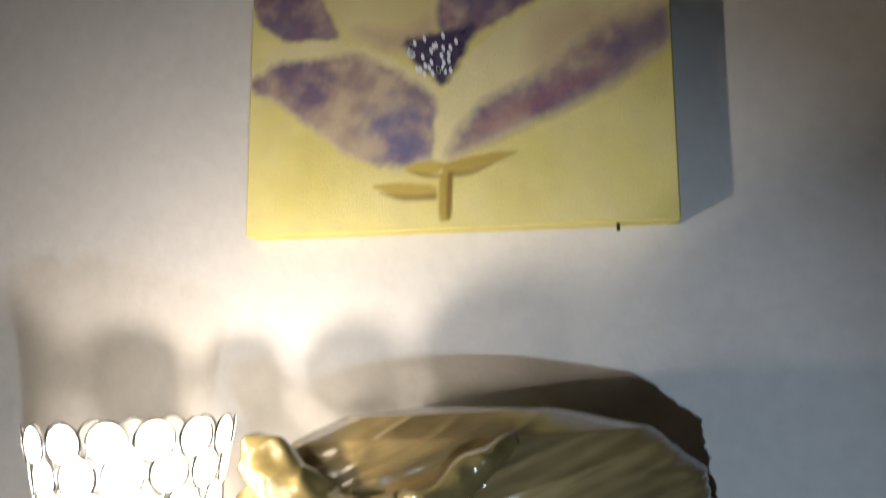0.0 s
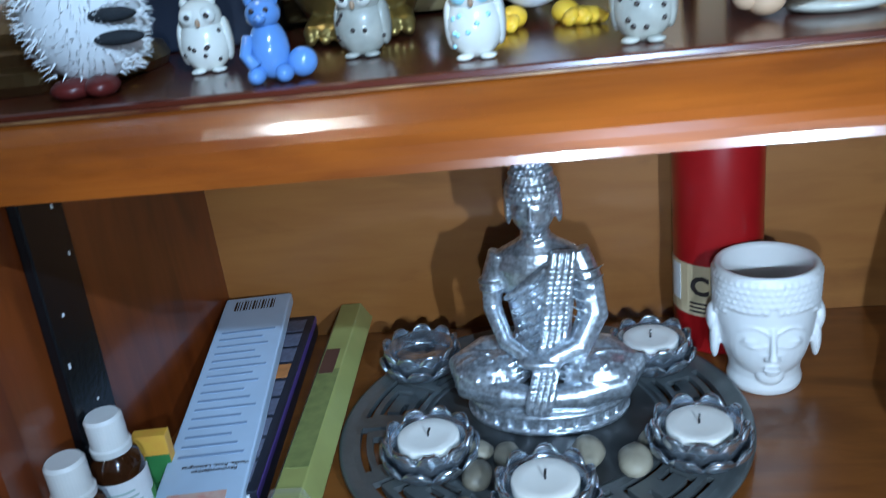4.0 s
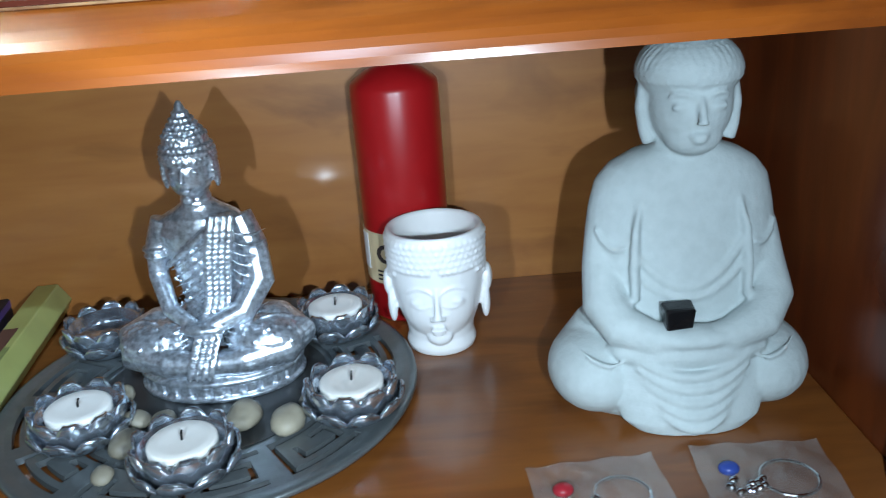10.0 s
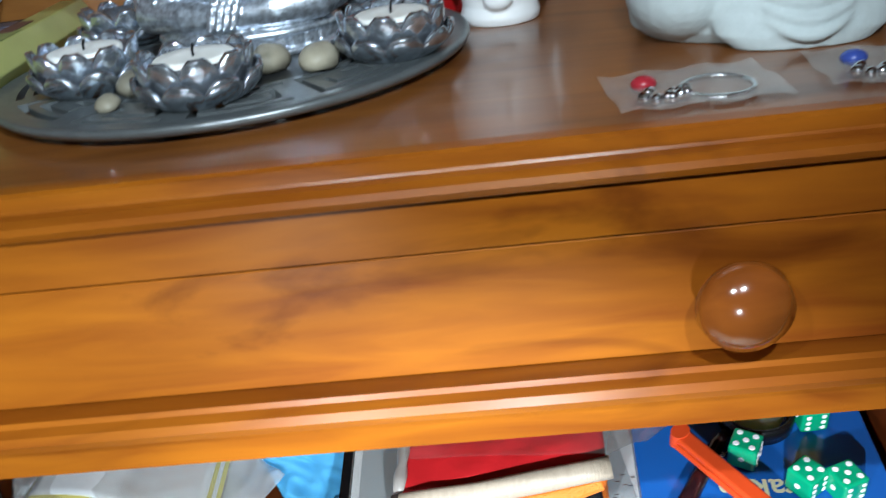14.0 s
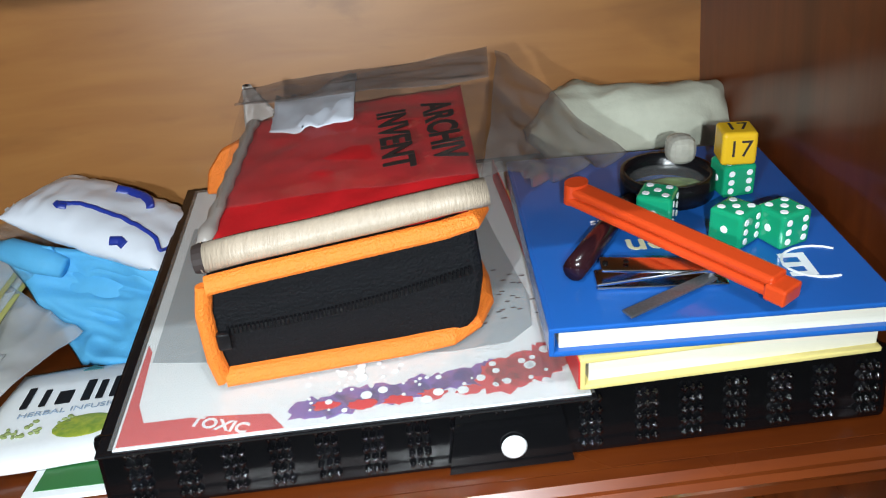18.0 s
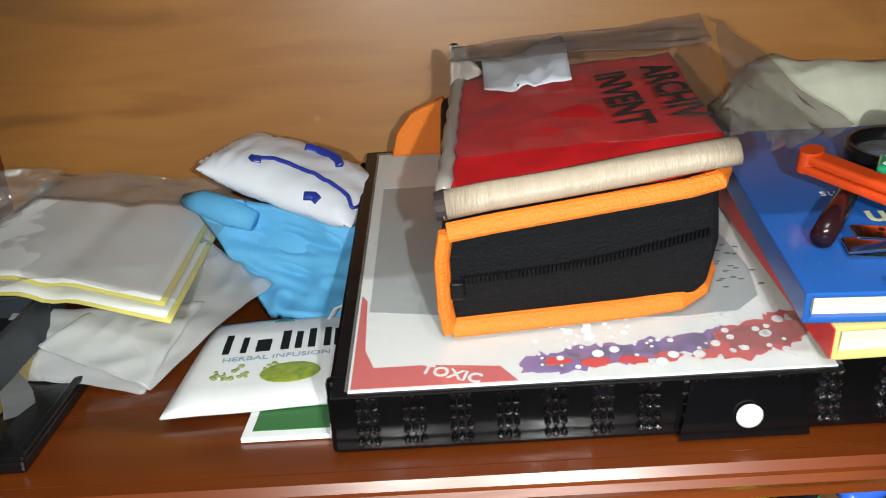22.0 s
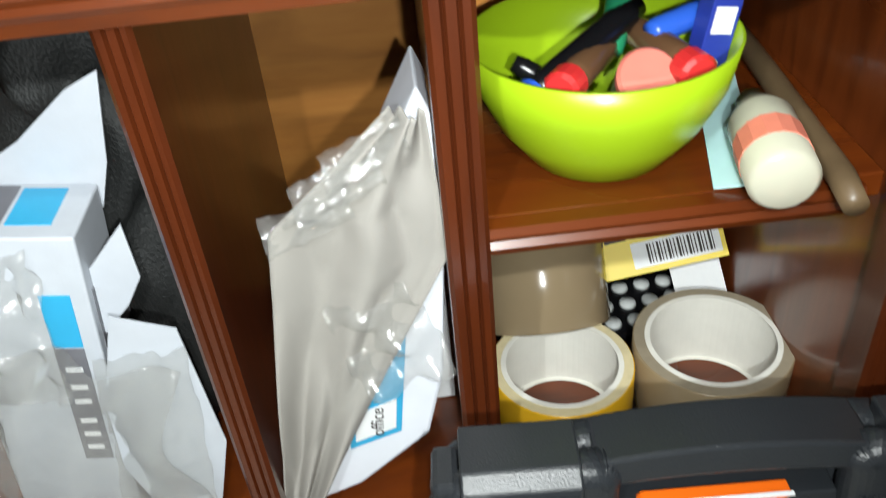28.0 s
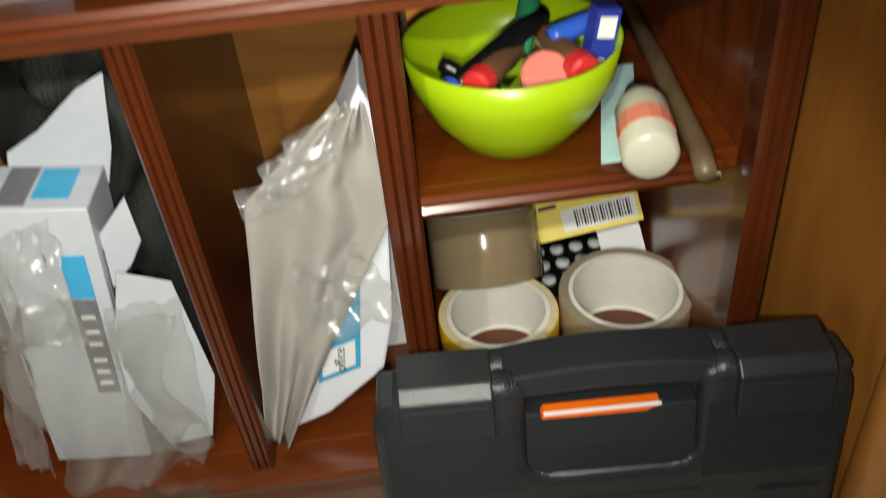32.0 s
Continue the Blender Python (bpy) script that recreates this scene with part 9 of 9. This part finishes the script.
brush([(745, 318), (800, 326), (860, 322), (905, 308), (860, 332), (780, 332)], (0.18, 0.11, 0.03), 5, 0.7, 1.0)
brush([(804, 322), (828, 322), (824, 407), (802, 410)], (0.40, 0.29, 0.06), 5, 1.0, 1.0)
brush([(818, 322), (829, 322), (824, 407), (815, 408)], (0.16, 0.10, 0.02), 5, 0.8, 1.0)
me = bpy.data.meshes.new("painted_face")
me.from_pydata([((x - 447) * S, -0.0006, (422 - y) * S) for x, y in zip(gx.ravel(), gy.ravel())], [], [(r * gw + c, r * gw + c + 1, (r + 1) * gw + c + 1, (r + 1) * gw + c) for r in range(gh - 1) for c in range(gw - 1)])
col = me.color_attributes.new("paint", "FLOAT_COLOR", "POINT")
col.data.foreach_set("color", np.concatenate([np.clip(tone, 0.004, 1), np.ones((gh, gw, 1))], -1).astype(np.float32).ravel())
PAINTED = mat("watercolour_on_canvas", (0.66, 0.58, 0.20), 0.7, bump=0.2, bump_scale=600)
pn = PAINTED.node_tree.nodes.new("ShaderNodeAttribute")
pn.attribute_name = "paint"
PAINTED.node_tree.links.new(pn.outputs["Color"], PAINTED.node_tree.nodes["Principled BSDF"].inputs["Base Color"])
me.materials.append(PAINTED)
face = new("painted_face", me)
face.parent = pt
tagged(face, label="watercolour of a mauve and cream flower")
random.seed(9)
for k in range(46):
    cx, cy = 803 + 54 * (2 * random.random() - 1), 100 + 42 * (2 * random.random() - 1)
    if abs(cx - 803) < 1.25 * (165 - cy) and cy > 68 + 0.25 * abs(cx - 803):
        part("stamen", prism([((cx + 3.2 * math.cos(a * 0.785) + 1.5 * math.sin(a * 0.785) - 447) * S, (422 - cy - 6.5 * math.sin(a * 0.785)) * S) for a in range(8)], 0.0, 0.0004, 0, pose(0, -0.0006, 0, 90, 0, 0)), WHITEF, pt)
part("hanging_nail", tube([(0.292, 0.004, -0.001), (0.292, -0.002, -0.006)], 0.0014, 8), BLACK, pt)
bp = tagged(part("speaker_column", box(-0.503, -0.478, 0.505, 0.5385, 0.0, 1.06, 0.004), BLACK), "tall narrow black column standing by the wall", "column")
